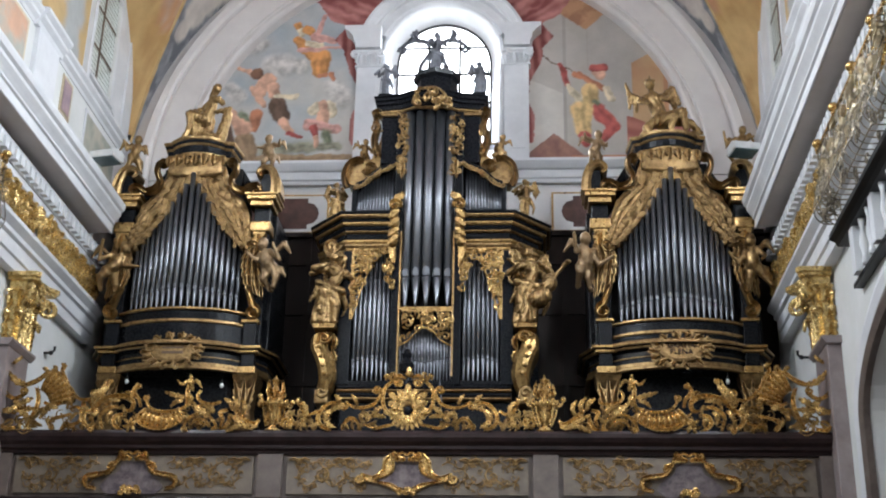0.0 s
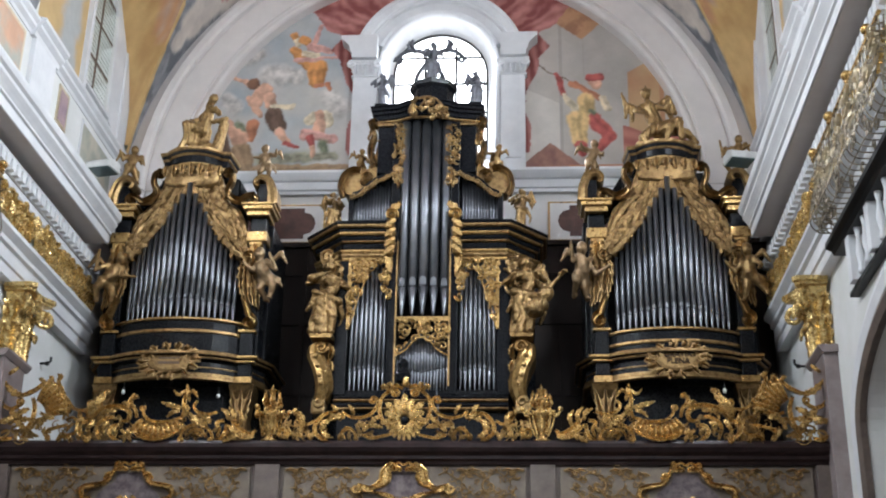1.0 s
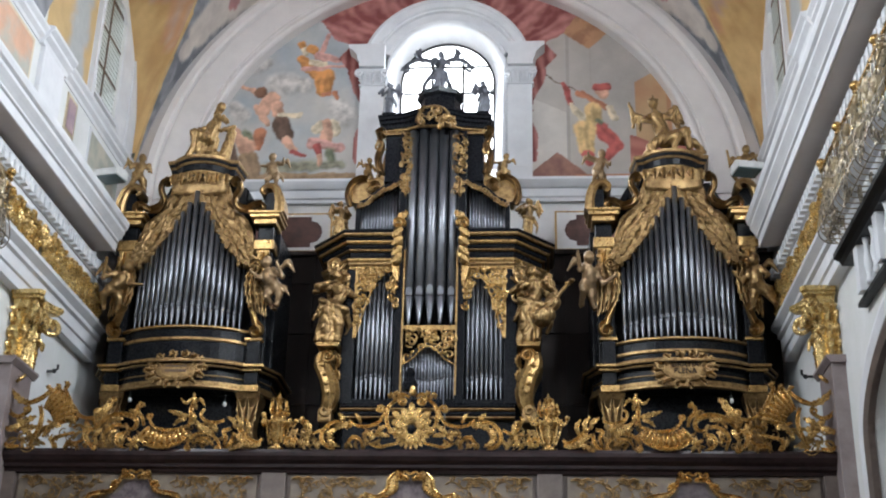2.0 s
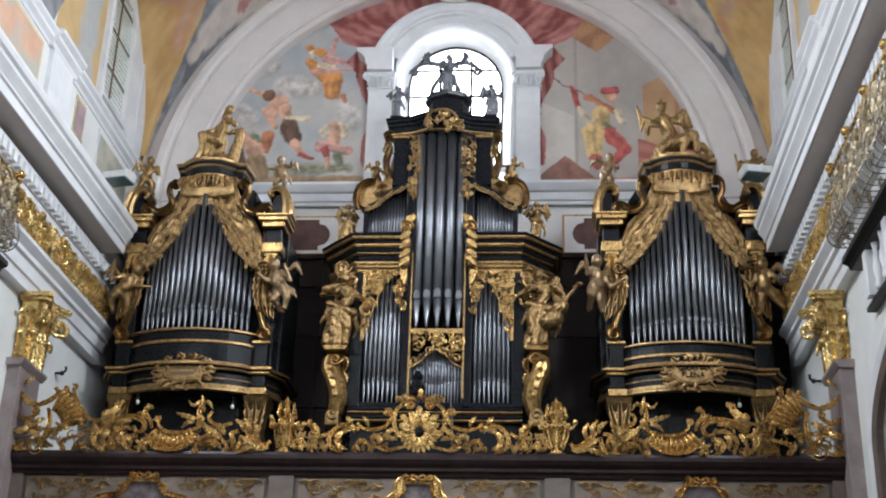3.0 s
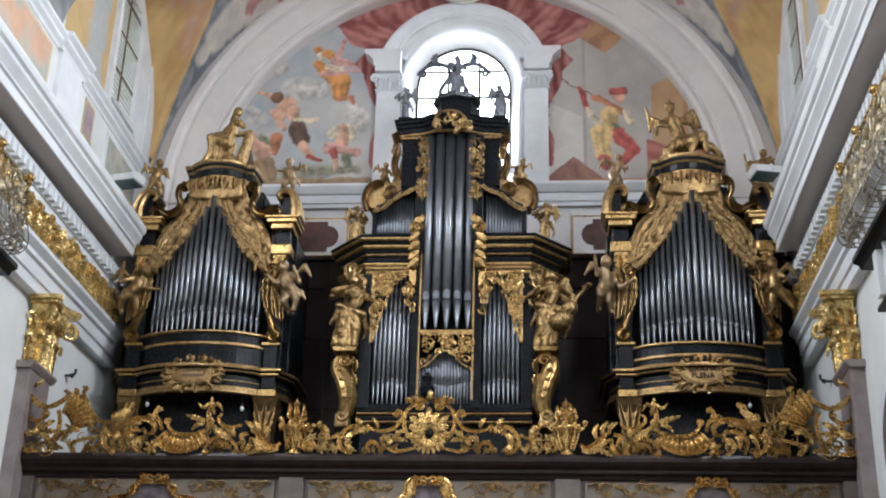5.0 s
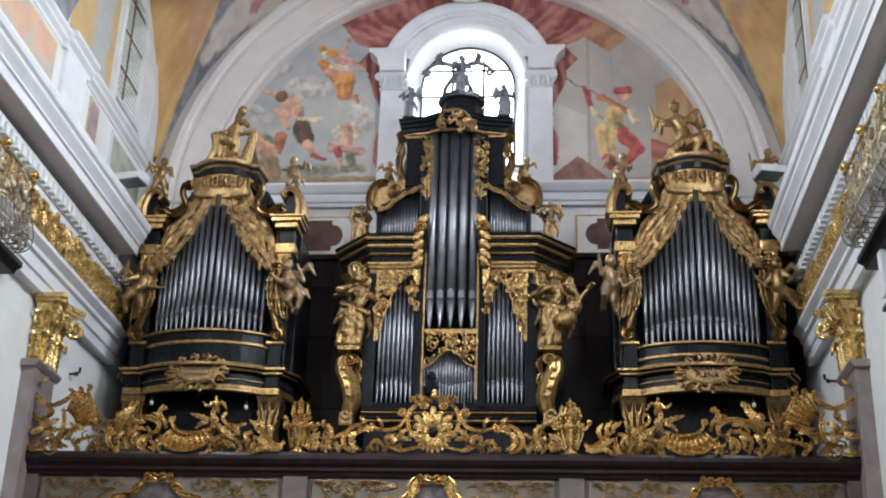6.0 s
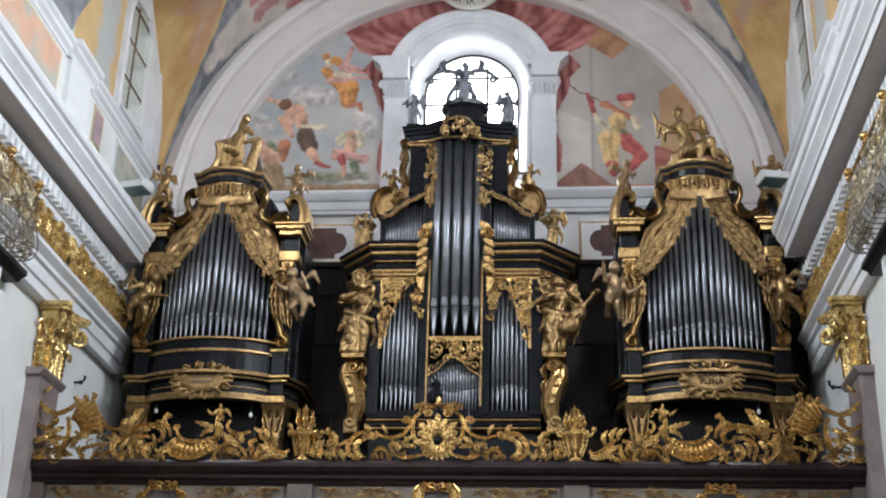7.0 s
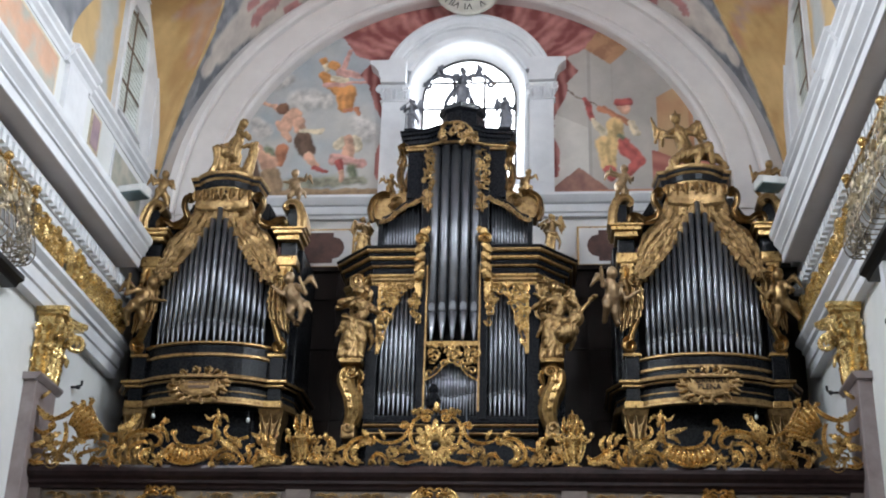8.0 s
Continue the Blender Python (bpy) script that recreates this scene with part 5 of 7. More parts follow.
            rings.append(row + [(row[-1][0], 0.2, row[-1][2]), (row[0][0], 0.2, row[0][2])])
        loft(bm, rings)
        bmesh.ops.recalc_face_normals(bm, faces=bm.faces)
        part("carved_veil", bm, GOLD_OLD, org, "carved and gilded drapery over the pipes", True)
        rng = random.Random(31 + q)
        for i in range(2, k - 1, 2):
            for t in (0.04, 0.36, 0.7):
                x = inner[i][0] * (1 - t) + outer[i][0] * t
                z = inner[i][1] * (1 - t) + outer[i][1] * t
                a = radians(-62 + rng.uniform(-30, 30))
                ln = rng.uniform(0.12, 0.2)
                bm = bmesh.new()
                leaf(bm, curve([(x - q * math.cos(a) * ln * 0.6, z - math.sin(a) * ln * 0.6), (x + q * 0.02, z), (x + q * math.cos(a) * ln, z + math.sin(a) * ln)], 4), rng.uniform(0.045, 0.07), -0.25 + 0.18 * t, 0.07, 3)
                part("veil_leaf", bm, GOLD_OLD, org, "", True)
    # carved heart where the two veils meet
    bm = bmesh.new()
    rings = []
    for j in range(13):
        x = -0.54 + 1.08 * j / 12
        lo_z = 12.58 + 0.10 * abs(x) / 0.5 + 0.10 * (1 if abs(x) < 0.05 else 0)
        rings.append([(x, -0.24 - 0.05 * math.cos(x * 2.5) + 0.05 * noise.noise(Vector((x * 7, z * 7, 1 + s))), z) for z in [lo_z + (13.08 - lo_z) * i / 8 for i in range(9)]] + [(x, 0.1, 13.08), (x, 0.1, lo_z)])
    loft(bm, rings)
    bmesh.ops.recalc_face_normals(bm, faces=bm.faces)
    part("veil_heart", bm, GOLD_OLD, org, "carved gilded drapery knot", True)
    # lambrequin under the crown
    for i in range(7):
        bm = bmesh.new()
        x = -0.54 + 0.18 * i
        yb = -0.33 + 0.35 * (x / 0.6) ** 2 * 0.4
        rod(bm, spiral(x, 12.97, 0.07, 90, 1, 10, 0.6), 0.03, 0.03, yb, 0, 6, 1.2)
        leaf(bm, [(x, 13.08), (x, 13.0), (x, 12.92), (x, 12.84)], 0.075, yb - 0.02, 0.05, 2)
        part("scallop", bm, GOLD_OLD, org, "gilded scallop of the lambrequin")
    # crown cornice
    arc = [(-0.65, 0.5), (-0.60, 0.0)] + [(0.50 * math.sin(radians(a)) / math.sin(radians(55)), -0.02 - 0.28 * (math.cos(radians(a)) - 0.5736) / 0.4264) for a in range(-55, 56, 11)] + [(0.60, 0.0), (0.65, 0.5)]
    part("crown_core", loft(bmesh.new(), [[(x * 0.96, y, z) for x, y in arc] for z in (13.0, 13.44)]), BLACK, org)
    for z0, z1, off, mat in ((13.06, 13.13, 0.02, GOLD_OLD), (13.13, 13.27, 0.045, BLACK), (13.27, 13.31, 0.08, GOLD_OLD), (13.31, 13.37, 0.10, BLACK), (13.37, 13.44, 0.13, GOLD_OLD)):
        part("crown_moulding", band(bmesh.new(), arc, [(-0.1, z0), (off - 0.02, z0), (off, z0 + 0.02), (off + 0.01, z1), (-0.1, z1)]), mat, org)
    # cartouche on the plinth
    bm = bmesh.new()
    loft(bm, [[(w * math.cos(2 * math.pi * i / 24), y, 8.93 + h * math.sin(2 * math.pi * i / 24)) for i in range(24)] for w, h, y in ((0.44, 0.25, -0.40), (0.40, 0.22, -0.47), (0.3, 0.17, -0.485))])
    bmesh.ops.recalc_face_normals(bm, faces=bm.faces)
    cart = part("cartouche", bm, GOLD_OLD, org, "carved gilded cartouche")
    bm = bmesh.new()
    rng = random.Random(5)
    for i in range(14):
        a = 2 * math.pi * i / 14
        x, z = 0.48 * math.cos(a), 8.93 + 0.29 * math.sin(a)
        leaf(bm, curve([(x * 0.85, 8.93 + (z - 8.93) * 0.85), (x * 1.05 + 0.05 * math.sin(a), z + 0.04 * math.cos(a)), (x * 1.25, 8.93 + (z - 8.93) * 1.25)], 4), 0.09, -0.46, 0.06, 3)
    for q in (-1, 1):
        rod(bm, spiral(q * 0.42, 8.98, 0.12, 180 if q > 0 else 0, -1.2 * q, 16), 0.035, 0.02, -0.48)
    part("cartouche_rim", bm, GOLD_OLD, cart)
    if s > 0:
        for text, z in (("GRATIA", 8.965), ("PLENA", 8.845)):
            fc = bpy.data.curves.new("letters", "FONT")
            fc.body, fc.size, fc.extrude, fc.align_x = text, 0.14, 0.008, "CENTER"
            fc.materials.append(DARKWOOD)
            ob = new("lettering", fc)
            ob.parent = cart
            ob.matrix_basis = pose(0, -0.5, z, 90)
    else:
        for z in (8.97, 8.87):
            part("lettering", boxed(-0.2, 0.2, -0.492, -0.484, z, z + 0.05), PEW_WOOD, cart, "worn line of lettering")
    # pipes
    n = 19
    for i in range(n):
        t = (i - (n - 1) / 2) / ((n - 1) / 2)
        x = 1.02 * math.copysign(abs(t) ** 0.93, t)
        yy = -0.02 - 0.27 * math.cos(t * 1.45)
        top = 12.62 - 1.58 * abs(t) ** 0.85 + 0.05
        foot = 0.31 + 0.08 * math.cos(t * 2.2)
        pipe(org, x, yy, foot_z, 0.051 - 0.010 * abs(t), round(foot, 2), round(top - foot_z, 2))
    return org


side_case(-1)
side_case(1)

# figures on and beside the side cases
st = resting()
statue(st, pose(-4.66, 2.85, 13.43) @ Matrix.Scale(1.14, 4), "gilded statue leaning on a block on the organ's crown", GOLD_OLD, "crown statues")
st2 = winged()
statue(st2, pose(4.66, 2.85, 13.43) @ Matrix.Scale(1.1, 4), "dark gilded winged statue with trailing robe on the organ's crown", GOLD_OLD, "crown statues")
for s in (-1, 1):
    k = 0 if s < 0 else 3
    statue(PALE[k % 6], pose(s * 2.88, 2.5, 10.16, 8, s * 8, s * 30) @ Matrix.Scale(1.06, 4), "gilded putto hovering beside the organ case")
    statue(PUTTI[(k + 1) % 6], pose(s * 6.20, 2.62, 10.16, 8, -s * 6, -s * 30) @ Matrix.Scale(1.06, 4), "gilded putto hovering beside the organ case")
    statue(PALE[(k + 2) % 6], pose(s * 3.24, 2.9, 12.88, 0, 0, s * 20) @ Matrix.Scale(0.78, 4), "small gilded putto standing on a scroll")
    statue(PUTTI[(k + 4) % 6], pose(s * 6.06, 2.95, 12.9, 0, 0, -s * 25) @ Matrix.Scale(0.8, 4), "small gilded putto standing on a scroll")

# ---- central organ case ----
cen = thing("organ_case", pose(0, 2.65, 0), "tall black central organ case with gilded carving and tin pipes", "organ")
plan = [(-2.12, 1.5), (-2.12, 0.62), (-1.60, 0.0), (1.60, 0.0), (2.12, 0.62), (2.12, 1.5)]
part("stand", loft(bmesh.new(), [[(x * 0.96, y + 0.05, z) for x, y in plan] for z in (6.0, 8.06)]), BLACK, cen)
for z0, z1, off, mat in ((8.04, 8.09, 0.10, GOLD_OLD), (8.09, 8.20, 0.05, BLACK), (8.20, 8.25, 0.09, GOLD_OLD), (8.25, 8.34, 0.04, BLACK)):
    part("base_moulding", band(bmesh.new(), plan[2:4], [(-0.2, z0), (off - 0.03, z0), (off, (z0 + z1) / 2), (off - 0.01, z1), (-0.2, z1)]), mat, cen)
# Black board in place of the shade inside the case.
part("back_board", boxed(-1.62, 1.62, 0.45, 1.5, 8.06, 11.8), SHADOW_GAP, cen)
for s in (-1, 1):
    part("cheek", loft(bmesh.new(), [[(s * 1.62, 0.02, z), (s * 2.1, 0.62, z), (s * 2.1, 1.5, z), (s * 1.62, 1.5, z)][::s] for z in (8.06, 11.5)]), BLACK, cen, "black canted cheek")
for x0, x1, z0, z1 in ((-1.64, -1.40, 8.34, 11.06), (1.40, 1.64, 8.34, 11.06), (-0.66, -0.50, 8.34, 14.1), (0.50, 0.66, 8.34, 14.1)):
    bm = boxed(x0, x1, -0.05, 0.45, z0, min(z1, 11.0) if abs(x0) > 1 else z1, 0.015)
    part("stile", bm, BLACK, cen, "blue-black upright")
for x in (-0.505, 0.505):
    part("gilt_line", boxed(x - 0.018, x + 0.018, -0.07, -0.04, 8.5, 11.4), GOLD_OLD, cen)
for x0, x1, z0, z1 in ((-1.4, -0.66, 8.34, 8.43), (0.66, 1.4, 8.34, 8.43), (-0.5, 0.5, 8.34, 8.43), (-0.5, 0.5, 9.80, 9.88)):
    part("rail", boxed(x0, x1, -0.03, 0.45, z0, z1, 0.01), BLACK, cen)
# main cornice in two halves, broken by the tower
for s in (-1, 1):
    p = [(-2.12, 1.5), (-2.12, 0.62), (-1.56, 0.0), (-0.64, 0.0)]
    if s > 0:
        p = [(-x, y) for x, y in p][::-1]
    for z0, z1, off, mat in ((11.00, 11.07, 0.03, GOLD), (11.07, 11.14, 0.07, GOLD_OLD), (11.14, 11.21, 0.10, GOLD), (11.21, 11.38, 0.0, BLACK), (11.38, 11.42, 0.06, GOLD_OLD), (11.42, 11.50, 0.10, BLACK), (11.50, 11.56, 0.16, GOLD), (11.56, 11.63, 0.17, BLACK), (11.63, 11.69, 0.24, GOLD_OLD), (11.69, 11.75, 0.26, BLACK)):
        part("cornice_moulding", band(bmesh.new(), p, [(-0.3, z0), (off - 0.025, z0), (off, z0 + (z1 - z0) * 0.5), (off, z1), (-0.3, z1)]), mat, cen)
    # carved head bracket beside the tower
    bm = bmesh.new()
    x = s * 0.64
    rod(bm, spiral(x - s * 0.02, 11.86, 0.11, 200 if s > 0 else -20, -1.3 * s, 16), 0.05, 0.04, -0.25, 0, 8, 1.8)
    leaf(bm, curve([(x, 12.06), (x - s * 0.08, 12.02), (x - s * 0.14, 12.06), (x - s * 0.16, 12.14)]), 0.08, -0.25, 0.08)
    for z in (11.68, 11.5, 11.3, 11.14):
        blob(bm, (x + s * 0.02 * math.sin(z * 20), -0.2, z), (0.1, 0.1, 0.12), 8, 0.012)
        leaf(bm, curve([(x - s * 0.1, z + 0.08), (x, z), (x + s * 0.1, z - 0.1)]), 0.06, -0.27, 0.05)
    leaf(bm, curve([(x, 11.15), (x + s * 0.03, 10.95), (x - s * 0.02, 10.7)]), 0.09, -0.12, 0.07)
    bm.verts.index_update()
    bm.faces.index_update()
    for me in islands(bm):
        part("bracket_leaf", me, GOLD, cen, "gilded piece of a carved bracket with a scrolled head")
    # fretwork in the tops of the lower fields
    rng = random.Random(21 + s)
    bm = bmesh.new()
    zo = lambda x: 9.62 + 1.25 * ((1.40 - abs(x)) / 0.40) ** 0.8 if abs(x) > 1.0 else 12
    foliage(bm, lambda x, z: abs(x) > 1.0 and z > zo(x), min(s * 0.98, s * 1.4), max(s * 0.98, s * 1.4), 9.6, 11.0, 62, 0.095, rng, -0.08, 0.018)
    rod(bm, curve([(s * 1.39, 9.6), (s * 1.30, 9.95), (s * 1.20, 10.3), (s * 1.08, 10.65), (s * 1.02, 11.02)]), 0.015, 0.02, -0.08)
    part("fretwork", bm, GOLD, cen, "gilded openwork foliage")
    bm = bmesh.new()
    zi = lambda x: 10.05 + 0.95 * ((abs(x) - 0.64) / 0.30)
    foliage(bm, lambda x, z: 0.64 < abs(x) < 0.94 and z > zi(x), min(s * 0.64, s * 0.94), max(s * 0.64, s * 0.94), 10.05, 11.0, 34, 0.08, rng, -0.08, 0.017)
    part("fretwork", bm, GOLD, cen, "gilded openwork foliage")
    part("gilt_strip", boxed(s * 1.405 - 0.03, s * 1.405 + 0.03, -0.085, -0.04, 9.6, 11.05, 0.008), GOLD, cen)
    # lower pipes
    for i in range(8):
        t = i / 7
        x = s * (0.72 + 0.62 * t)
        pipe(cen, x, 0.08, 8.43, 0.037, round(0.36 + 0.08 * math.sin(math.pi * t), 2), 2.9 if 0 < i < 7 else 2.7)
    # upper side field
    bm = bmesh.new()
    prof = [(s * 0.66, 11.75), (s * 1.50, 11.75), (s * 1.50, 12.40), (s * 1.3, 12.52), (s * 1.1, 12.72), (s * 0.9, 12.9), (s * 0.66, 12.95)]
    extrude(bm, prof if s > 0 else prof[::-1], "y", 0.22, 0.7)
    part("upper_board", bm, BLACK, cen)
    part("upper_stile", boxed(s * 1.46 - 0.05, s * 1.46 + 0.05, 0.0, 0.3, 11.75, 12.42, 0.01), BLACK, cen)
    bm = bmesh.new()
    lo = curve([(s * 1.44, 12.33), (s * 1.28, 12.40), (s * 1.12, 12.56), (s * 0.95, 12.68), (s * 0.80, 12.74), (s * 0.66, 12.84)], 6)
    loft(bm, [[(x, 0.02, z), (x, -0.03, z + 0.02), (x, -0.02, z + 0.14), (x, 0.25, z + 0.16)] for x, z in lo])
    bmesh.ops.recalc_face_normals(bm, faces=bm.faces)
    part("upper_rail", bm, BLACK, cen)
    bm = bmesh.new()
    for i, (x, z) in enumerate(lo[::2]):
        rod(bm, spiral(x, z + 0.02, 0.045, 90 * i, 1, 10), 0.018, 0.012, -0.05)
        leaf(bm, curve([(x - 0.05, z), (x, z - 0.02), (x + 0.05, z + 0.02)], 3), 0.025, -0.05, 0.03, 2)
    part("gilt_edging", bm, GOLD_OLD, cen, "curled gilded edging")
    for i in range(12):
        t = i / 11
        x = s * (0.73 + 0.66 * t)
        top = 12.78 - 0.42 * t ** 1.2
        pipe(cen, x, 0.12, 11.76, 0.024, 0.14, round(top - 11.76, 2))
    # tower flank with carving
    part("tower_flank", boxed(min(s * 0.66, s * 0.98), max(s * 0.66, s * 0.98), 0.02, 0.6, 12.9, 14.1, 0.012), BLACK, cen, "blue-black tower flank")
    bm = bmesh.new()
    foliage(bm, lambda x, z: True, min(s * 0.42, s * 0.64), max(s * 0.42, s * 0.64), 12.6, 13.92, 48, 0.075, rng, -0.10, 0.017)
    leaf(bm, curve([(s * 0.54, 12.9), (s * 0.52, 12.7), (s * 0.54, 12.5)]), 0.06, -0.1, 0.05)
    part("tower_carving", bm, GOLD_OLD, cen, "hanging gilded foliage")
    part("tower_bead", boxed(min(s * 0.5, s * 1.0), max(s * 0.5, s * 1.0), -0.03, 0.1, 13.93, 13.99, 0.01), GOLD_OLD, cen)
    # volute wing on the shoulder
    bm = bmesh.new()
    prof = [(s * x, z) for x, z in curve([(0.99, 13.55), (1.06, 13.2), (1.16, 13.02), (1.40, 12.98), (1.58, 12.86), (1.64, 12.62), (1.58, 12.46)], 5)] + [(s * 1.40, 12.46), (s * 0.99, 12.62)]
    extrude(bm, prof, "y", 0.06, 0.45)
    part("shoulder_wing", bm, GOLD_OLD, cen, "gilded shoulder piece with a curling edge")
    bm = bmesh.new()
    rod(bm, spiral(s * 1.18, 12.80, 0.15, 200, -1.6 * s, 20), 0.03, 0.025, 0.02, 0, 8, 1.4)
    rod(bm, curve([(s * 1.62, 12.40), (s * 1.68, 12.6), (s * 1.62, 12.85), (s * 1.45, 12.98), (s * 1.30, 12.96)]), 0.07, 0.05, 0.04, 0, 8, 1.8)
    rod(bm, curve([(s * 1.04, 13.05), (s * 1.12, 13.4), (s * 1.06, 13.7), (s * 1.12, 13.95)]) + spiral(s * 1.07, 13.98, 0.10, 0 if s > 0 else 180, 1.2 * s, 14)[1:], 0.08, 0.04, 0.05, 0, 8, 1.8)
    foliage(bm, lambda x, z: True, min(s * 1.0, s * 1.16), max(s * 1.0, s * 1.16), 13.0, 13.8, 9, 0.08, rng, 0.0, 0.02)
    part("shoulder_scroll", bm, GOLD_OLD, cen, "gilded volutes on the shoulder")
    # side bracket that bears the angel
    bm = bmesh.new()
    p = curve([(s * 1.84, 8.2), (s * 1.77, 8.45), (s * 1.82, 8.75), (s * 1.94, 9.02), (s * 1.94, 9.25), (s * 1.83, 9.35)], 6)
    rings = []
    for i, (x, z) in enumerate(p):
        t = i / (len(p) - 1)
        w = 0.10 + 0.07 * math.sin(math.pi * (0.15 + 0.8 * t))
        yf = -0.12 - 0.12 * math.sin(math.pi * t)
        rings.append([(x - w, yf + 0.05, z), (x - w * 0.6, yf - 0.03, z), (x, yf, z), (x + w * 0.6, yf - 0.03, z), (x + w, yf + 0.05, z), (x + w, 0.5, z), (x - w, 0.5, z)])
    loft(bm, rings)
    bmesh.ops.recalc_face_normals(bm, faces=bm.faces)
    rod(bm, spiral(s * 1.84, 9.20, 0.12, 0, 1.4 * s, 18), 0.045, 0.03, -0.26, 0, 8, 1.3)
    for z in (8.5, 8.66, 8.84, 9.02):
        blob(bm, (s * (1.8 + 0.25 * (z - 8.5)), -0.27, z), (0.05, 0.04, 0.05), 5)
    for z in (8.4, 8.7, 9.0):
        leaf(bm, curve([(s * 1.70, z), (s * 1.66, z + 0.15), (s * 1.72, z + 0.3)]), 0.06, -0.1, 0.08)
    part("bracket", bm, GOLD, cen, "gilded console bracket with volute")
    bm = bmesh.new()
    for z, r in ((9.36, 0.20), (9.40, 0.22)):
        box(bm, s * 1.86 - r, s * 1.86 + r, -0.32, 0.45, z, z + 0.045, 0.015)
    part("bracket_cap", bm, GOLD, cen)
    bm = bmesh.new()
    box(bm, s * 1.86 - 0.13, s * 1.86 + 0.13, -0.18, 0.45, 7.95, 8.22, 0.05)
    rod(bm, spiral(s * 1.86, 8.16, 0.1, 0, s, 12), 0.04, 0.03, -0.2)
    part("bracket_foot", bm, GOLD_OLD, cen)
    # small wing carving behind the angel
    bm = bmesh.new()
    foliage(bm, lambda x, z: True, min(s * 1.60, s * 1.86), max(s * 1.60, s * 1.86), 10.4, 11.1, 14, 0.13, rng, -0.1, 0.04)
    part("carved_leaf", bm, GOLD_OLD, cen)
# middle fretwork over the small pipes
bm = bmesh.new()
rng = random.Random(77)
foliage(bm, lambda x, z: z > 9.50 - 0.42 * abs(x) / 0.5, -0.48, 0.48, 9.1, 9.78, 52, 0.085, rng, -0.06, 0.02)
rod(bm, curve([(-0.5, 9.08), (-0.3, 9.2), (-0.14, 9.38), (0, 9.44), (0.14, 9.38), (0.3, 9.2), (0.5, 9.08)]), 0.018, 0.018, -0.07)
box(bm, -0.5, 0.5, -0.07, -0.03, 9.76, 9.86, 0.01)
rosette(bm, 0, 9.72, 0.08, -0.1)
part("fretwork", bm, GOLD, cen, "gilded openwork foliage over the small pipes")
for i in range(17):
    t = (i - 8) / 8
    pipe(cen, 0.47 * t, 0.08 - 0.03 * math.cos(t * 1.5), 8.43, 0.024, round(0.34 + 0.12 * abs(t), 2), round(1.08 - 0.4 * abs(t) + 0.12, 2))
for i in range(5):
    t = (i - 2) / 2
    pipe(cen, 0.40 * t, -0.02 - 0.06 * math.cos(t * 1.5), 9.88, 0.092 if i != 2 else 0.098, 0.54, 4.3)
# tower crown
# Black board paints the shade behind the tower pipes.
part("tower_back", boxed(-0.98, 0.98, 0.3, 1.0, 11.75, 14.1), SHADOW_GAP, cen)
tp = [(-1.0, 0.6), (-1.0, 0.02), (-0.55, -0.06), (-0.3, -0.2), (0.3, -0.2), (0.55, -0.06), (1.0, 0.02), (1.0, 0.6)]
for z0, z1, off, mat in ((13.99, 14.04, 0.03, GOLD_OLD), (14.04, 14.14, 0.05, BLACK), (14.14, 14.22, 0.09, BLACK), (14.22, 14.30, 0.13, BLACK), (14.30, 14.34, 0.15, BLACK)):
    part("tower_cornice", band(bmesh.new(), tp, [(-0.3, z0), (off - 0.03, z0), (off, z0 + 0.02), (off, z1), (-0.3, z1)]), mat, cen)
part("tower_top", loft(bmesh.new(), [[(x, y, z) for x, y in tp] for z in (13.98, 14.36)]), BLACK, cen)
bm = bmesh.new()
rng = random.Random(99)
foliage(bm, lambda x, z: math.hypot(x, z - 14.0) > 0.12 and math.hypot(x, z - 14.0) < 0.42 and z > 13.85, -0.4, 0.4, 13.9, 14.4, 26, 0.09, rng, -0.36, 0.025)
rod(bm, [(0.34 * math.cos(math.pi * i / 16), 14.05 + 0.36 * math.sin(math.pi * i / 16)) for i in range(17)], 0.03, 0.03, -0.33)
part("crown_carving", bm, GOLD_OLD, cen, "gilded pierced carving on the tower's front")
bm = bmesh.new()
lathe(bm, [(0.52, 14.36), (0.55, 14.45), (0.44, 14.5), (0.42, 14.8), (0.48, 14.86), (0.5, 14.95), (0.36, 15.0), (0.3, 15.02)], 8, (0.08, 0.3, 0))
part("crown_pedestal", bm, BLACK, cen, "dark pedestal on the tower")
bm = bmesh.new()
for s in (-1, 1):
    rod(bm, curve([(0.06, 15.72), (s * 0.30, 15.86), (s * 0.56, 15.80), (s * 0.74, 15.62)]) + spiral(s * 0.66, 15.62, 0.09, 0 if s > 0 else 180, 1.2 * s, 12)[1:], 0.05, 0.03, 0.3, 0, 8, 1.0)
    leaf(bm, curve([(s * 0.3, 15.8), (s * 0.42, 15.98), (s * 0.36, 16.12)]), 0.08, 0.3, 0.06)
    rod(bm, curve([(s * 0.2, 14.98), (s * 0.28, 15.2), (s * 0.16, 15.45), (0.06, 15.75)]), 0.045, 0.04, 0.32, 0, 8, 1.0)
part("crown_scroll", bm, HAZE_GREY, cen, "scrollwork on the tower, greyed for window haze")
for s in (-1, 1):
    part("crown_pedestal", boxed(s * 0.95 - 0.14, s * 0.95 + 0.14, 0.05, 0.5, 14.36, 14.5, 0.02), BLACK, cen)

# figures of the central case
ROBED = [robed(2, True, False, (1,)), robed(5, True, True), robed(8), robed(9)]
statue(ROBED[0], pose(-1.84, 2.5, 9.445, 0, 0, 20) @ Matrix.Diagonal((1.15, 1.1, 0.96, 1)), "gilded robed angel playing on a console", GOLD_OLD, "angels")
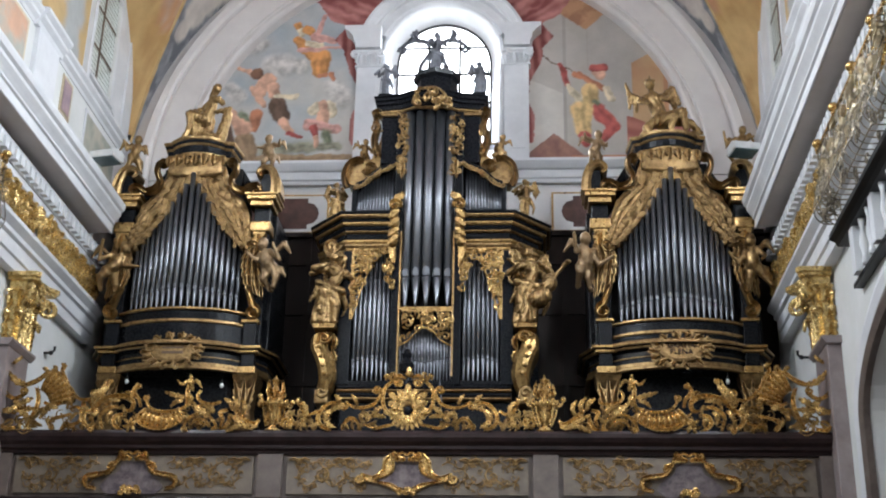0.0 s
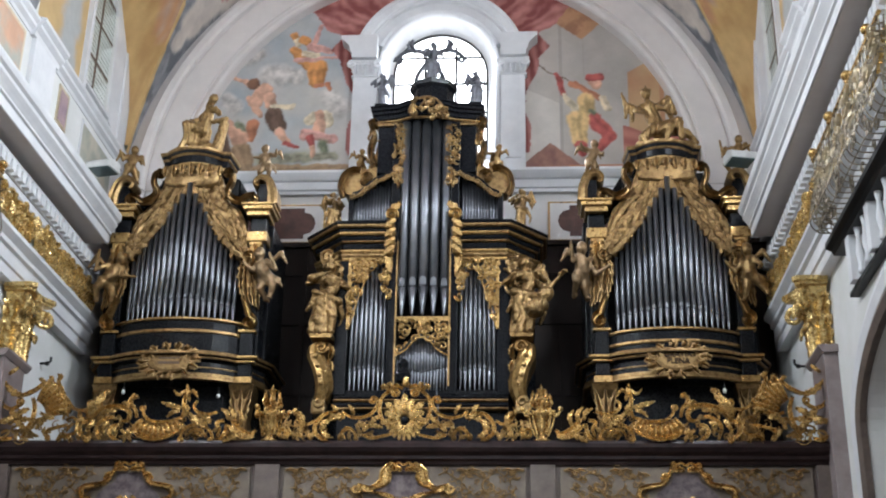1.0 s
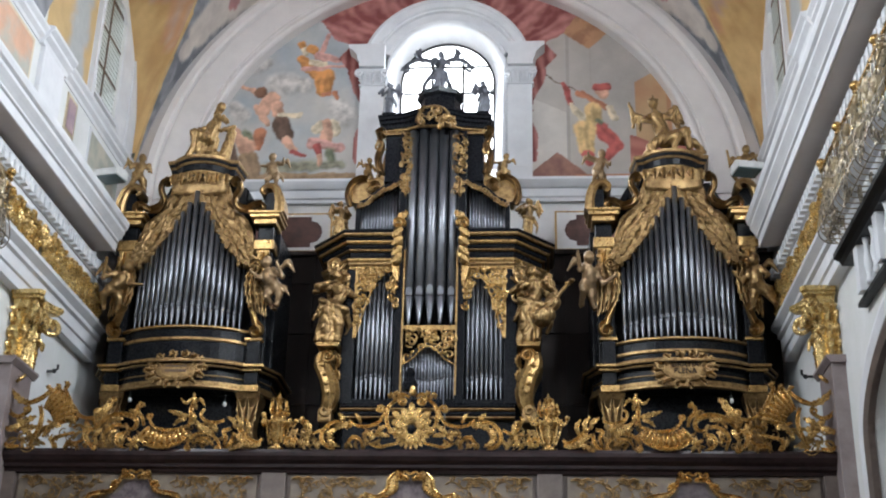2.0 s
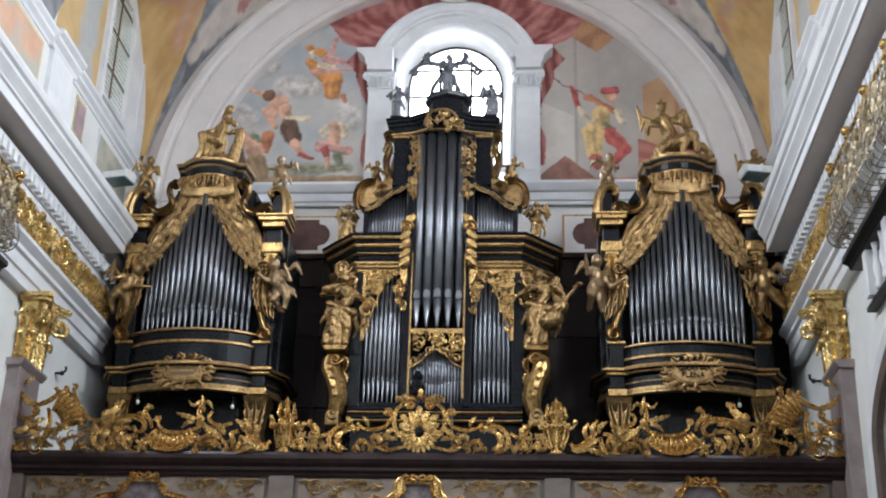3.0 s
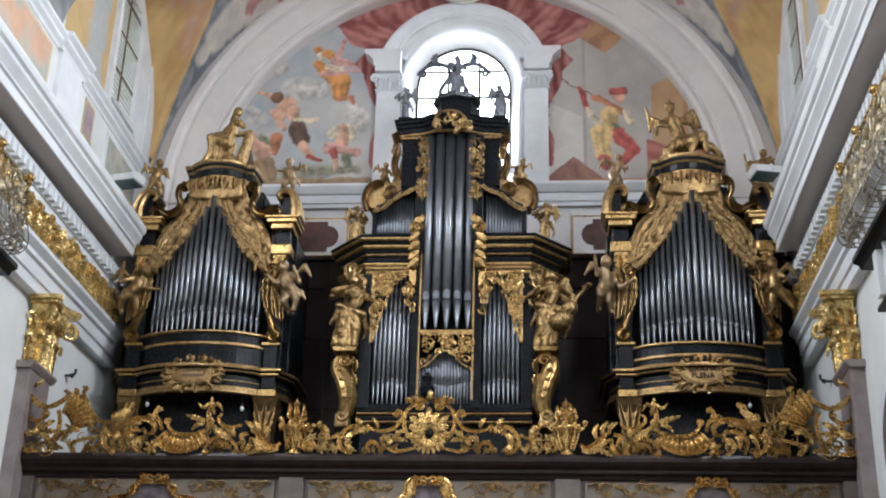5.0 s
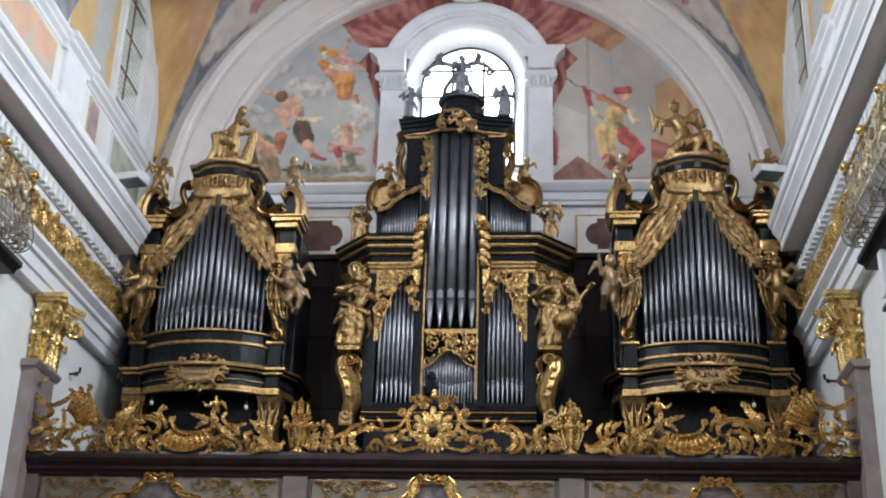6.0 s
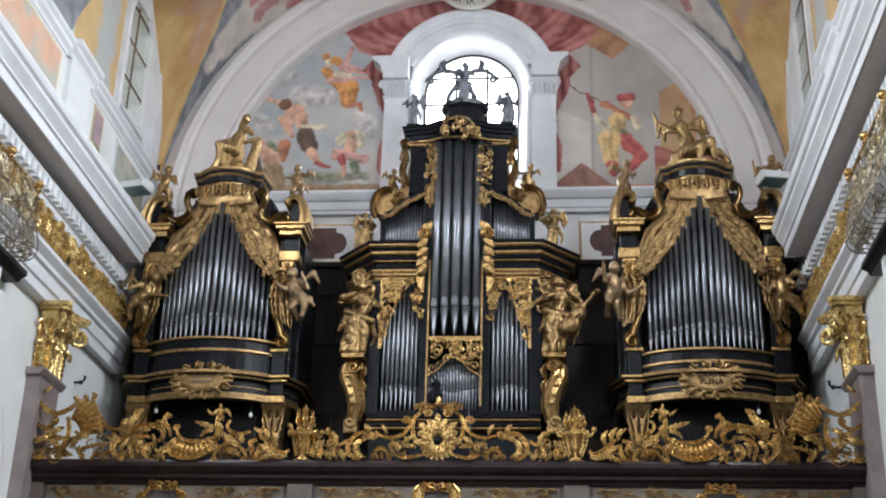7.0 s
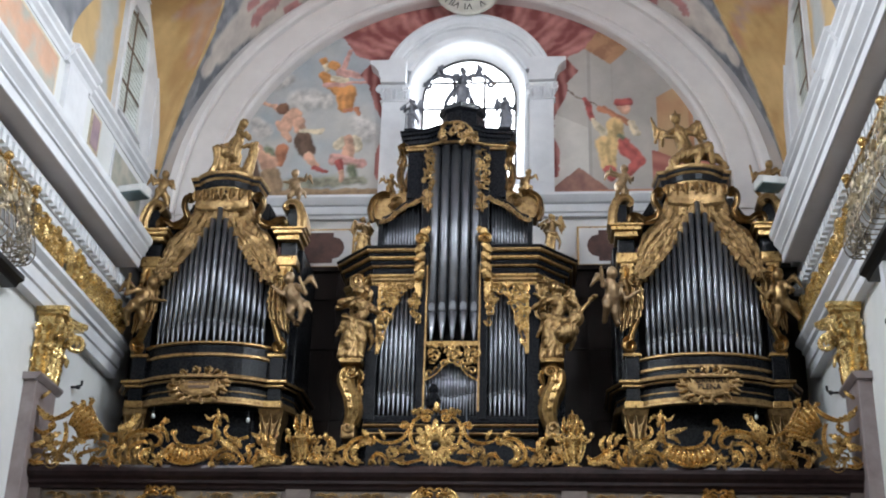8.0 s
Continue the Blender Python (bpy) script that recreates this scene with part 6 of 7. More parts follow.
statue(ROBED[1], pose(1.92, 2.5, 9.445, 0, 0, -6) @ Matrix.Diagonal((1.15, 1.1, 1.0, 1)), "gilded robed angel holding a cello on a console", GOLD_OLD, "angels")
statue(ROBED[2], pose(-1.86, 2.95, 11.755, 0, 0, 25) @ Matrix.Scale(0.56, 4), "small gilded robed angel on the organ cornice", GOLD_OLD, "angels")
statue(ROBED[3], pose(1.88, 2.95, 11.755, 0, 0, -25) @ Matrix.Scale(0.58, 4), "small gilded robed angel on the organ cornice", GOLD_OLD, "angels")
statue(PUTTI[4], pose(-1.33, 2.85, 12.98, -6, 0, 30) @ Matrix.Scale(0.56, 4), "small gilded putto on the organ shoulder")
statue(PUTTI[5], pose(1.36, 2.85, 12.98, -6, 0, -30) @ Matrix.Scale(0.6, 4), "small gilded putto on the organ shoulder")
# Tower figures: haze of the window behind is in their grey.
st3 = robed(12, False)
statue(st3, pose(0.06, 2.95, 15.02) @ Matrix.Diagonal((0.58, 0.6, 0.68, 1)), "statue before the window on the tower, greyed for haze", HAZE_GREY, "tower statues")
st4 = robed(14, True)
for s in (-1, 1):
    statue(st4, pose(s * 0.95, 2.9, 14.5, 0, 0, s * 35) @ Matrix.Scale(0.52, 4), "small angel before the window on the tower, greyed for haze", HAZE_GREY, "tower statues")

# ---- organ gallery front ----
gal = tagged(new("gallery"), "marble organ gallery front with gilded relief", "gallery", "", "structure")
part("slab", boxed(-6.84, 6.84, 0.35, 5.0, 5.5, 6.0), DARKWOOD, gal, "dark gallery floor")
part("soffit", boxed(-6.84, 6.84, 0.1, 5.0, 5.2, 5.5), PLASTER, gal)
part("front_wall", boxed(-6.84, 6.84, 0.08, 0.35, 5.3, 6.45), MARBLE_GREY, gal, "grey-brown marble front")
part("top_moulding", extruded([(0.4, 6.42), (0.02, 6.42), (0.0, 6.47), (-0.05, 6.5), (-0.05, 6.55), (-0.12, 6.6), (-0.16, 6.66), (-0.16, 6.72), (-0.14, 6.77), (0.4, 6.77)], "x", -6.84, 6.84), MARBLE_DARK, gal, "dark red marble coping")
part("bottom_moulding", extruded([(0.1, 5.3), (-0.06, 5.3), (-0.06, 5.55), (-0.02, 5.62), (0.02, 5.72), (0.1, 5.72)], "x", -6.84, 6.84), MARBLE_DARK, gal)
for x in (-6.62, -2.19, 2.19, 6.62):
    part("pier", boxed(x - 0.2, x + 0.2, -0.005, 0.1, 5.72, 6.42, 0.01), MARBLE_GREY, gal, "grey-brown marble pier")
for x0, x1 in ((-6.36, -2.46), (-1.92, 1.92), (2.46, 6.36)):
    part("panel", boxed(x0, x1, 0.03, 0.1, 5.78, 6.38, 0.01), MARBLE_PANEL, gal, "beige marble panel")
    xm = (x0 + x1) / 2
    rng = random.Random(int(x0 * 10))
    for q in (-1, 1):
        bm = bmesh.new()
        # two running tendrils with small leaves
        for z, amp, ph in ((6.25, 0.05, 0.0), (5.98, 0.07, 1.5)):
            pts = [(xm + q * (0.55 + 1.25 * i / 24), z + amp * math.sin(i * 0.8 + ph)) for i in range(25)]
            rod(bm, pts, 0.012, 0.008, 0.02, 0, 5)
            for i in range(2, 24, 2):
                px, pz = pts[i]
                a = rng.uniform(0, 360)
                rod(bm, spiral(px, pz + rng.choice((-0.06, 0.06)), rng.uniform(0.04, 0.08), a, rng.choice((-1.1, 1.1)), 10), 0.010, 0.006, 0.018, 0, 5)
                leaf(bm, curve([(px, pz), (px + 0.05 * math.cos(a), pz + 0.05 * math.sin(a)), (px + 0.09 * math.cos(a + 0.5), pz + 0.09 * math.sin(a + 0.5))], 3), 0.018, 0.015, 0.015, 2)
        foliage(bm, lambda x, z: True, min(xm + q * 0.6, xm + q * 1.8), max(xm + q * 0.6, xm + q * 1.8), 5.84, 6.33, 32, 0.05, rng, 0.015, 0.008)
        rod(bm, spiral(xm + q * 1.35, 6.08, 0.13, 90, 1.2 * q, 18), 0.018, 0.010, 0.015, 0, 6)
        for dx in (1.0, 1.72):
            rosette(bm, xm + q * dx, 6.3, 0.06, 0.01)
            leaf(bm, curve([(xm + q * dx, 6.3), (xm + q * (dx + 0.08), 6.34), (xm + q * (dx + 0.18), 6.32)], 4), 0.03, 0.01, 0.03, 3)
            leaf(bm, curve([(xm + q * dx, 6.3), (xm + q * (dx - 0.08), 6.34), (xm + q * (dx - 0.18), 6.32)], 4), 0.03, 0.01, 0.03, 3)
        part("gilt_tendril", bm, GOLD_OLD, gal, "gilded raised tendrils")
    bm = bmesh.new()
    half = [(-0.21, 6.36), (-0.19, 6.19), (-0.28, 6.08), (-0.48, 6.0), (-0.24, 5.96), (-0.11, 5.89)] if abs(xm) < 1 else [(-0.19, 6.29), (-0.23, 6.14), (-0.37, 6.04), (-0.51, 5.89), (-0.39, 5.77)]
    field = curve(half, 5)
    extrude(bm, [(xm + x, z) for x, z in field] + [(xm - x, z) for x, z in field[::-1]], "y", 0.012, 0.04)
    part("medallion", bm, MEDALLION, gal, "dim painted medallion")
    for q in (-1, 1):
        bm = bmesh.new()
        if abs(xm) < 1:
            rim = curve([(-0.26, 6.44), (-0.38, 6.33), (-0.41, 6.17), (-0.56, 6.06), (-0.73, 6.12), (-0.69, 5.99), (-0.42, 5.94), (-0.15, 5.82)], 5)
            inner = curve(half, 5)
            k = len(rim)
            rings = []
            for i, (x, z) in enumerate(rim):
                u = i / (k - 1) * (len(inner) - 1)
                a = min(int(u), len(inner) - 2)
                ix, iz = inner[a][0] + (inner[a + 1][0] - inner[a][0]) * (u - a), inner[a][1] + (inner[a + 1][1] - inner[a][1]) * (u - a)
                rings.append([(xm - q * (x + (ix - x) * f), y, z + (iz - z) * f) for f, y in ((0, 0.03), (0.06, -0.05), (0.2, -0.06), (0.32, -0.015), (0.72, -0.01), (0.84, -0.045), (1.0, -0.03), (1.02, 0.03))])
            loft(bm, rings)
            rod(bm, spiral(xm + q * 0.74, 6.02, 0.07, 200 if q > 0 else -20, 1.3 * q, 14), 0.03, 0.02, -0.03)
        else:
            arm = [(xm - q * x, z) for x, z in curve([(-0.2, 6.43), (-0.26, 6.26), (-0.37, 6.11), (-0.55, 6.07)], 6)]
            rod(bm, arm, 0.03, 0.045, -0.02, 0.02, 8, 1.2)
            hook = [(xm - q * x, z) for x, z in curve([(-0.55, 6.07), (-0.72, 6.02), (-0.71, 5.88), (-0.56, 5.84)], 6)]
            rod(bm, hook, 0.045, 0.03, -0.03, 0.02, 8, 1.2)
            leaf(bm, [arm[6], (arm[6][0] + q * 0.08, arm[6][1] - 0.03), (arm[6][0] + q * 0.14, arm[6][1] - 0.09)], 0.05, -0.03, 0.05, 3)
        bmesh.ops.recalc_face_normals(bm, faces=bm.faces)
        part("medallion_frame", bm, GOLD_BRIGHT, gal, "gilded scrolled medallion frame")
        bm = bmesh.new()
        rod(bm, curve([(xm, 6.39), (xm + q * 0.08, 6.43), (xm + q * 0.17, 6.38)]) + spiral(xm + q * 0.19, 6.40, 0.05, 180, 1.2 * q, 12)[1:], 0.02, 0.022, -0.06, 0, 8, 1.2)
        leaf(bm, curve([(xm + q * 0.02, 6.32), (xm + q * 0.12, 6.34), (xm + q * 0.24, 6.30)]), 0.05, -0.03, 0.05, 4)
        part("medallion_crest", bm, GOLD_BRIGHT, gal, "gilded scrolled crest")
    bm = bmesh.new()
    foliage(bm, lambda x, z: True, xm - 0.15, xm + 0.15, 5.74, 5.88, 9, 0.055, rng, -0.02, 0.02)
    for dx in (-0.1, 0, 0.1):
        rosette(bm, xm + dx, 5.82, 0.06, -0.03)
    part("flower_bunch", bm, GOLD_BRIGHT, gal, "gilded bunch of flowers")

# ---- gilded balustrade on the coping ----
bal = thing("balustrade", pose(0, -0.06, 6.77), "gilded openwork rococo balustrade of scrolls and shells", "balustrade")
SLIM[0] = 1.0


def orn(name, items, label=""):
    """Ornament of the half of higher x, with its mirrored twin. s: grooved scroll, l: leaf, v: volute, f: shell; then points as x, z and half widths."""
    bm = bmesh.new()
    for i, it in enumerate(items):
        kind, pts = it[0], it[1]
        y = -0.03 * (i % 3)
        if kind == "s":
            mid = max(it[2], it[3]) * 1.3
            rod(bm, curve(pts, 6), it[2], it[3], y, 0.04, 8, 1.5, mid)
        elif kind == "l":
            leaf(bm, curve(pts, 6), it[2], y - 0.03, 0.08, 4)
        elif kind == "v":
            rod(bm, spiral(pts[0][0], pts[0][1], it[2] * 1.1, 40 * i, 1.5 if i % 2 else -1.5, 20), it[2] * 0.42, it[2] * 0.34, y - 0.02, 0, 8, 1.5)
        else:
            fan(bm, pts[0][0], pts[0][1], it[2], it[3], it[4], it[5], 0.0, 0.10, it[6])
    bmesh.ops.recalc_face_normals(bm, faces=bm.faces)
    bm.verts.index_update()
    bm.faces.index_update()
    for me in islands(bm):
        me.materials.append(GOLD_BRIGHT)
        part(name, me, GOLD_BRIGHT, bal, label)
        part(name, mirror_mesh(me), GOLD_BRIGHT, bal, label)


def center_piece():
    bm = bmesh.new()
    for i in range(9):
        a = radians(-12 + 25.5 * i)
        L = 0.40 if i % 2 == 0 else 0.33
        leaf(bm, curve([(0.06 * math.cos(a), 0.36 + 0.06 * math.sin(a)), (0.2 * math.cos(a + 0.08), 0.38 + 0.2 * math.sin(a + 0.08)), (L * math.cos(a), 0.38 + L * math.sin(a))], 5), 0.085, -0.03 - 0.02 * (i % 2), 0.07, 3)
    for i in range(9):
        a = radians(-160 + 17.5 * i)
        leaf(bm, [(0.05 * math.cos(a), 0.34 + 0.05 * math.sin(a)), (0.15 * math.cos(a), 0.32 + 0.15 * math.sin(a)), (0.24 * math.cos(a), 0.30 + 0.22 * math.sin(a)), (0.30 * math.cos(a), 0.30 + 0.30 * math.sin(a))], 0.05, -0.04, 0.05, 2)
    bm.verts.index_update()
    bm.faces.index_update()
    for me in islands(bm):
        part("sunburst_leaf", me, GOLD_BRIGHT, bal, "gilded pointed sunburst leaf")
    bm = bmesh.new()
    blob(bm, (0, -0.06, 0.33), (0.065, 0.06, 0.08))
    part("boss", bm, BLACK, bal, "dark middle boss", True)
    bm = bmesh.new()
    lathe(bm, [(0.03, 0.9), (0.07, 0.95), (0.04, 1.0), (0.05, 1.04), (0.0, 1.08)], 10, (0, -0.02, 0))
    part("finial", bm, GOLD_BRIGHT, bal, "small gilded finial", True)


center_piece()


orn("ring", [("s", [(0.03, 0.22), (0.2, 0.23), (0.35, 0.33), (0.41, 0.53), (0.37, 0.72), (0.25, 0.84)], 0.027, 0.027), ("s", [(0.25, 0.84), (0.16, 0.9), (0.05, 0.87)], 0.027, 0.023), ("v", [(0.15, 0.79)], 0.067),
    ("l", [(0.26, 0.83), (0.36, 0.91), (0.37, 0.84)], 0.040), ("l", [(0.18, 0.84), (0.26, 0.93), (0.29, 0.87)], 0.037)], "")
orn("side_scroll", [("v", [(0.52, 0.69)], 0.057), ("s", [(0.49, 0.72), (0.43, 0.64), (0.53, 0.44), (0.72, 0.37), (0.9, 0.4), (1.01, 0.5)], 0.023, 0.020), ("l", [(0.81, 0.42), (0.85, 0.51), (0.91, 0.58)], 0.037),
    ("l", [(0.57, 0.23), (0.67, 0.26), (0.79, 0.25)], 0.043), ("l", [(0.57, 0.23), (0.64, 0.17), (0.68, 0.15)], 0.043), ("l", [(0.57, 0.23), (0.46, 0.34), (0.4, 0.38)], 0.043),
    ("l", [(0.57, 0.23), (0.51, 0.32), (0.53, 0.4)], 0.037), ("l", [(0.57, 0.23), (0.44, 0.23), (0.34, 0.21)], 0.043), ("s", [(0.68, 0.1), (0.52, 0.03), (0.35, 0.06), (0.19, 0.11)], 0.020, 0.020)], "")
orn("c_scroll", [("s", [(1.05, 0.02), (0.99, 0.15), (0.9, 0.2), (0.81, 0.15), (0.77, 0.05)], 0.027, 0.020), ("l", [(1.04, 0.04), (0.98, 0.07), (0.93, 0.02)], 0.037), ("s", [(1.09, 0.46), (1.28, 0.42), (1.41, 0.27), (1.42, 0.12), (1.32, 0.03), (1.22, 0.02)], 0.030, 0.027),
    ("l", [(1.0, 0.4), (1.15, 0.39), (1.27, 0.29)], 0.067), ("l", [(1.24, 0.34), (1.31, 0.23), (1.3, 0.1)], 0.067), ("l", [(1.31, 0.15), (1.24, 0.07), (1.17, 0.07)], 0.047),
    ("l", [(1.09, 0.44), (1.12, 0.53), (1.19, 0.59)], 0.043), ("v", [(1.01, 0.4)], 0.053)], "gilded C-scroll with leaves")
orn("small_scroll", [("s", [(1.45, 0.34), (1.57, 0.27), (1.68, 0.31), (1.74, 0.42), (1.76, 0.5)], 0.023, 0.020), ("l", [(1.74, 0.47), (1.65, 0.39), (1.63, 0.26), (1.72, 0.08)], 0.047), ("l", [(1.78, 0.02), (1.69, 0.08), (1.59, 0.05)], 0.040),
    ("v", [(1.95, 0.14)], 0.087), ("l", [(1.99, 0.04), (1.92, 0.07), (1.85, 0.02)], 0.037), ("l", [(1.75, 0.4), (1.77, 0.48), (1.73, 0.52)], 0.033)], "")
orn("leaf_wing", [("s", [(2.4, 0.19), (2.47, 0.11), (2.62, 0.16), (2.75, 0.29), (2.8, 0.39)], 0.023, 0.037), ("l", [(2.66, 0.24), (2.62, 0.37), (2.69, 0.5)], 0.043), ("l", [(2.75, 0.3), (2.75, 0.42), (2.84, 0.54)], 0.047),
    ("l", [(2.84, 0.34), (2.88, 0.46), (2.99, 0.53)], 0.047), ("l", [(2.41, 0.07), (2.59, 0.05), (2.78, 0.2), (2.9, 0.26)], 0.050), ("l", [(2.62, 0.09), (2.77, 0.03), (2.91, -0.04)], 0.043),
    ("s", [(2.88, 0.26), (2.89, 0.13), (2.96, 0.03), (3.05, 0.03)], 0.030, 0.023), ("s", [(2.92, 0.34), (3.03, 0.29), (2.98, 0.18), (3.02, 0.07)], 0.027, 0.020)], "")
orn("ring_arch", [("s", [(3.07, -0.02), (3.12, 0.13), (3.23, 0.24), (3.36, 0.27), (3.51, 0.23), (3.6, 0.13), (3.64, 0.01)], 0.023, 0.023), ("s", [(3.19, 0.06), (3.26, 0.15), (3.35, 0.18), (3.45, 0.15), (3.51, 0.07)], 0.020, 0.020), ("s", [(3.26, 0.07), (3.35, 0.12), (3.43, 0.07)], 0.020, 0.020),
    ("s", [(3.35, 0.09), (3.38, 0.05), (3.34, 0.01)], 0.017, 0.013), ("v", [(3.11, 0.0)], 0.047), ("v", [(3.59, 0.02)], 0.047)], "concentric gilded arches")
orn("leaf_crest", [("l", [(3.2, 0.23), (3.34, 0.32), (3.53, 0.47)], 0.073), ("l", [(3.14, 0.28), (3.21, 0.38), (3.37, 0.43)], 0.057), ("s", [(3.03, 0.47), (3.18, 0.42), (3.35, 0.46), (3.42, 0.56), (3.38, 0.66)], 0.023, 0.020),
    ("l", [(3.52, 0.66), (3.55, 0.8), (3.58, 0.94)], 0.040), ("l", [(3.54, 0.78), (3.45, 0.81), (3.37, 0.7)], 0.033), ("l", [(3.59, 0.83), (3.68, 0.74), (3.78, 0.83)], 0.027),
    ("s", [(3.58, 0.83), (3.6, 0.67), (3.59, 0.49), (3.64, 0.35)], 0.030, 0.023), ("l", [(3.63, 0.53), (3.79, 0.57), (3.97, 0.63)], 0.047), ("l", [(3.65, 0.48), (3.76, 0.45), (3.85, 0.37)], 0.040),
    ("l", [(3.58, 0.59), (3.53, 0.51), (3.57, 0.39)], 0.047)], "")
orn("shell", [("f", [(4.01, 0.71)], 0.68, 228, 312, 10, 0.62), ("s", [(3.63, 0.39), (3.75, 0.33), (3.95, 0.3), (4.13, 0.33), (4.24, 0.43), (4.28, 0.57)], 0.023, 0.020), ("s", [(3.62, 0.26), (3.66, 0.15), (3.8, 0.06), (3.98, 0.01), (4.19, 0.03), (4.33, 0.1), (4.38, 0.21)], 0.023, 0.023),
    ("v", [(4.29, 0.55)], 0.047), ("v", [(3.65, 0.26)], 0.040)], "ribbed gilded shell")
orn("s_scroll", [("s", [(4.39, 0.75), (4.48, 0.71), (4.48, 0.61), (4.4, 0.52), (4.37, 0.4)], 0.030, 0.023), ("l", [(4.49, 0.56), (4.55, 0.62), (4.62, 0.62)], 0.033), ("v", [(4.42, 0.73)], 0.040),
    ("s", [(4.63, 0.36), (4.57, 0.33), (4.5, 0.35), (4.48, 0.45), (4.55, 0.53), (4.7, 0.57), (4.88, 0.55), (5.03, 0.47), (5.17, 0.32)], 0.017, 0.037), ("l", [(4.7, 0.49), (4.88, 0.47), (4.97, 0.35)], 0.043), ("s", [(4.72, 0.39), (4.87, 0.34), (4.98, 0.21), (4.93, 0.01)], 0.027, 0.023),
    ("l", [(4.8, 0.32), (4.89, 0.23), (4.86, 0.1)], 0.037), ("s", [(5.17, 0.32), (5.27, 0.26), (5.25, 0.11), (5.12, 0.01)], 0.037, 0.023), ("l", [(5.03, 0.33), (5.1, 0.21), (5.16, 0.13)], 0.047)], "")
orn("flower", [("l", [(4.48, 0.07), (4.42, 0.13), (4.38, 0.17)], 0.033), ("l", [(4.48, 0.07), (4.47, 0.16), (4.49, 0.2)], 0.033), ("l", [(4.48, 0.07), (4.54, 0.14), (4.59, 0.17)], 0.033),
    ("l", [(4.48, 0.07), (4.55, 0.06), (4.62, 0.07)], 0.033), ("l", [(4.48, 0.07), (4.51, 0.01), (4.53, -0.04)], 0.033), ("l", [(4.48, 0.07), (4.42, 0.02), (4.4, -0.03)], 0.033),
    ("s", [(4.65, 0.27), (4.75, 0.23), (4.77, 0.11), (4.67, 0.02), (4.58, -0.01)], 0.030, 0.020), ("l", [(4.71, 0.22), (4.66, 0.14), (4.67, 0.06)], 0.037), ("s", [(5.08, 0.06), (5.11, -0.02), (5.18, 0.04)], 0.027, 0.020)], "")
orn("palm_leaf", [("l", [(5.17, 0.35), (5.05, 0.55), (4.95, 0.71), (4.89, 0.84)], 0.050), ("l", [(5.19, 0.39), (5.08, 0.58), (5.01, 0.69), (4.97, 0.83)], 0.043), ("l", [(5.21, 0.44), (5.12, 0.59), (5.05, 0.68)], 0.037),
    ("v", [(4.92, 0.83)], 0.043), ("v", [(5.15, 0.61)], 0.053), ("s", [(5.12, 0.58), (5.18, 0.51), (5.31, 0.49), (5.43, 0.55), (5.53, 0.68)], 0.023, 0.023)], "")
orn("branch_scroll", [("s", [(5.55, 0.36), (5.42, 0.39), (5.33, 0.3), (5.35, 0.14), (5.48, 0.1), (5.58, 0.15)], 0.020, 0.023), ("s", [(5.49, 0.27), (5.64, 0.22), (5.78, 0.17), (5.82, 0.09), (5.76, 0.02)], 0.023, 0.023), ("s", [(5.39, -0.03), (5.43, 0.05), (5.56, 0.05), (5.62, -0.02)], 0.027, 0.027),
    ("l", [(5.5, 0.41), (5.55, 0.46), (5.58, 0.35)], 0.037), ("l", [(5.3, 0.46), (5.26, 0.33), (5.31, 0.21)], 0.043), ("v", [(5.78, 0.05)], 0.043)], "")
orn("great_shell", [("f", [(6.21, 0.37)], 0.75, 112, 172, 7, 0.45), ("s", [(5.44, 0.54), (5.57, 0.68), (5.65, 0.84), (5.73, 0.99), (5.72, 1.09)], 0.027, 0.027), ("s", [(5.94, 1.0), (6.08, 0.84), (6.28, 0.75), (6.47, 0.79)], 0.030, 0.023),
    ("s", [(5.62, 0.57), (5.69, 0.46), (5.86, 0.42), (5.99, 0.48)], 0.027, 0.023), ("s", [(6.13, 0.72), (6.07, 0.55), (6.07, 0.36), (6.16, 0.14), (6.22, 0.04)], 0.030, 0.027), ("l", [(5.71, 0.36), (5.86, 0.36), (5.99, 0.17)], 0.060),
    ("l", [(5.73, 1.01), (5.7, 1.08), (5.77, 1.12)], 0.043), ("l", [(5.82, 0.98), (5.84, 1.04), (5.89, 1.07)], 0.040), ("l", [(5.95, 0.96), (6.0, 1.01), (6.05, 1.02)], 0.040)], "large ribbed gilded shell")
orn("end_scroll", [("s", [(6.74, 1.12), (6.73, 0.84), (6.63, 0.62), (6.47, 0.53), (6.33, 0.61), (6.3, 0.68)], 0.023, 0.027), ("l", [(6.28, 0.74), (6.47, 0.81), (6.65, 1.0)], 0.060), ("l", [(6.39, 0.37), (6.25, 0.46), (6.14, 0.52)], 0.063),
    ("l", [(6.39, 0.37), (6.25, 0.35), (6.11, 0.36)], 0.060), ("l", [(6.39, 0.37), (6.26, 0.26), (6.17, 0.2)], 0.060), ("l", [(6.39, 0.37), (6.53, 0.3), (6.66, 0.33)], 0.060),
    ("l", [(6.39, 0.37), (6.43, 0.46), (6.5, 0.54)], 0.053), ("s", [(6.12, 0.02), (6.23, -0.04), (6.37, 0.03)], 0.033, 0.023), ("s", [(6.38, 0.03), (6.53, 0.01), (6.61, 0.1)], 0.030, 0.020),
    ("l", [(6.6, 1.12), (6.51, 1.18), (6.45, 1.25)], 0.040), ("l", [(6.67, 1.16), (6.71, 1.24), (6.74, 1.3)], 0.040), ("v", [(6.33, 0.65)], 0.053)], "")


bm = bmesh.new()
foliage(bm, lambda x, z: z < 0.30 + 0.12 * math.sin(x * 4.1) + (0.15 if x > 4.4 else 0) and not 1.95 < x < 2.4, 0.42, 6.6, 0.05, 0.62, 130, 0.10, random.Random(31), 0.05, 0.011)
me = finish(bm, True)
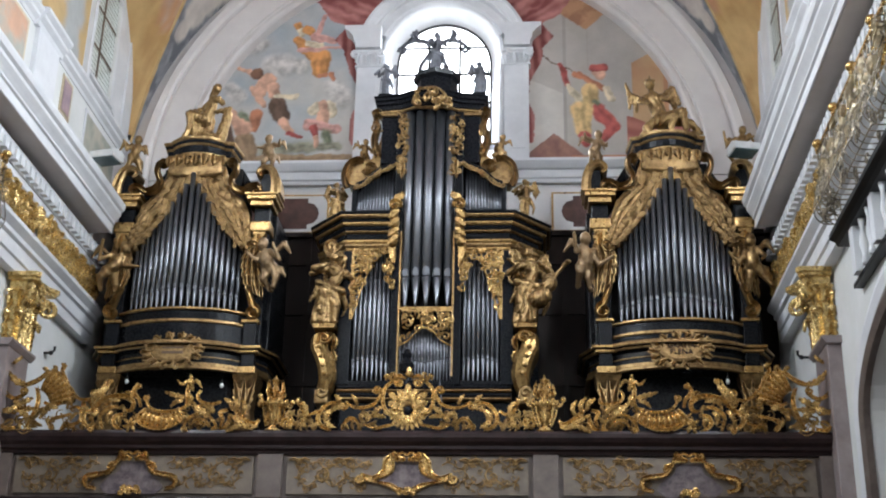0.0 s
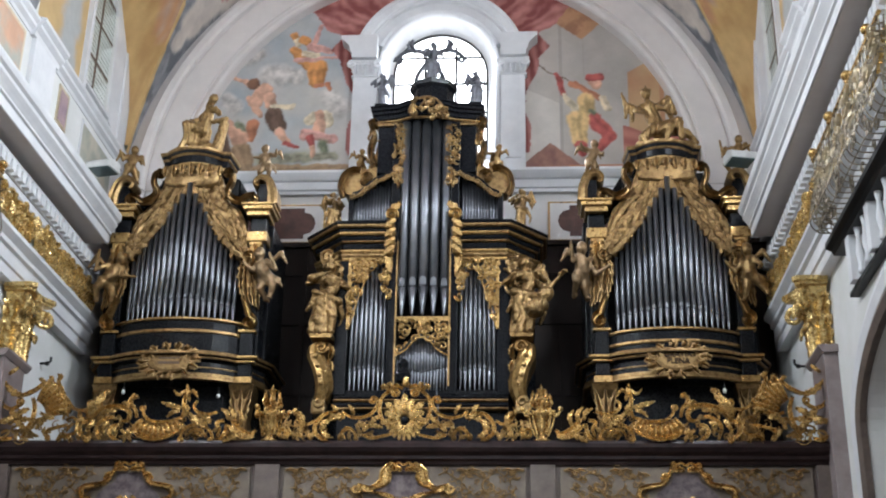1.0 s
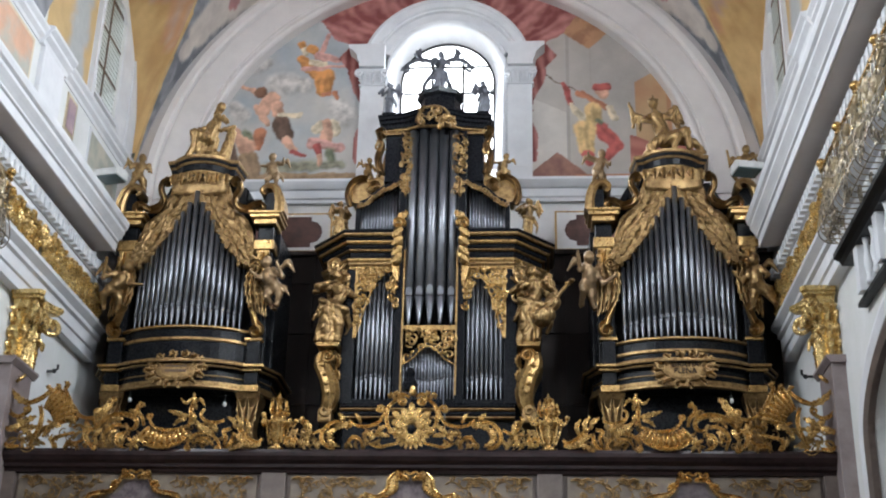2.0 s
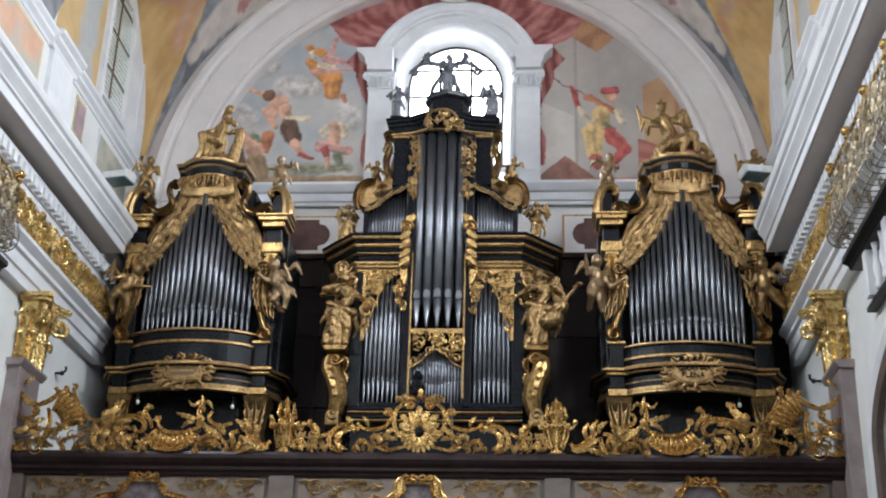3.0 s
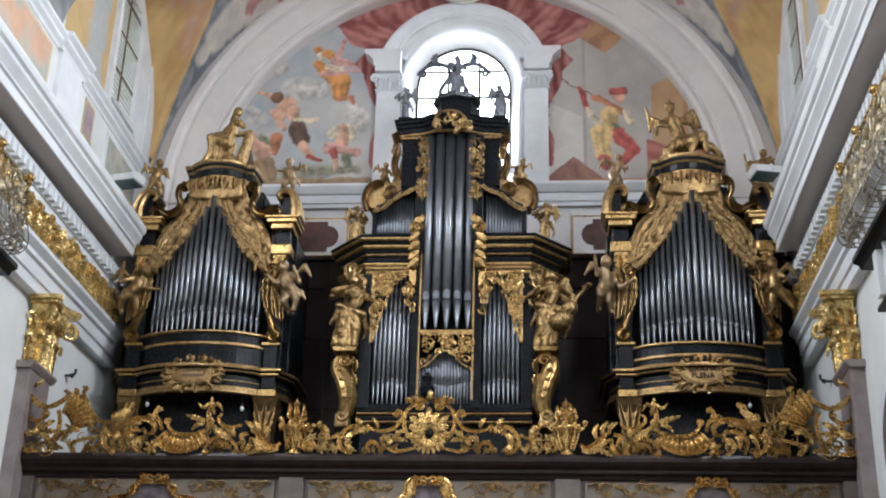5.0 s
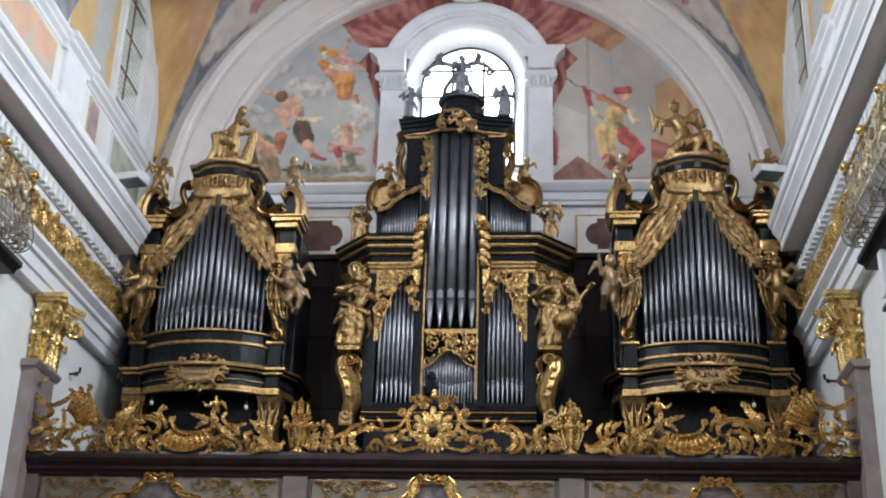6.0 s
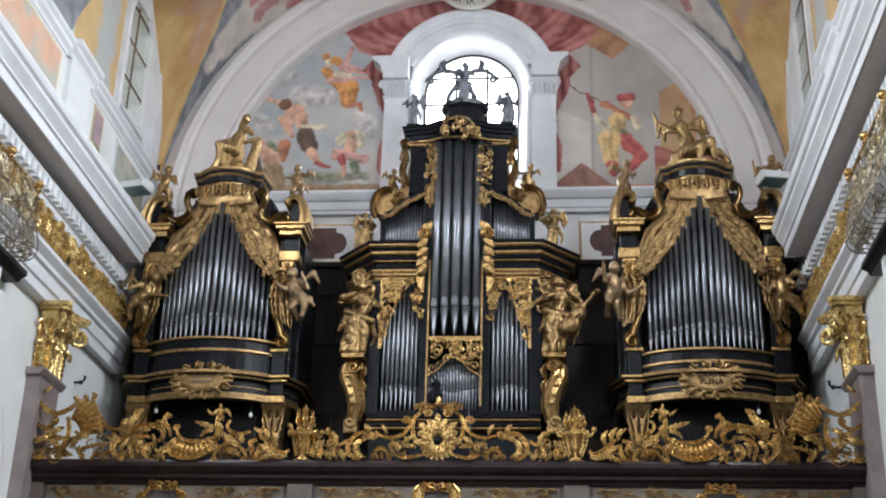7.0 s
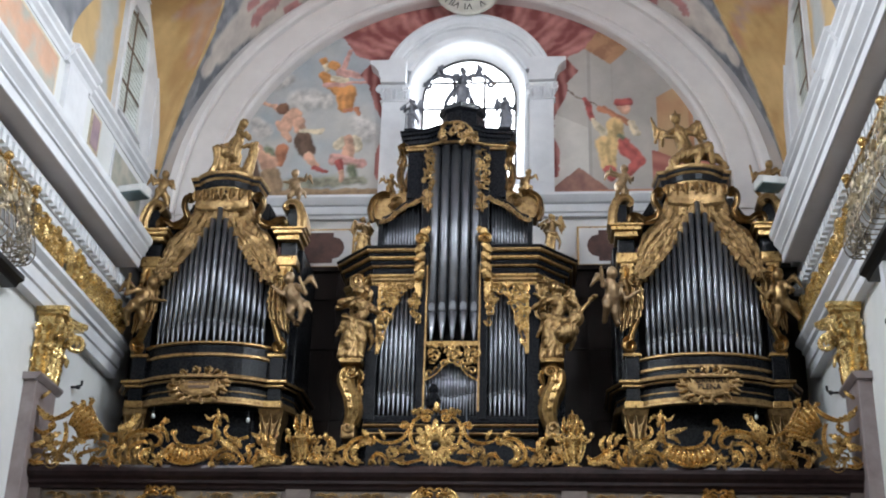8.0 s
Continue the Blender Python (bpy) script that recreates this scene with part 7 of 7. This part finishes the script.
me.materials.append(GOLD)
for m2 in (me, mirror_mesh(me)):
    tagged(part("infill_foliage", m2, GOLD, bal), "small gilded tendrils between the scrolls", "", "", "stuff")

SLIM[0] = 0.85
# urns on the coping
urn = thing("urn", pose(2.18, -0.02, 6.77), "gilded carved urn with flame finial on the coping", "urn", "coping urns")
bm = bmesh.new()
lathe(bm, [(0.13, 0), (0.14, 0.03), (0.06, 0.07), (0.05, 0.12), (0.10, 0.16), (0.13, 0.24), (0.12, 0.34), (0.16, 0.40), (0.22, 0.44), (0.20, 0.47), (0.10, 0.5), (0.07, 0.56)], 20)
part("bowl", bm, GOLD_BRIGHT, urn, "", True)
for i in range(8):
    bm = bmesh.new()
    a = 2 * math.pi * i / 8
    rod(bm, spiral(0.22 * math.cos(a), 0.46, 0.06, 90, 1.1, 10), 0.025, 0.015, 0.22 * math.sin(a))
    rod(bm, curve([(0.10 * math.cos(a), 0.10), (0.17 * math.cos(a), 0.28), (0.2 * math.cos(a), 0.42)], 4), 0.02, 0.02, 0.15 * math.sin(a))
    part("festoon", bm, GOLD_BRIGHT, urn)
for s in (-1, 1):
    bm = bmesh.new()
    rod(bm, curve([(s * 0.12, 0.44), (s * 0.24, 0.42), (s * 0.30, 0.50)]), 0.03, 0.02, -0.06)
    blob(bm, (s * 0.30, -0.06, 0.53), 0.05, 5)
    part("handle", bm, GOLD_BRIGHT, urn)
bm = bmesh.new()
lathe(bm, [(0.07, 0.54), (0.09, 0.58), (0.04, 0.63), (0.065, 0.69), (0.03, 0.75), (0.06, 0.82), (0.08, 0.86), (0.02, 0.9), (0, 0.97)], 10)
part("flame", bm, GOLD_BRIGHT, urn)
for i in range(6):
    bm = bmesh.new()
    a = i * 1.05
    leaf(bm, curve([(0.04 * math.cos(a), 0.55), (0.15 * math.cos(a), 0.62 + 0.04 * (i % 3)), (0.13 * math.cos(a), 0.80 + 0.05 * (i % 2))], 4), 0.04, 0.1 * math.sin(a), 0.05, 3)
    part("flame_leaf", bm, GOLD_BRIGHT, urn)
copy_thing(urn, pose(-2.18, -0.02, 6.77, 0, 0, 40))
SLIM[0] = 1.0
# ---- the organ bench light and a player's desk glimpsed over the coping ----
desk = thing("desk_lamp", pose(-0.27, 2.1, 6.0), "small dark lamp with round shade by the organ desk", "lamp")
part("stem", lathe(bmesh.new(), [(0.12, 0), (0.12, 0.04), (0.03, 0.06), (0.025, 2.45)], 10), BLACK_IRON, desk)
part("shade", lathe(bmesh.new(), [(0.02, 2.4), (0.13, 2.42), (0.15, 2.55), (0.08, 2.68), (0.10, 2.76), (0.05, 2.85), (0, 2.86)], 12), BLACK, desk)

# ---- side walls: pilasters, capitals, gilded frieze, balconies, lamps ----


def leaf3(bm, base, out, height, width, reach, lobes=4):
    """An acanthus leaf that stands against a bell and curls over: base point, outward direction, height, half width, reach of the tip."""
    base, out, up = Vector(base), Vector((*out, 0)).normalized(), Vector((0, 0, 1))
    side = out.cross(up)
    k = lobes * 3
    rings = []
    for i in range(k + 1):
        t = i / k
        a = max(t - 0.62, 0) / 0.38
        p = base + up * (height * (min(t, 0.62) / 0.62 * 0.86 + 0.14 * math.sin(a * 2.4))) + out * (0.03 + 0.25 * reach * t * t + reach * 0.75 * (1 - math.cos(a * 1.9)) * 0.7)
        tooth = (0.6, 0.85, 1.12)[i % 3] if i < k else 0.35
        w = width * (0.75 + 0.35 * math.sin(math.pi * t)) * tooth * (1 - 0.45 * a)
        n = out * (1 - a) + up * a
        rings.append([p - side * w - n * 0.02, p - side * w * 0.55 + n * 0.03, p - side * w * 0.15 - n * 0.005, p + n * 0.03, p + side * w * 0.15 - n * 0.005, p + side * w * 0.55 + n * 0.03, p + side * w - n * 0.02, p - n * 0.04])
    loft(bm, rings)


def capital(bm):
    """A composite capital 0.95 wide and 1.2 high; faces -y, stands on z = 0, its back at y = 0."""
    loft(bm, [[(-w, 0, z), (-w, -d, z), (w, -d, z), (w, 0, z)] for z, w, d in ((0, 0.34, 0.18), (0.5, 0.31, 0.17), (0.85, 0.33, 0.2), (1.04, 0.40, 0.30))])
    for z0, h, n, r in ((0.0, 0.5, 3, 0.15), (0.05, 0.82, 2, 0.22)):
        for i in range(n):
            x = -0.34 + 0.68 * (i + 0.5) / n
            leaf3(bm, (x, -0.18, z0), (0, -1), h, 0.13, r)
        for q in (-1, 1):
            leaf3(bm, (q * 0.33, -0.17, z0), (q, -1), h * 1.02, 0.13, r * 1.2)
            leaf3(bm, (q * 0.33, -0.05, z0), (q, 0), h, 0.10, r)
    for q in (-1, 1):
        for dx, dy, k in ((q * 0.72, -0.70, 1.0), (q * 0.25, -0.97, 0.62)):
            pts = [(0.02, 0.62), (0.10, 0.80), (0.2, 0.96)] + [(0.2 + 0.15 * math.sin(a) * (1 - 0.09 * a), 0.81 + 0.15 * math.cos(a) * (1 - 0.09 * a)) for a in [0.45 * i for i in range(1, 20)]]
            sweep(bm, [(q * 0.26 * k + dx * r * k * 1.3, -0.18 + dy * r * k * 1.3, z) for r, z in pts], [0.055 * k - 0.0012 * i for i in range(len(pts))], 8)
        for z0 in (0.1, 0.45):
            rod(bm, spiral(q * 0.30, z0 + 0.3, 0.08, 60, 1.2 * q, 12), 0.03, 0.02, -0.34, 0, 6)
    rosette(bm, 0, 1.0, 0.14, -0.42)
    for x, z in ((0.13, 0.8), (-0.14, 0.78), (0.0, 0.86)):
        rosette(bm, x, z, 0.08, -0.40)
    ab = [(-0.56, 0), (-0.56, -0.50), (-0.47, -0.56), (-0.24, -0.44), (0, -0.40), (0.24, -0.44), (0.47, -0.56), (0.56, -0.50), (0.56, 0)]
    for z0, z1, k in ((1.04, 1.09, 0.92), (1.095, 1.17, 1.0)):
        loft(bm, [[(x * k, y * k, z) for x, y in ab] for z in (z0, z1)])
    bmesh.ops.recalc_face_normals(bm, faces=bm.faces)
    return bm


cap_me = finish(capital(bmesh.new()), False)
cap_me.materials.append(GOLD_WALL)
rngf = random.Random(42)
FRIEZE = []
for v in range(3):
    bm = bmesh.new()
    L = 1.15
    for q in (-1, 1):
        pts = [(q * L / 2 * i / 16, 0.33 + 0.18 * math.sin(i * 0.55 + v)) for i in range(17)]
        rod(bm, pts, 0.035, 0.025, -0.03, 0, 6)
        for i in (4, 9, 14):
            rod(bm, spiral(pts[i][0], pts[i][1], 0.15, 60 * i, 1.4 * q, 16), 0.035, 0.025, -0.05, 0, 6, 1.3)
    foliage(bm, lambda x, z: True, -L / 2, L / 2, 0.08, 0.60, 34, 0.12, rngf, -0.05, 0.035)
    for _ in range(5):
        rosette(bm, rngf.uniform(-L / 2, L / 2), rngf.uniform(0.15, 0.55), rngf.uniform(0.07, 0.11), -0.09, 5)
    me = finish(bm)
    me.materials.append(GOLD_WALL)
    FRIEZE.append(me)

for s, side in ((-1, "left"), (1, "right")):
    wall = bpy.data.objects["wall_" + side]
    turn = 90 if s < 0 else -90
    for yc in (0.12, -8.9, -15.0, -21.2):
        y0, y1 = yc - 0.45, yc + 0.45
        bm = boxed(min(s * 6.62, s * 6.86), max(s * 6.62, s * 6.86), y0, y1, 0.9, 8.20, 0.02)
        part("pilaster_shaft", bm, MARBLE_PINK, wall, "pinkish marble pilaster")
        bm = bmesh.new()
        extrude(bm, [(s * x, z) for x, z in ((6.9, 8.14), (6.60, 8.14), (6.57, 8.18), (6.54, 8.22), (6.54, 8.26), (6.9, 8.26))][::s], "y", y0 - 0.08, y1 + 0.08)
        part("pilaster_neck", bm, MARBLE_PINK, wall)
        part("pilaster_base", boxed(min(s * 6.54, s * 6.86), max(s * 6.54, s * 6.86), y0 - 0.08, y1 + 0.08, 0, 0.9, 0.03), MARBLE_PINK, wall)
        ob = part("capital", cap_me, GOLD_BRIGHT, wall, "gilded composite capital with leaves and volutes")
        ob.matrix_basis = pose(s * 6.80, yc, 8.26, 0, 0, turn) @ Matrix.Diagonal((0.96, 1.0, 1, 1))
    for i in range(20):
        y = 2.75 - 1.12 * i
        ob = part("gilt_frieze", FRIEZE[(i * 2 + (0 if s < 0 else 1)) % 3], GOLD_BRIGHT, wall, "gilded frieze of scrolls and flowers")
        ob.matrix_basis = pose(s * 6.64, y, 10.14, 0, 0, turn)

    # oratory balcony: bellied gilt wire basket over a black moulded beam
    bc = thing("balcony", pose(s * 6.6, -4.3, 0), "bellied gilt wire balcony over a black moulded beam", "balcony", "oratory balconies")

    def sx(x):
        return s * (x - 6.6)
    bm = bmesh.new()
    pts = [(sx(x), z) for x, z in ((6.84, 9.20), (6.60, 9.20), (6.56, 9.27), (6.48, 9.31), (6.48, 9.39), (6.84, 9.41))]
    extrude(bm, pts[::s], "y", -1.9, 2.55)
    part("beam", bm, BLACK_IRON, bc, "black moulded beam")
    prof = curve([(6.52, 9.40), (6.30, 9.42), (6.20, 9.58), (6.25, 9.88), (6.33, 10.2), (6.35, 10.6)], 4)
    bm = bmesh.new()
    for i in range(24):
        y = -1.85 + 4.0 * i / 23
        pts3 = [(sx(x), y, z) for x, z in prof]
        sweep(bm, pts3, 0.010, 5)
    for j in range(0, len(prof), 4):
        x, z = prof[j]
        sweep(bm, [(sx(x), -1.85, z), (sx(x), 2.15, z)], 0.013, 5)
    part("basket", bm, GILT_IRON, bc, "bellied wire basket")
    bm = bmesh.new()
    rngb = random.Random(8)
    for i in range(70):
        j = rngb.randrange(1, len(prof) - 1)
        x, z = prof[j]
        y = rngb.uniform(-1.8, 2.1)
        r = rngb.uniform(0.06, 0.13)
        sweep(bm, [(sx(x) - s * 0.01, y + p[0], z + p[1]) for p in spiral(0, 0, r, rngb.uniform(0, 360), rngb.choice((-1.4, 1.4)), 12)], 0.012, 5)
    tagged(part("wire_scroll", bm, GILT_IRON, bc), "curled gilt wire", "", "", "stuff")
    for e in (2.15, -1.85):
        bm = bmesh.new()
        for k2 in range(5):
            t = k2 / 4
            sweep(bm, [(sx(x + (6.6 - x) * t), e, z) for x, z in prof], 0.01, 5)
        for i in range(10):
            sweep(bm, [(sx(rngb.uniform(6.3, 6.55)) + p[0], e, rngb.uniform(9.15, 10.2) * 0 + 9.5 + 0.1 * i + p[1]) for p in spiral(0, 0, 0.1, 40 * i, 1.3, 12)], 0.012, 5)
        part("basket_end", bm, GILT_IRON, bc)
    bm = bmesh.new()
    sweep(bm, [(sx(6.35), -1.9, 10.62), (sx(6.35), 2.2, 10.62)], 0.03, 8)
    part("top_rail", bm, GOLD_BRIGHT, bc, "gilded top rail")
    bm = bmesh.new()
    tm = Matrix.Rotation(radians(turn), 4, "Z")
    f2 = bmesh.new()
    foliage(f2, lambda x, z: True, -1.9, 1.9, 9.75, 10.6, 54, 0.12, rngb, 0, 0.03)
    for v in f2.verts:
        v.co = tm @ v.co + Vector((sx(6.22) + s * 0.14 * (v.co.z - 9.5), 0.1, 0))
    tagged(part("gilt_garland", f2, GOLD_PEARL, bc), "gilded garlands on the basket", "", "", "stuff")
    bm.free()
    for i in range(4):
        bm = bmesh.new()
        blob(bm, (sx(6.35), 2.15 - 1.15 * i, 10.74), 0.08)
        lathe(bm, [(0.03, 10.62), (0.05, 10.64), (0.03, 10.68)], 8, (sx(6.35), 2.15 - 1.15 * i, 0))
        part("ball_finial", bm, GOLD_BRIGHT, bc, "gilded ball finial", True)
    # stone window below the balcony: posts, black sill, open grille
    ow = thing("oratory_window", pose(s * 6.6, -4.3, 0), "white stone oratory opening with black sill", "window", "oratory windows")
    part("sill", boxed(min(sx(6.70), sx(6.84)), max(sx(6.70), sx(6.84)), -2.0, 2.3, 8.43, 8.50, 0.01), BLACK_IRON, ow, "black sill")
    for y in (-1.9, -0.6, 0.7, 1.85):
        bm = bmesh.new()
        box(bm, min(sx(6.62), sx(6.84)), max(sx(6.62), sx(6.84)), y - 0.1, y + 0.1, 8.50, 9.24, 0.01)
        part("post", bm, WHITE, ow)
    for i in range(9):
        y = -1.7 + 0.4 * i
        bm = bmesh.new()
        lathe(bm, [(0.05, 8.5), (0.05, 8.56), (0.03, 8.62), (0.065, 8.8), (0.03, 9.05), (0.05, 9.16), (0.05, 9.24)], 8, (sx(6.7), y, 0))
        part("baluster", bm, WHITE, ow, "", True)

    # flood lamp on the cornice
    fl = thing("flood_lamp", pose(s * 6.02 + (-0.36 if s < 0 else 0.02), 2.35, 12.86, 0, 0, s * 12) @ Matrix.Scale(0.82, 4), "white box flood lamp with dark glass on the cornice", "lamp", "flood lamps")
    bm = bmesh.new()
    x0, x1 = -0.3, 0.3
    prof = [(-0.3, 0.0), (0.22, 0.0), (0.22, 0.22), (-0.1, 0.26), (-0.34, 0.14)]
    extrude(bm, prof, "x", x0, x1)
    part("housing", bm, LAMP_WHITE, fl, "white metal housing")
    bm = bmesh.new()
    box(bm, x0 + 0.03, x1 - 0.03, -0.28, 0.2, -0.03, -0.004)
    part("glass", bm, LAMP_GLASS, fl, "dark greenish lamp glass")
    part("arm", boxed(min(s * 0.2, s * (0.98 if s > 0 else 0.66)), max(s * 0.2, s * (0.98 if s > 0 else 0.66)), 0.02, 0.1, 0.08, 0.14), LAMP_WHITE, fl, "white arm to the wall")

# ---- small things on the gallery ----
for x, z in ((-5.55, 8.41), (-3.75, 8.33), (5.5, 8.41)):
    lamp = thing("bulb", pose(x, 2.62, z), "small white bulb hung under the organ case", "lamp", "bulbs")
    bm = blob(bmesh.new(), (0, 0, 0), (0.035, 0.035, 0.05))
    part("globe", bm, LAMP_WHITE, lamp, "", True)
    part("cap", lathe(bmesh.new(), [(0.02, 0.045), (0.022, 0.09), (0.006, 0.1), (0.006, 0.2)], 8), BLACK_IRON, lamp)
cable = bmesh.new()
sweep(cable, [(0.28, 2.50, 8.75), (0.30, 2.49, 8.5), (0.31, 2.47, 8.3), (0.34, 2.46, 8.05), (0.35, 2.46, 7.6)], 0.012, 6)
tagged(part("cable", cable, material("grey_cable", (0.10, 0.11, 0.13), 0.5)), "grey cable hanging before the organ front", "cable")
for s, y, z in ((-1, 1.73, 8.68), (1, 2.04, 8.68)):
    hook = bmesh.new()
    sweep(hook, [(s * 6.86, y, z), (s * 6.72, y, z), (s * 6.66, y, z + 0.04), (s * 6.66, y, z + 0.12)], 0.025, 6)
    blob(hook, (s * 6.72, y, z), 0.05, 5)
    tagged(part("wall_hook", hook, BLACK_IRON), "black iron hook in the white wall", "hook", "wall hooks")
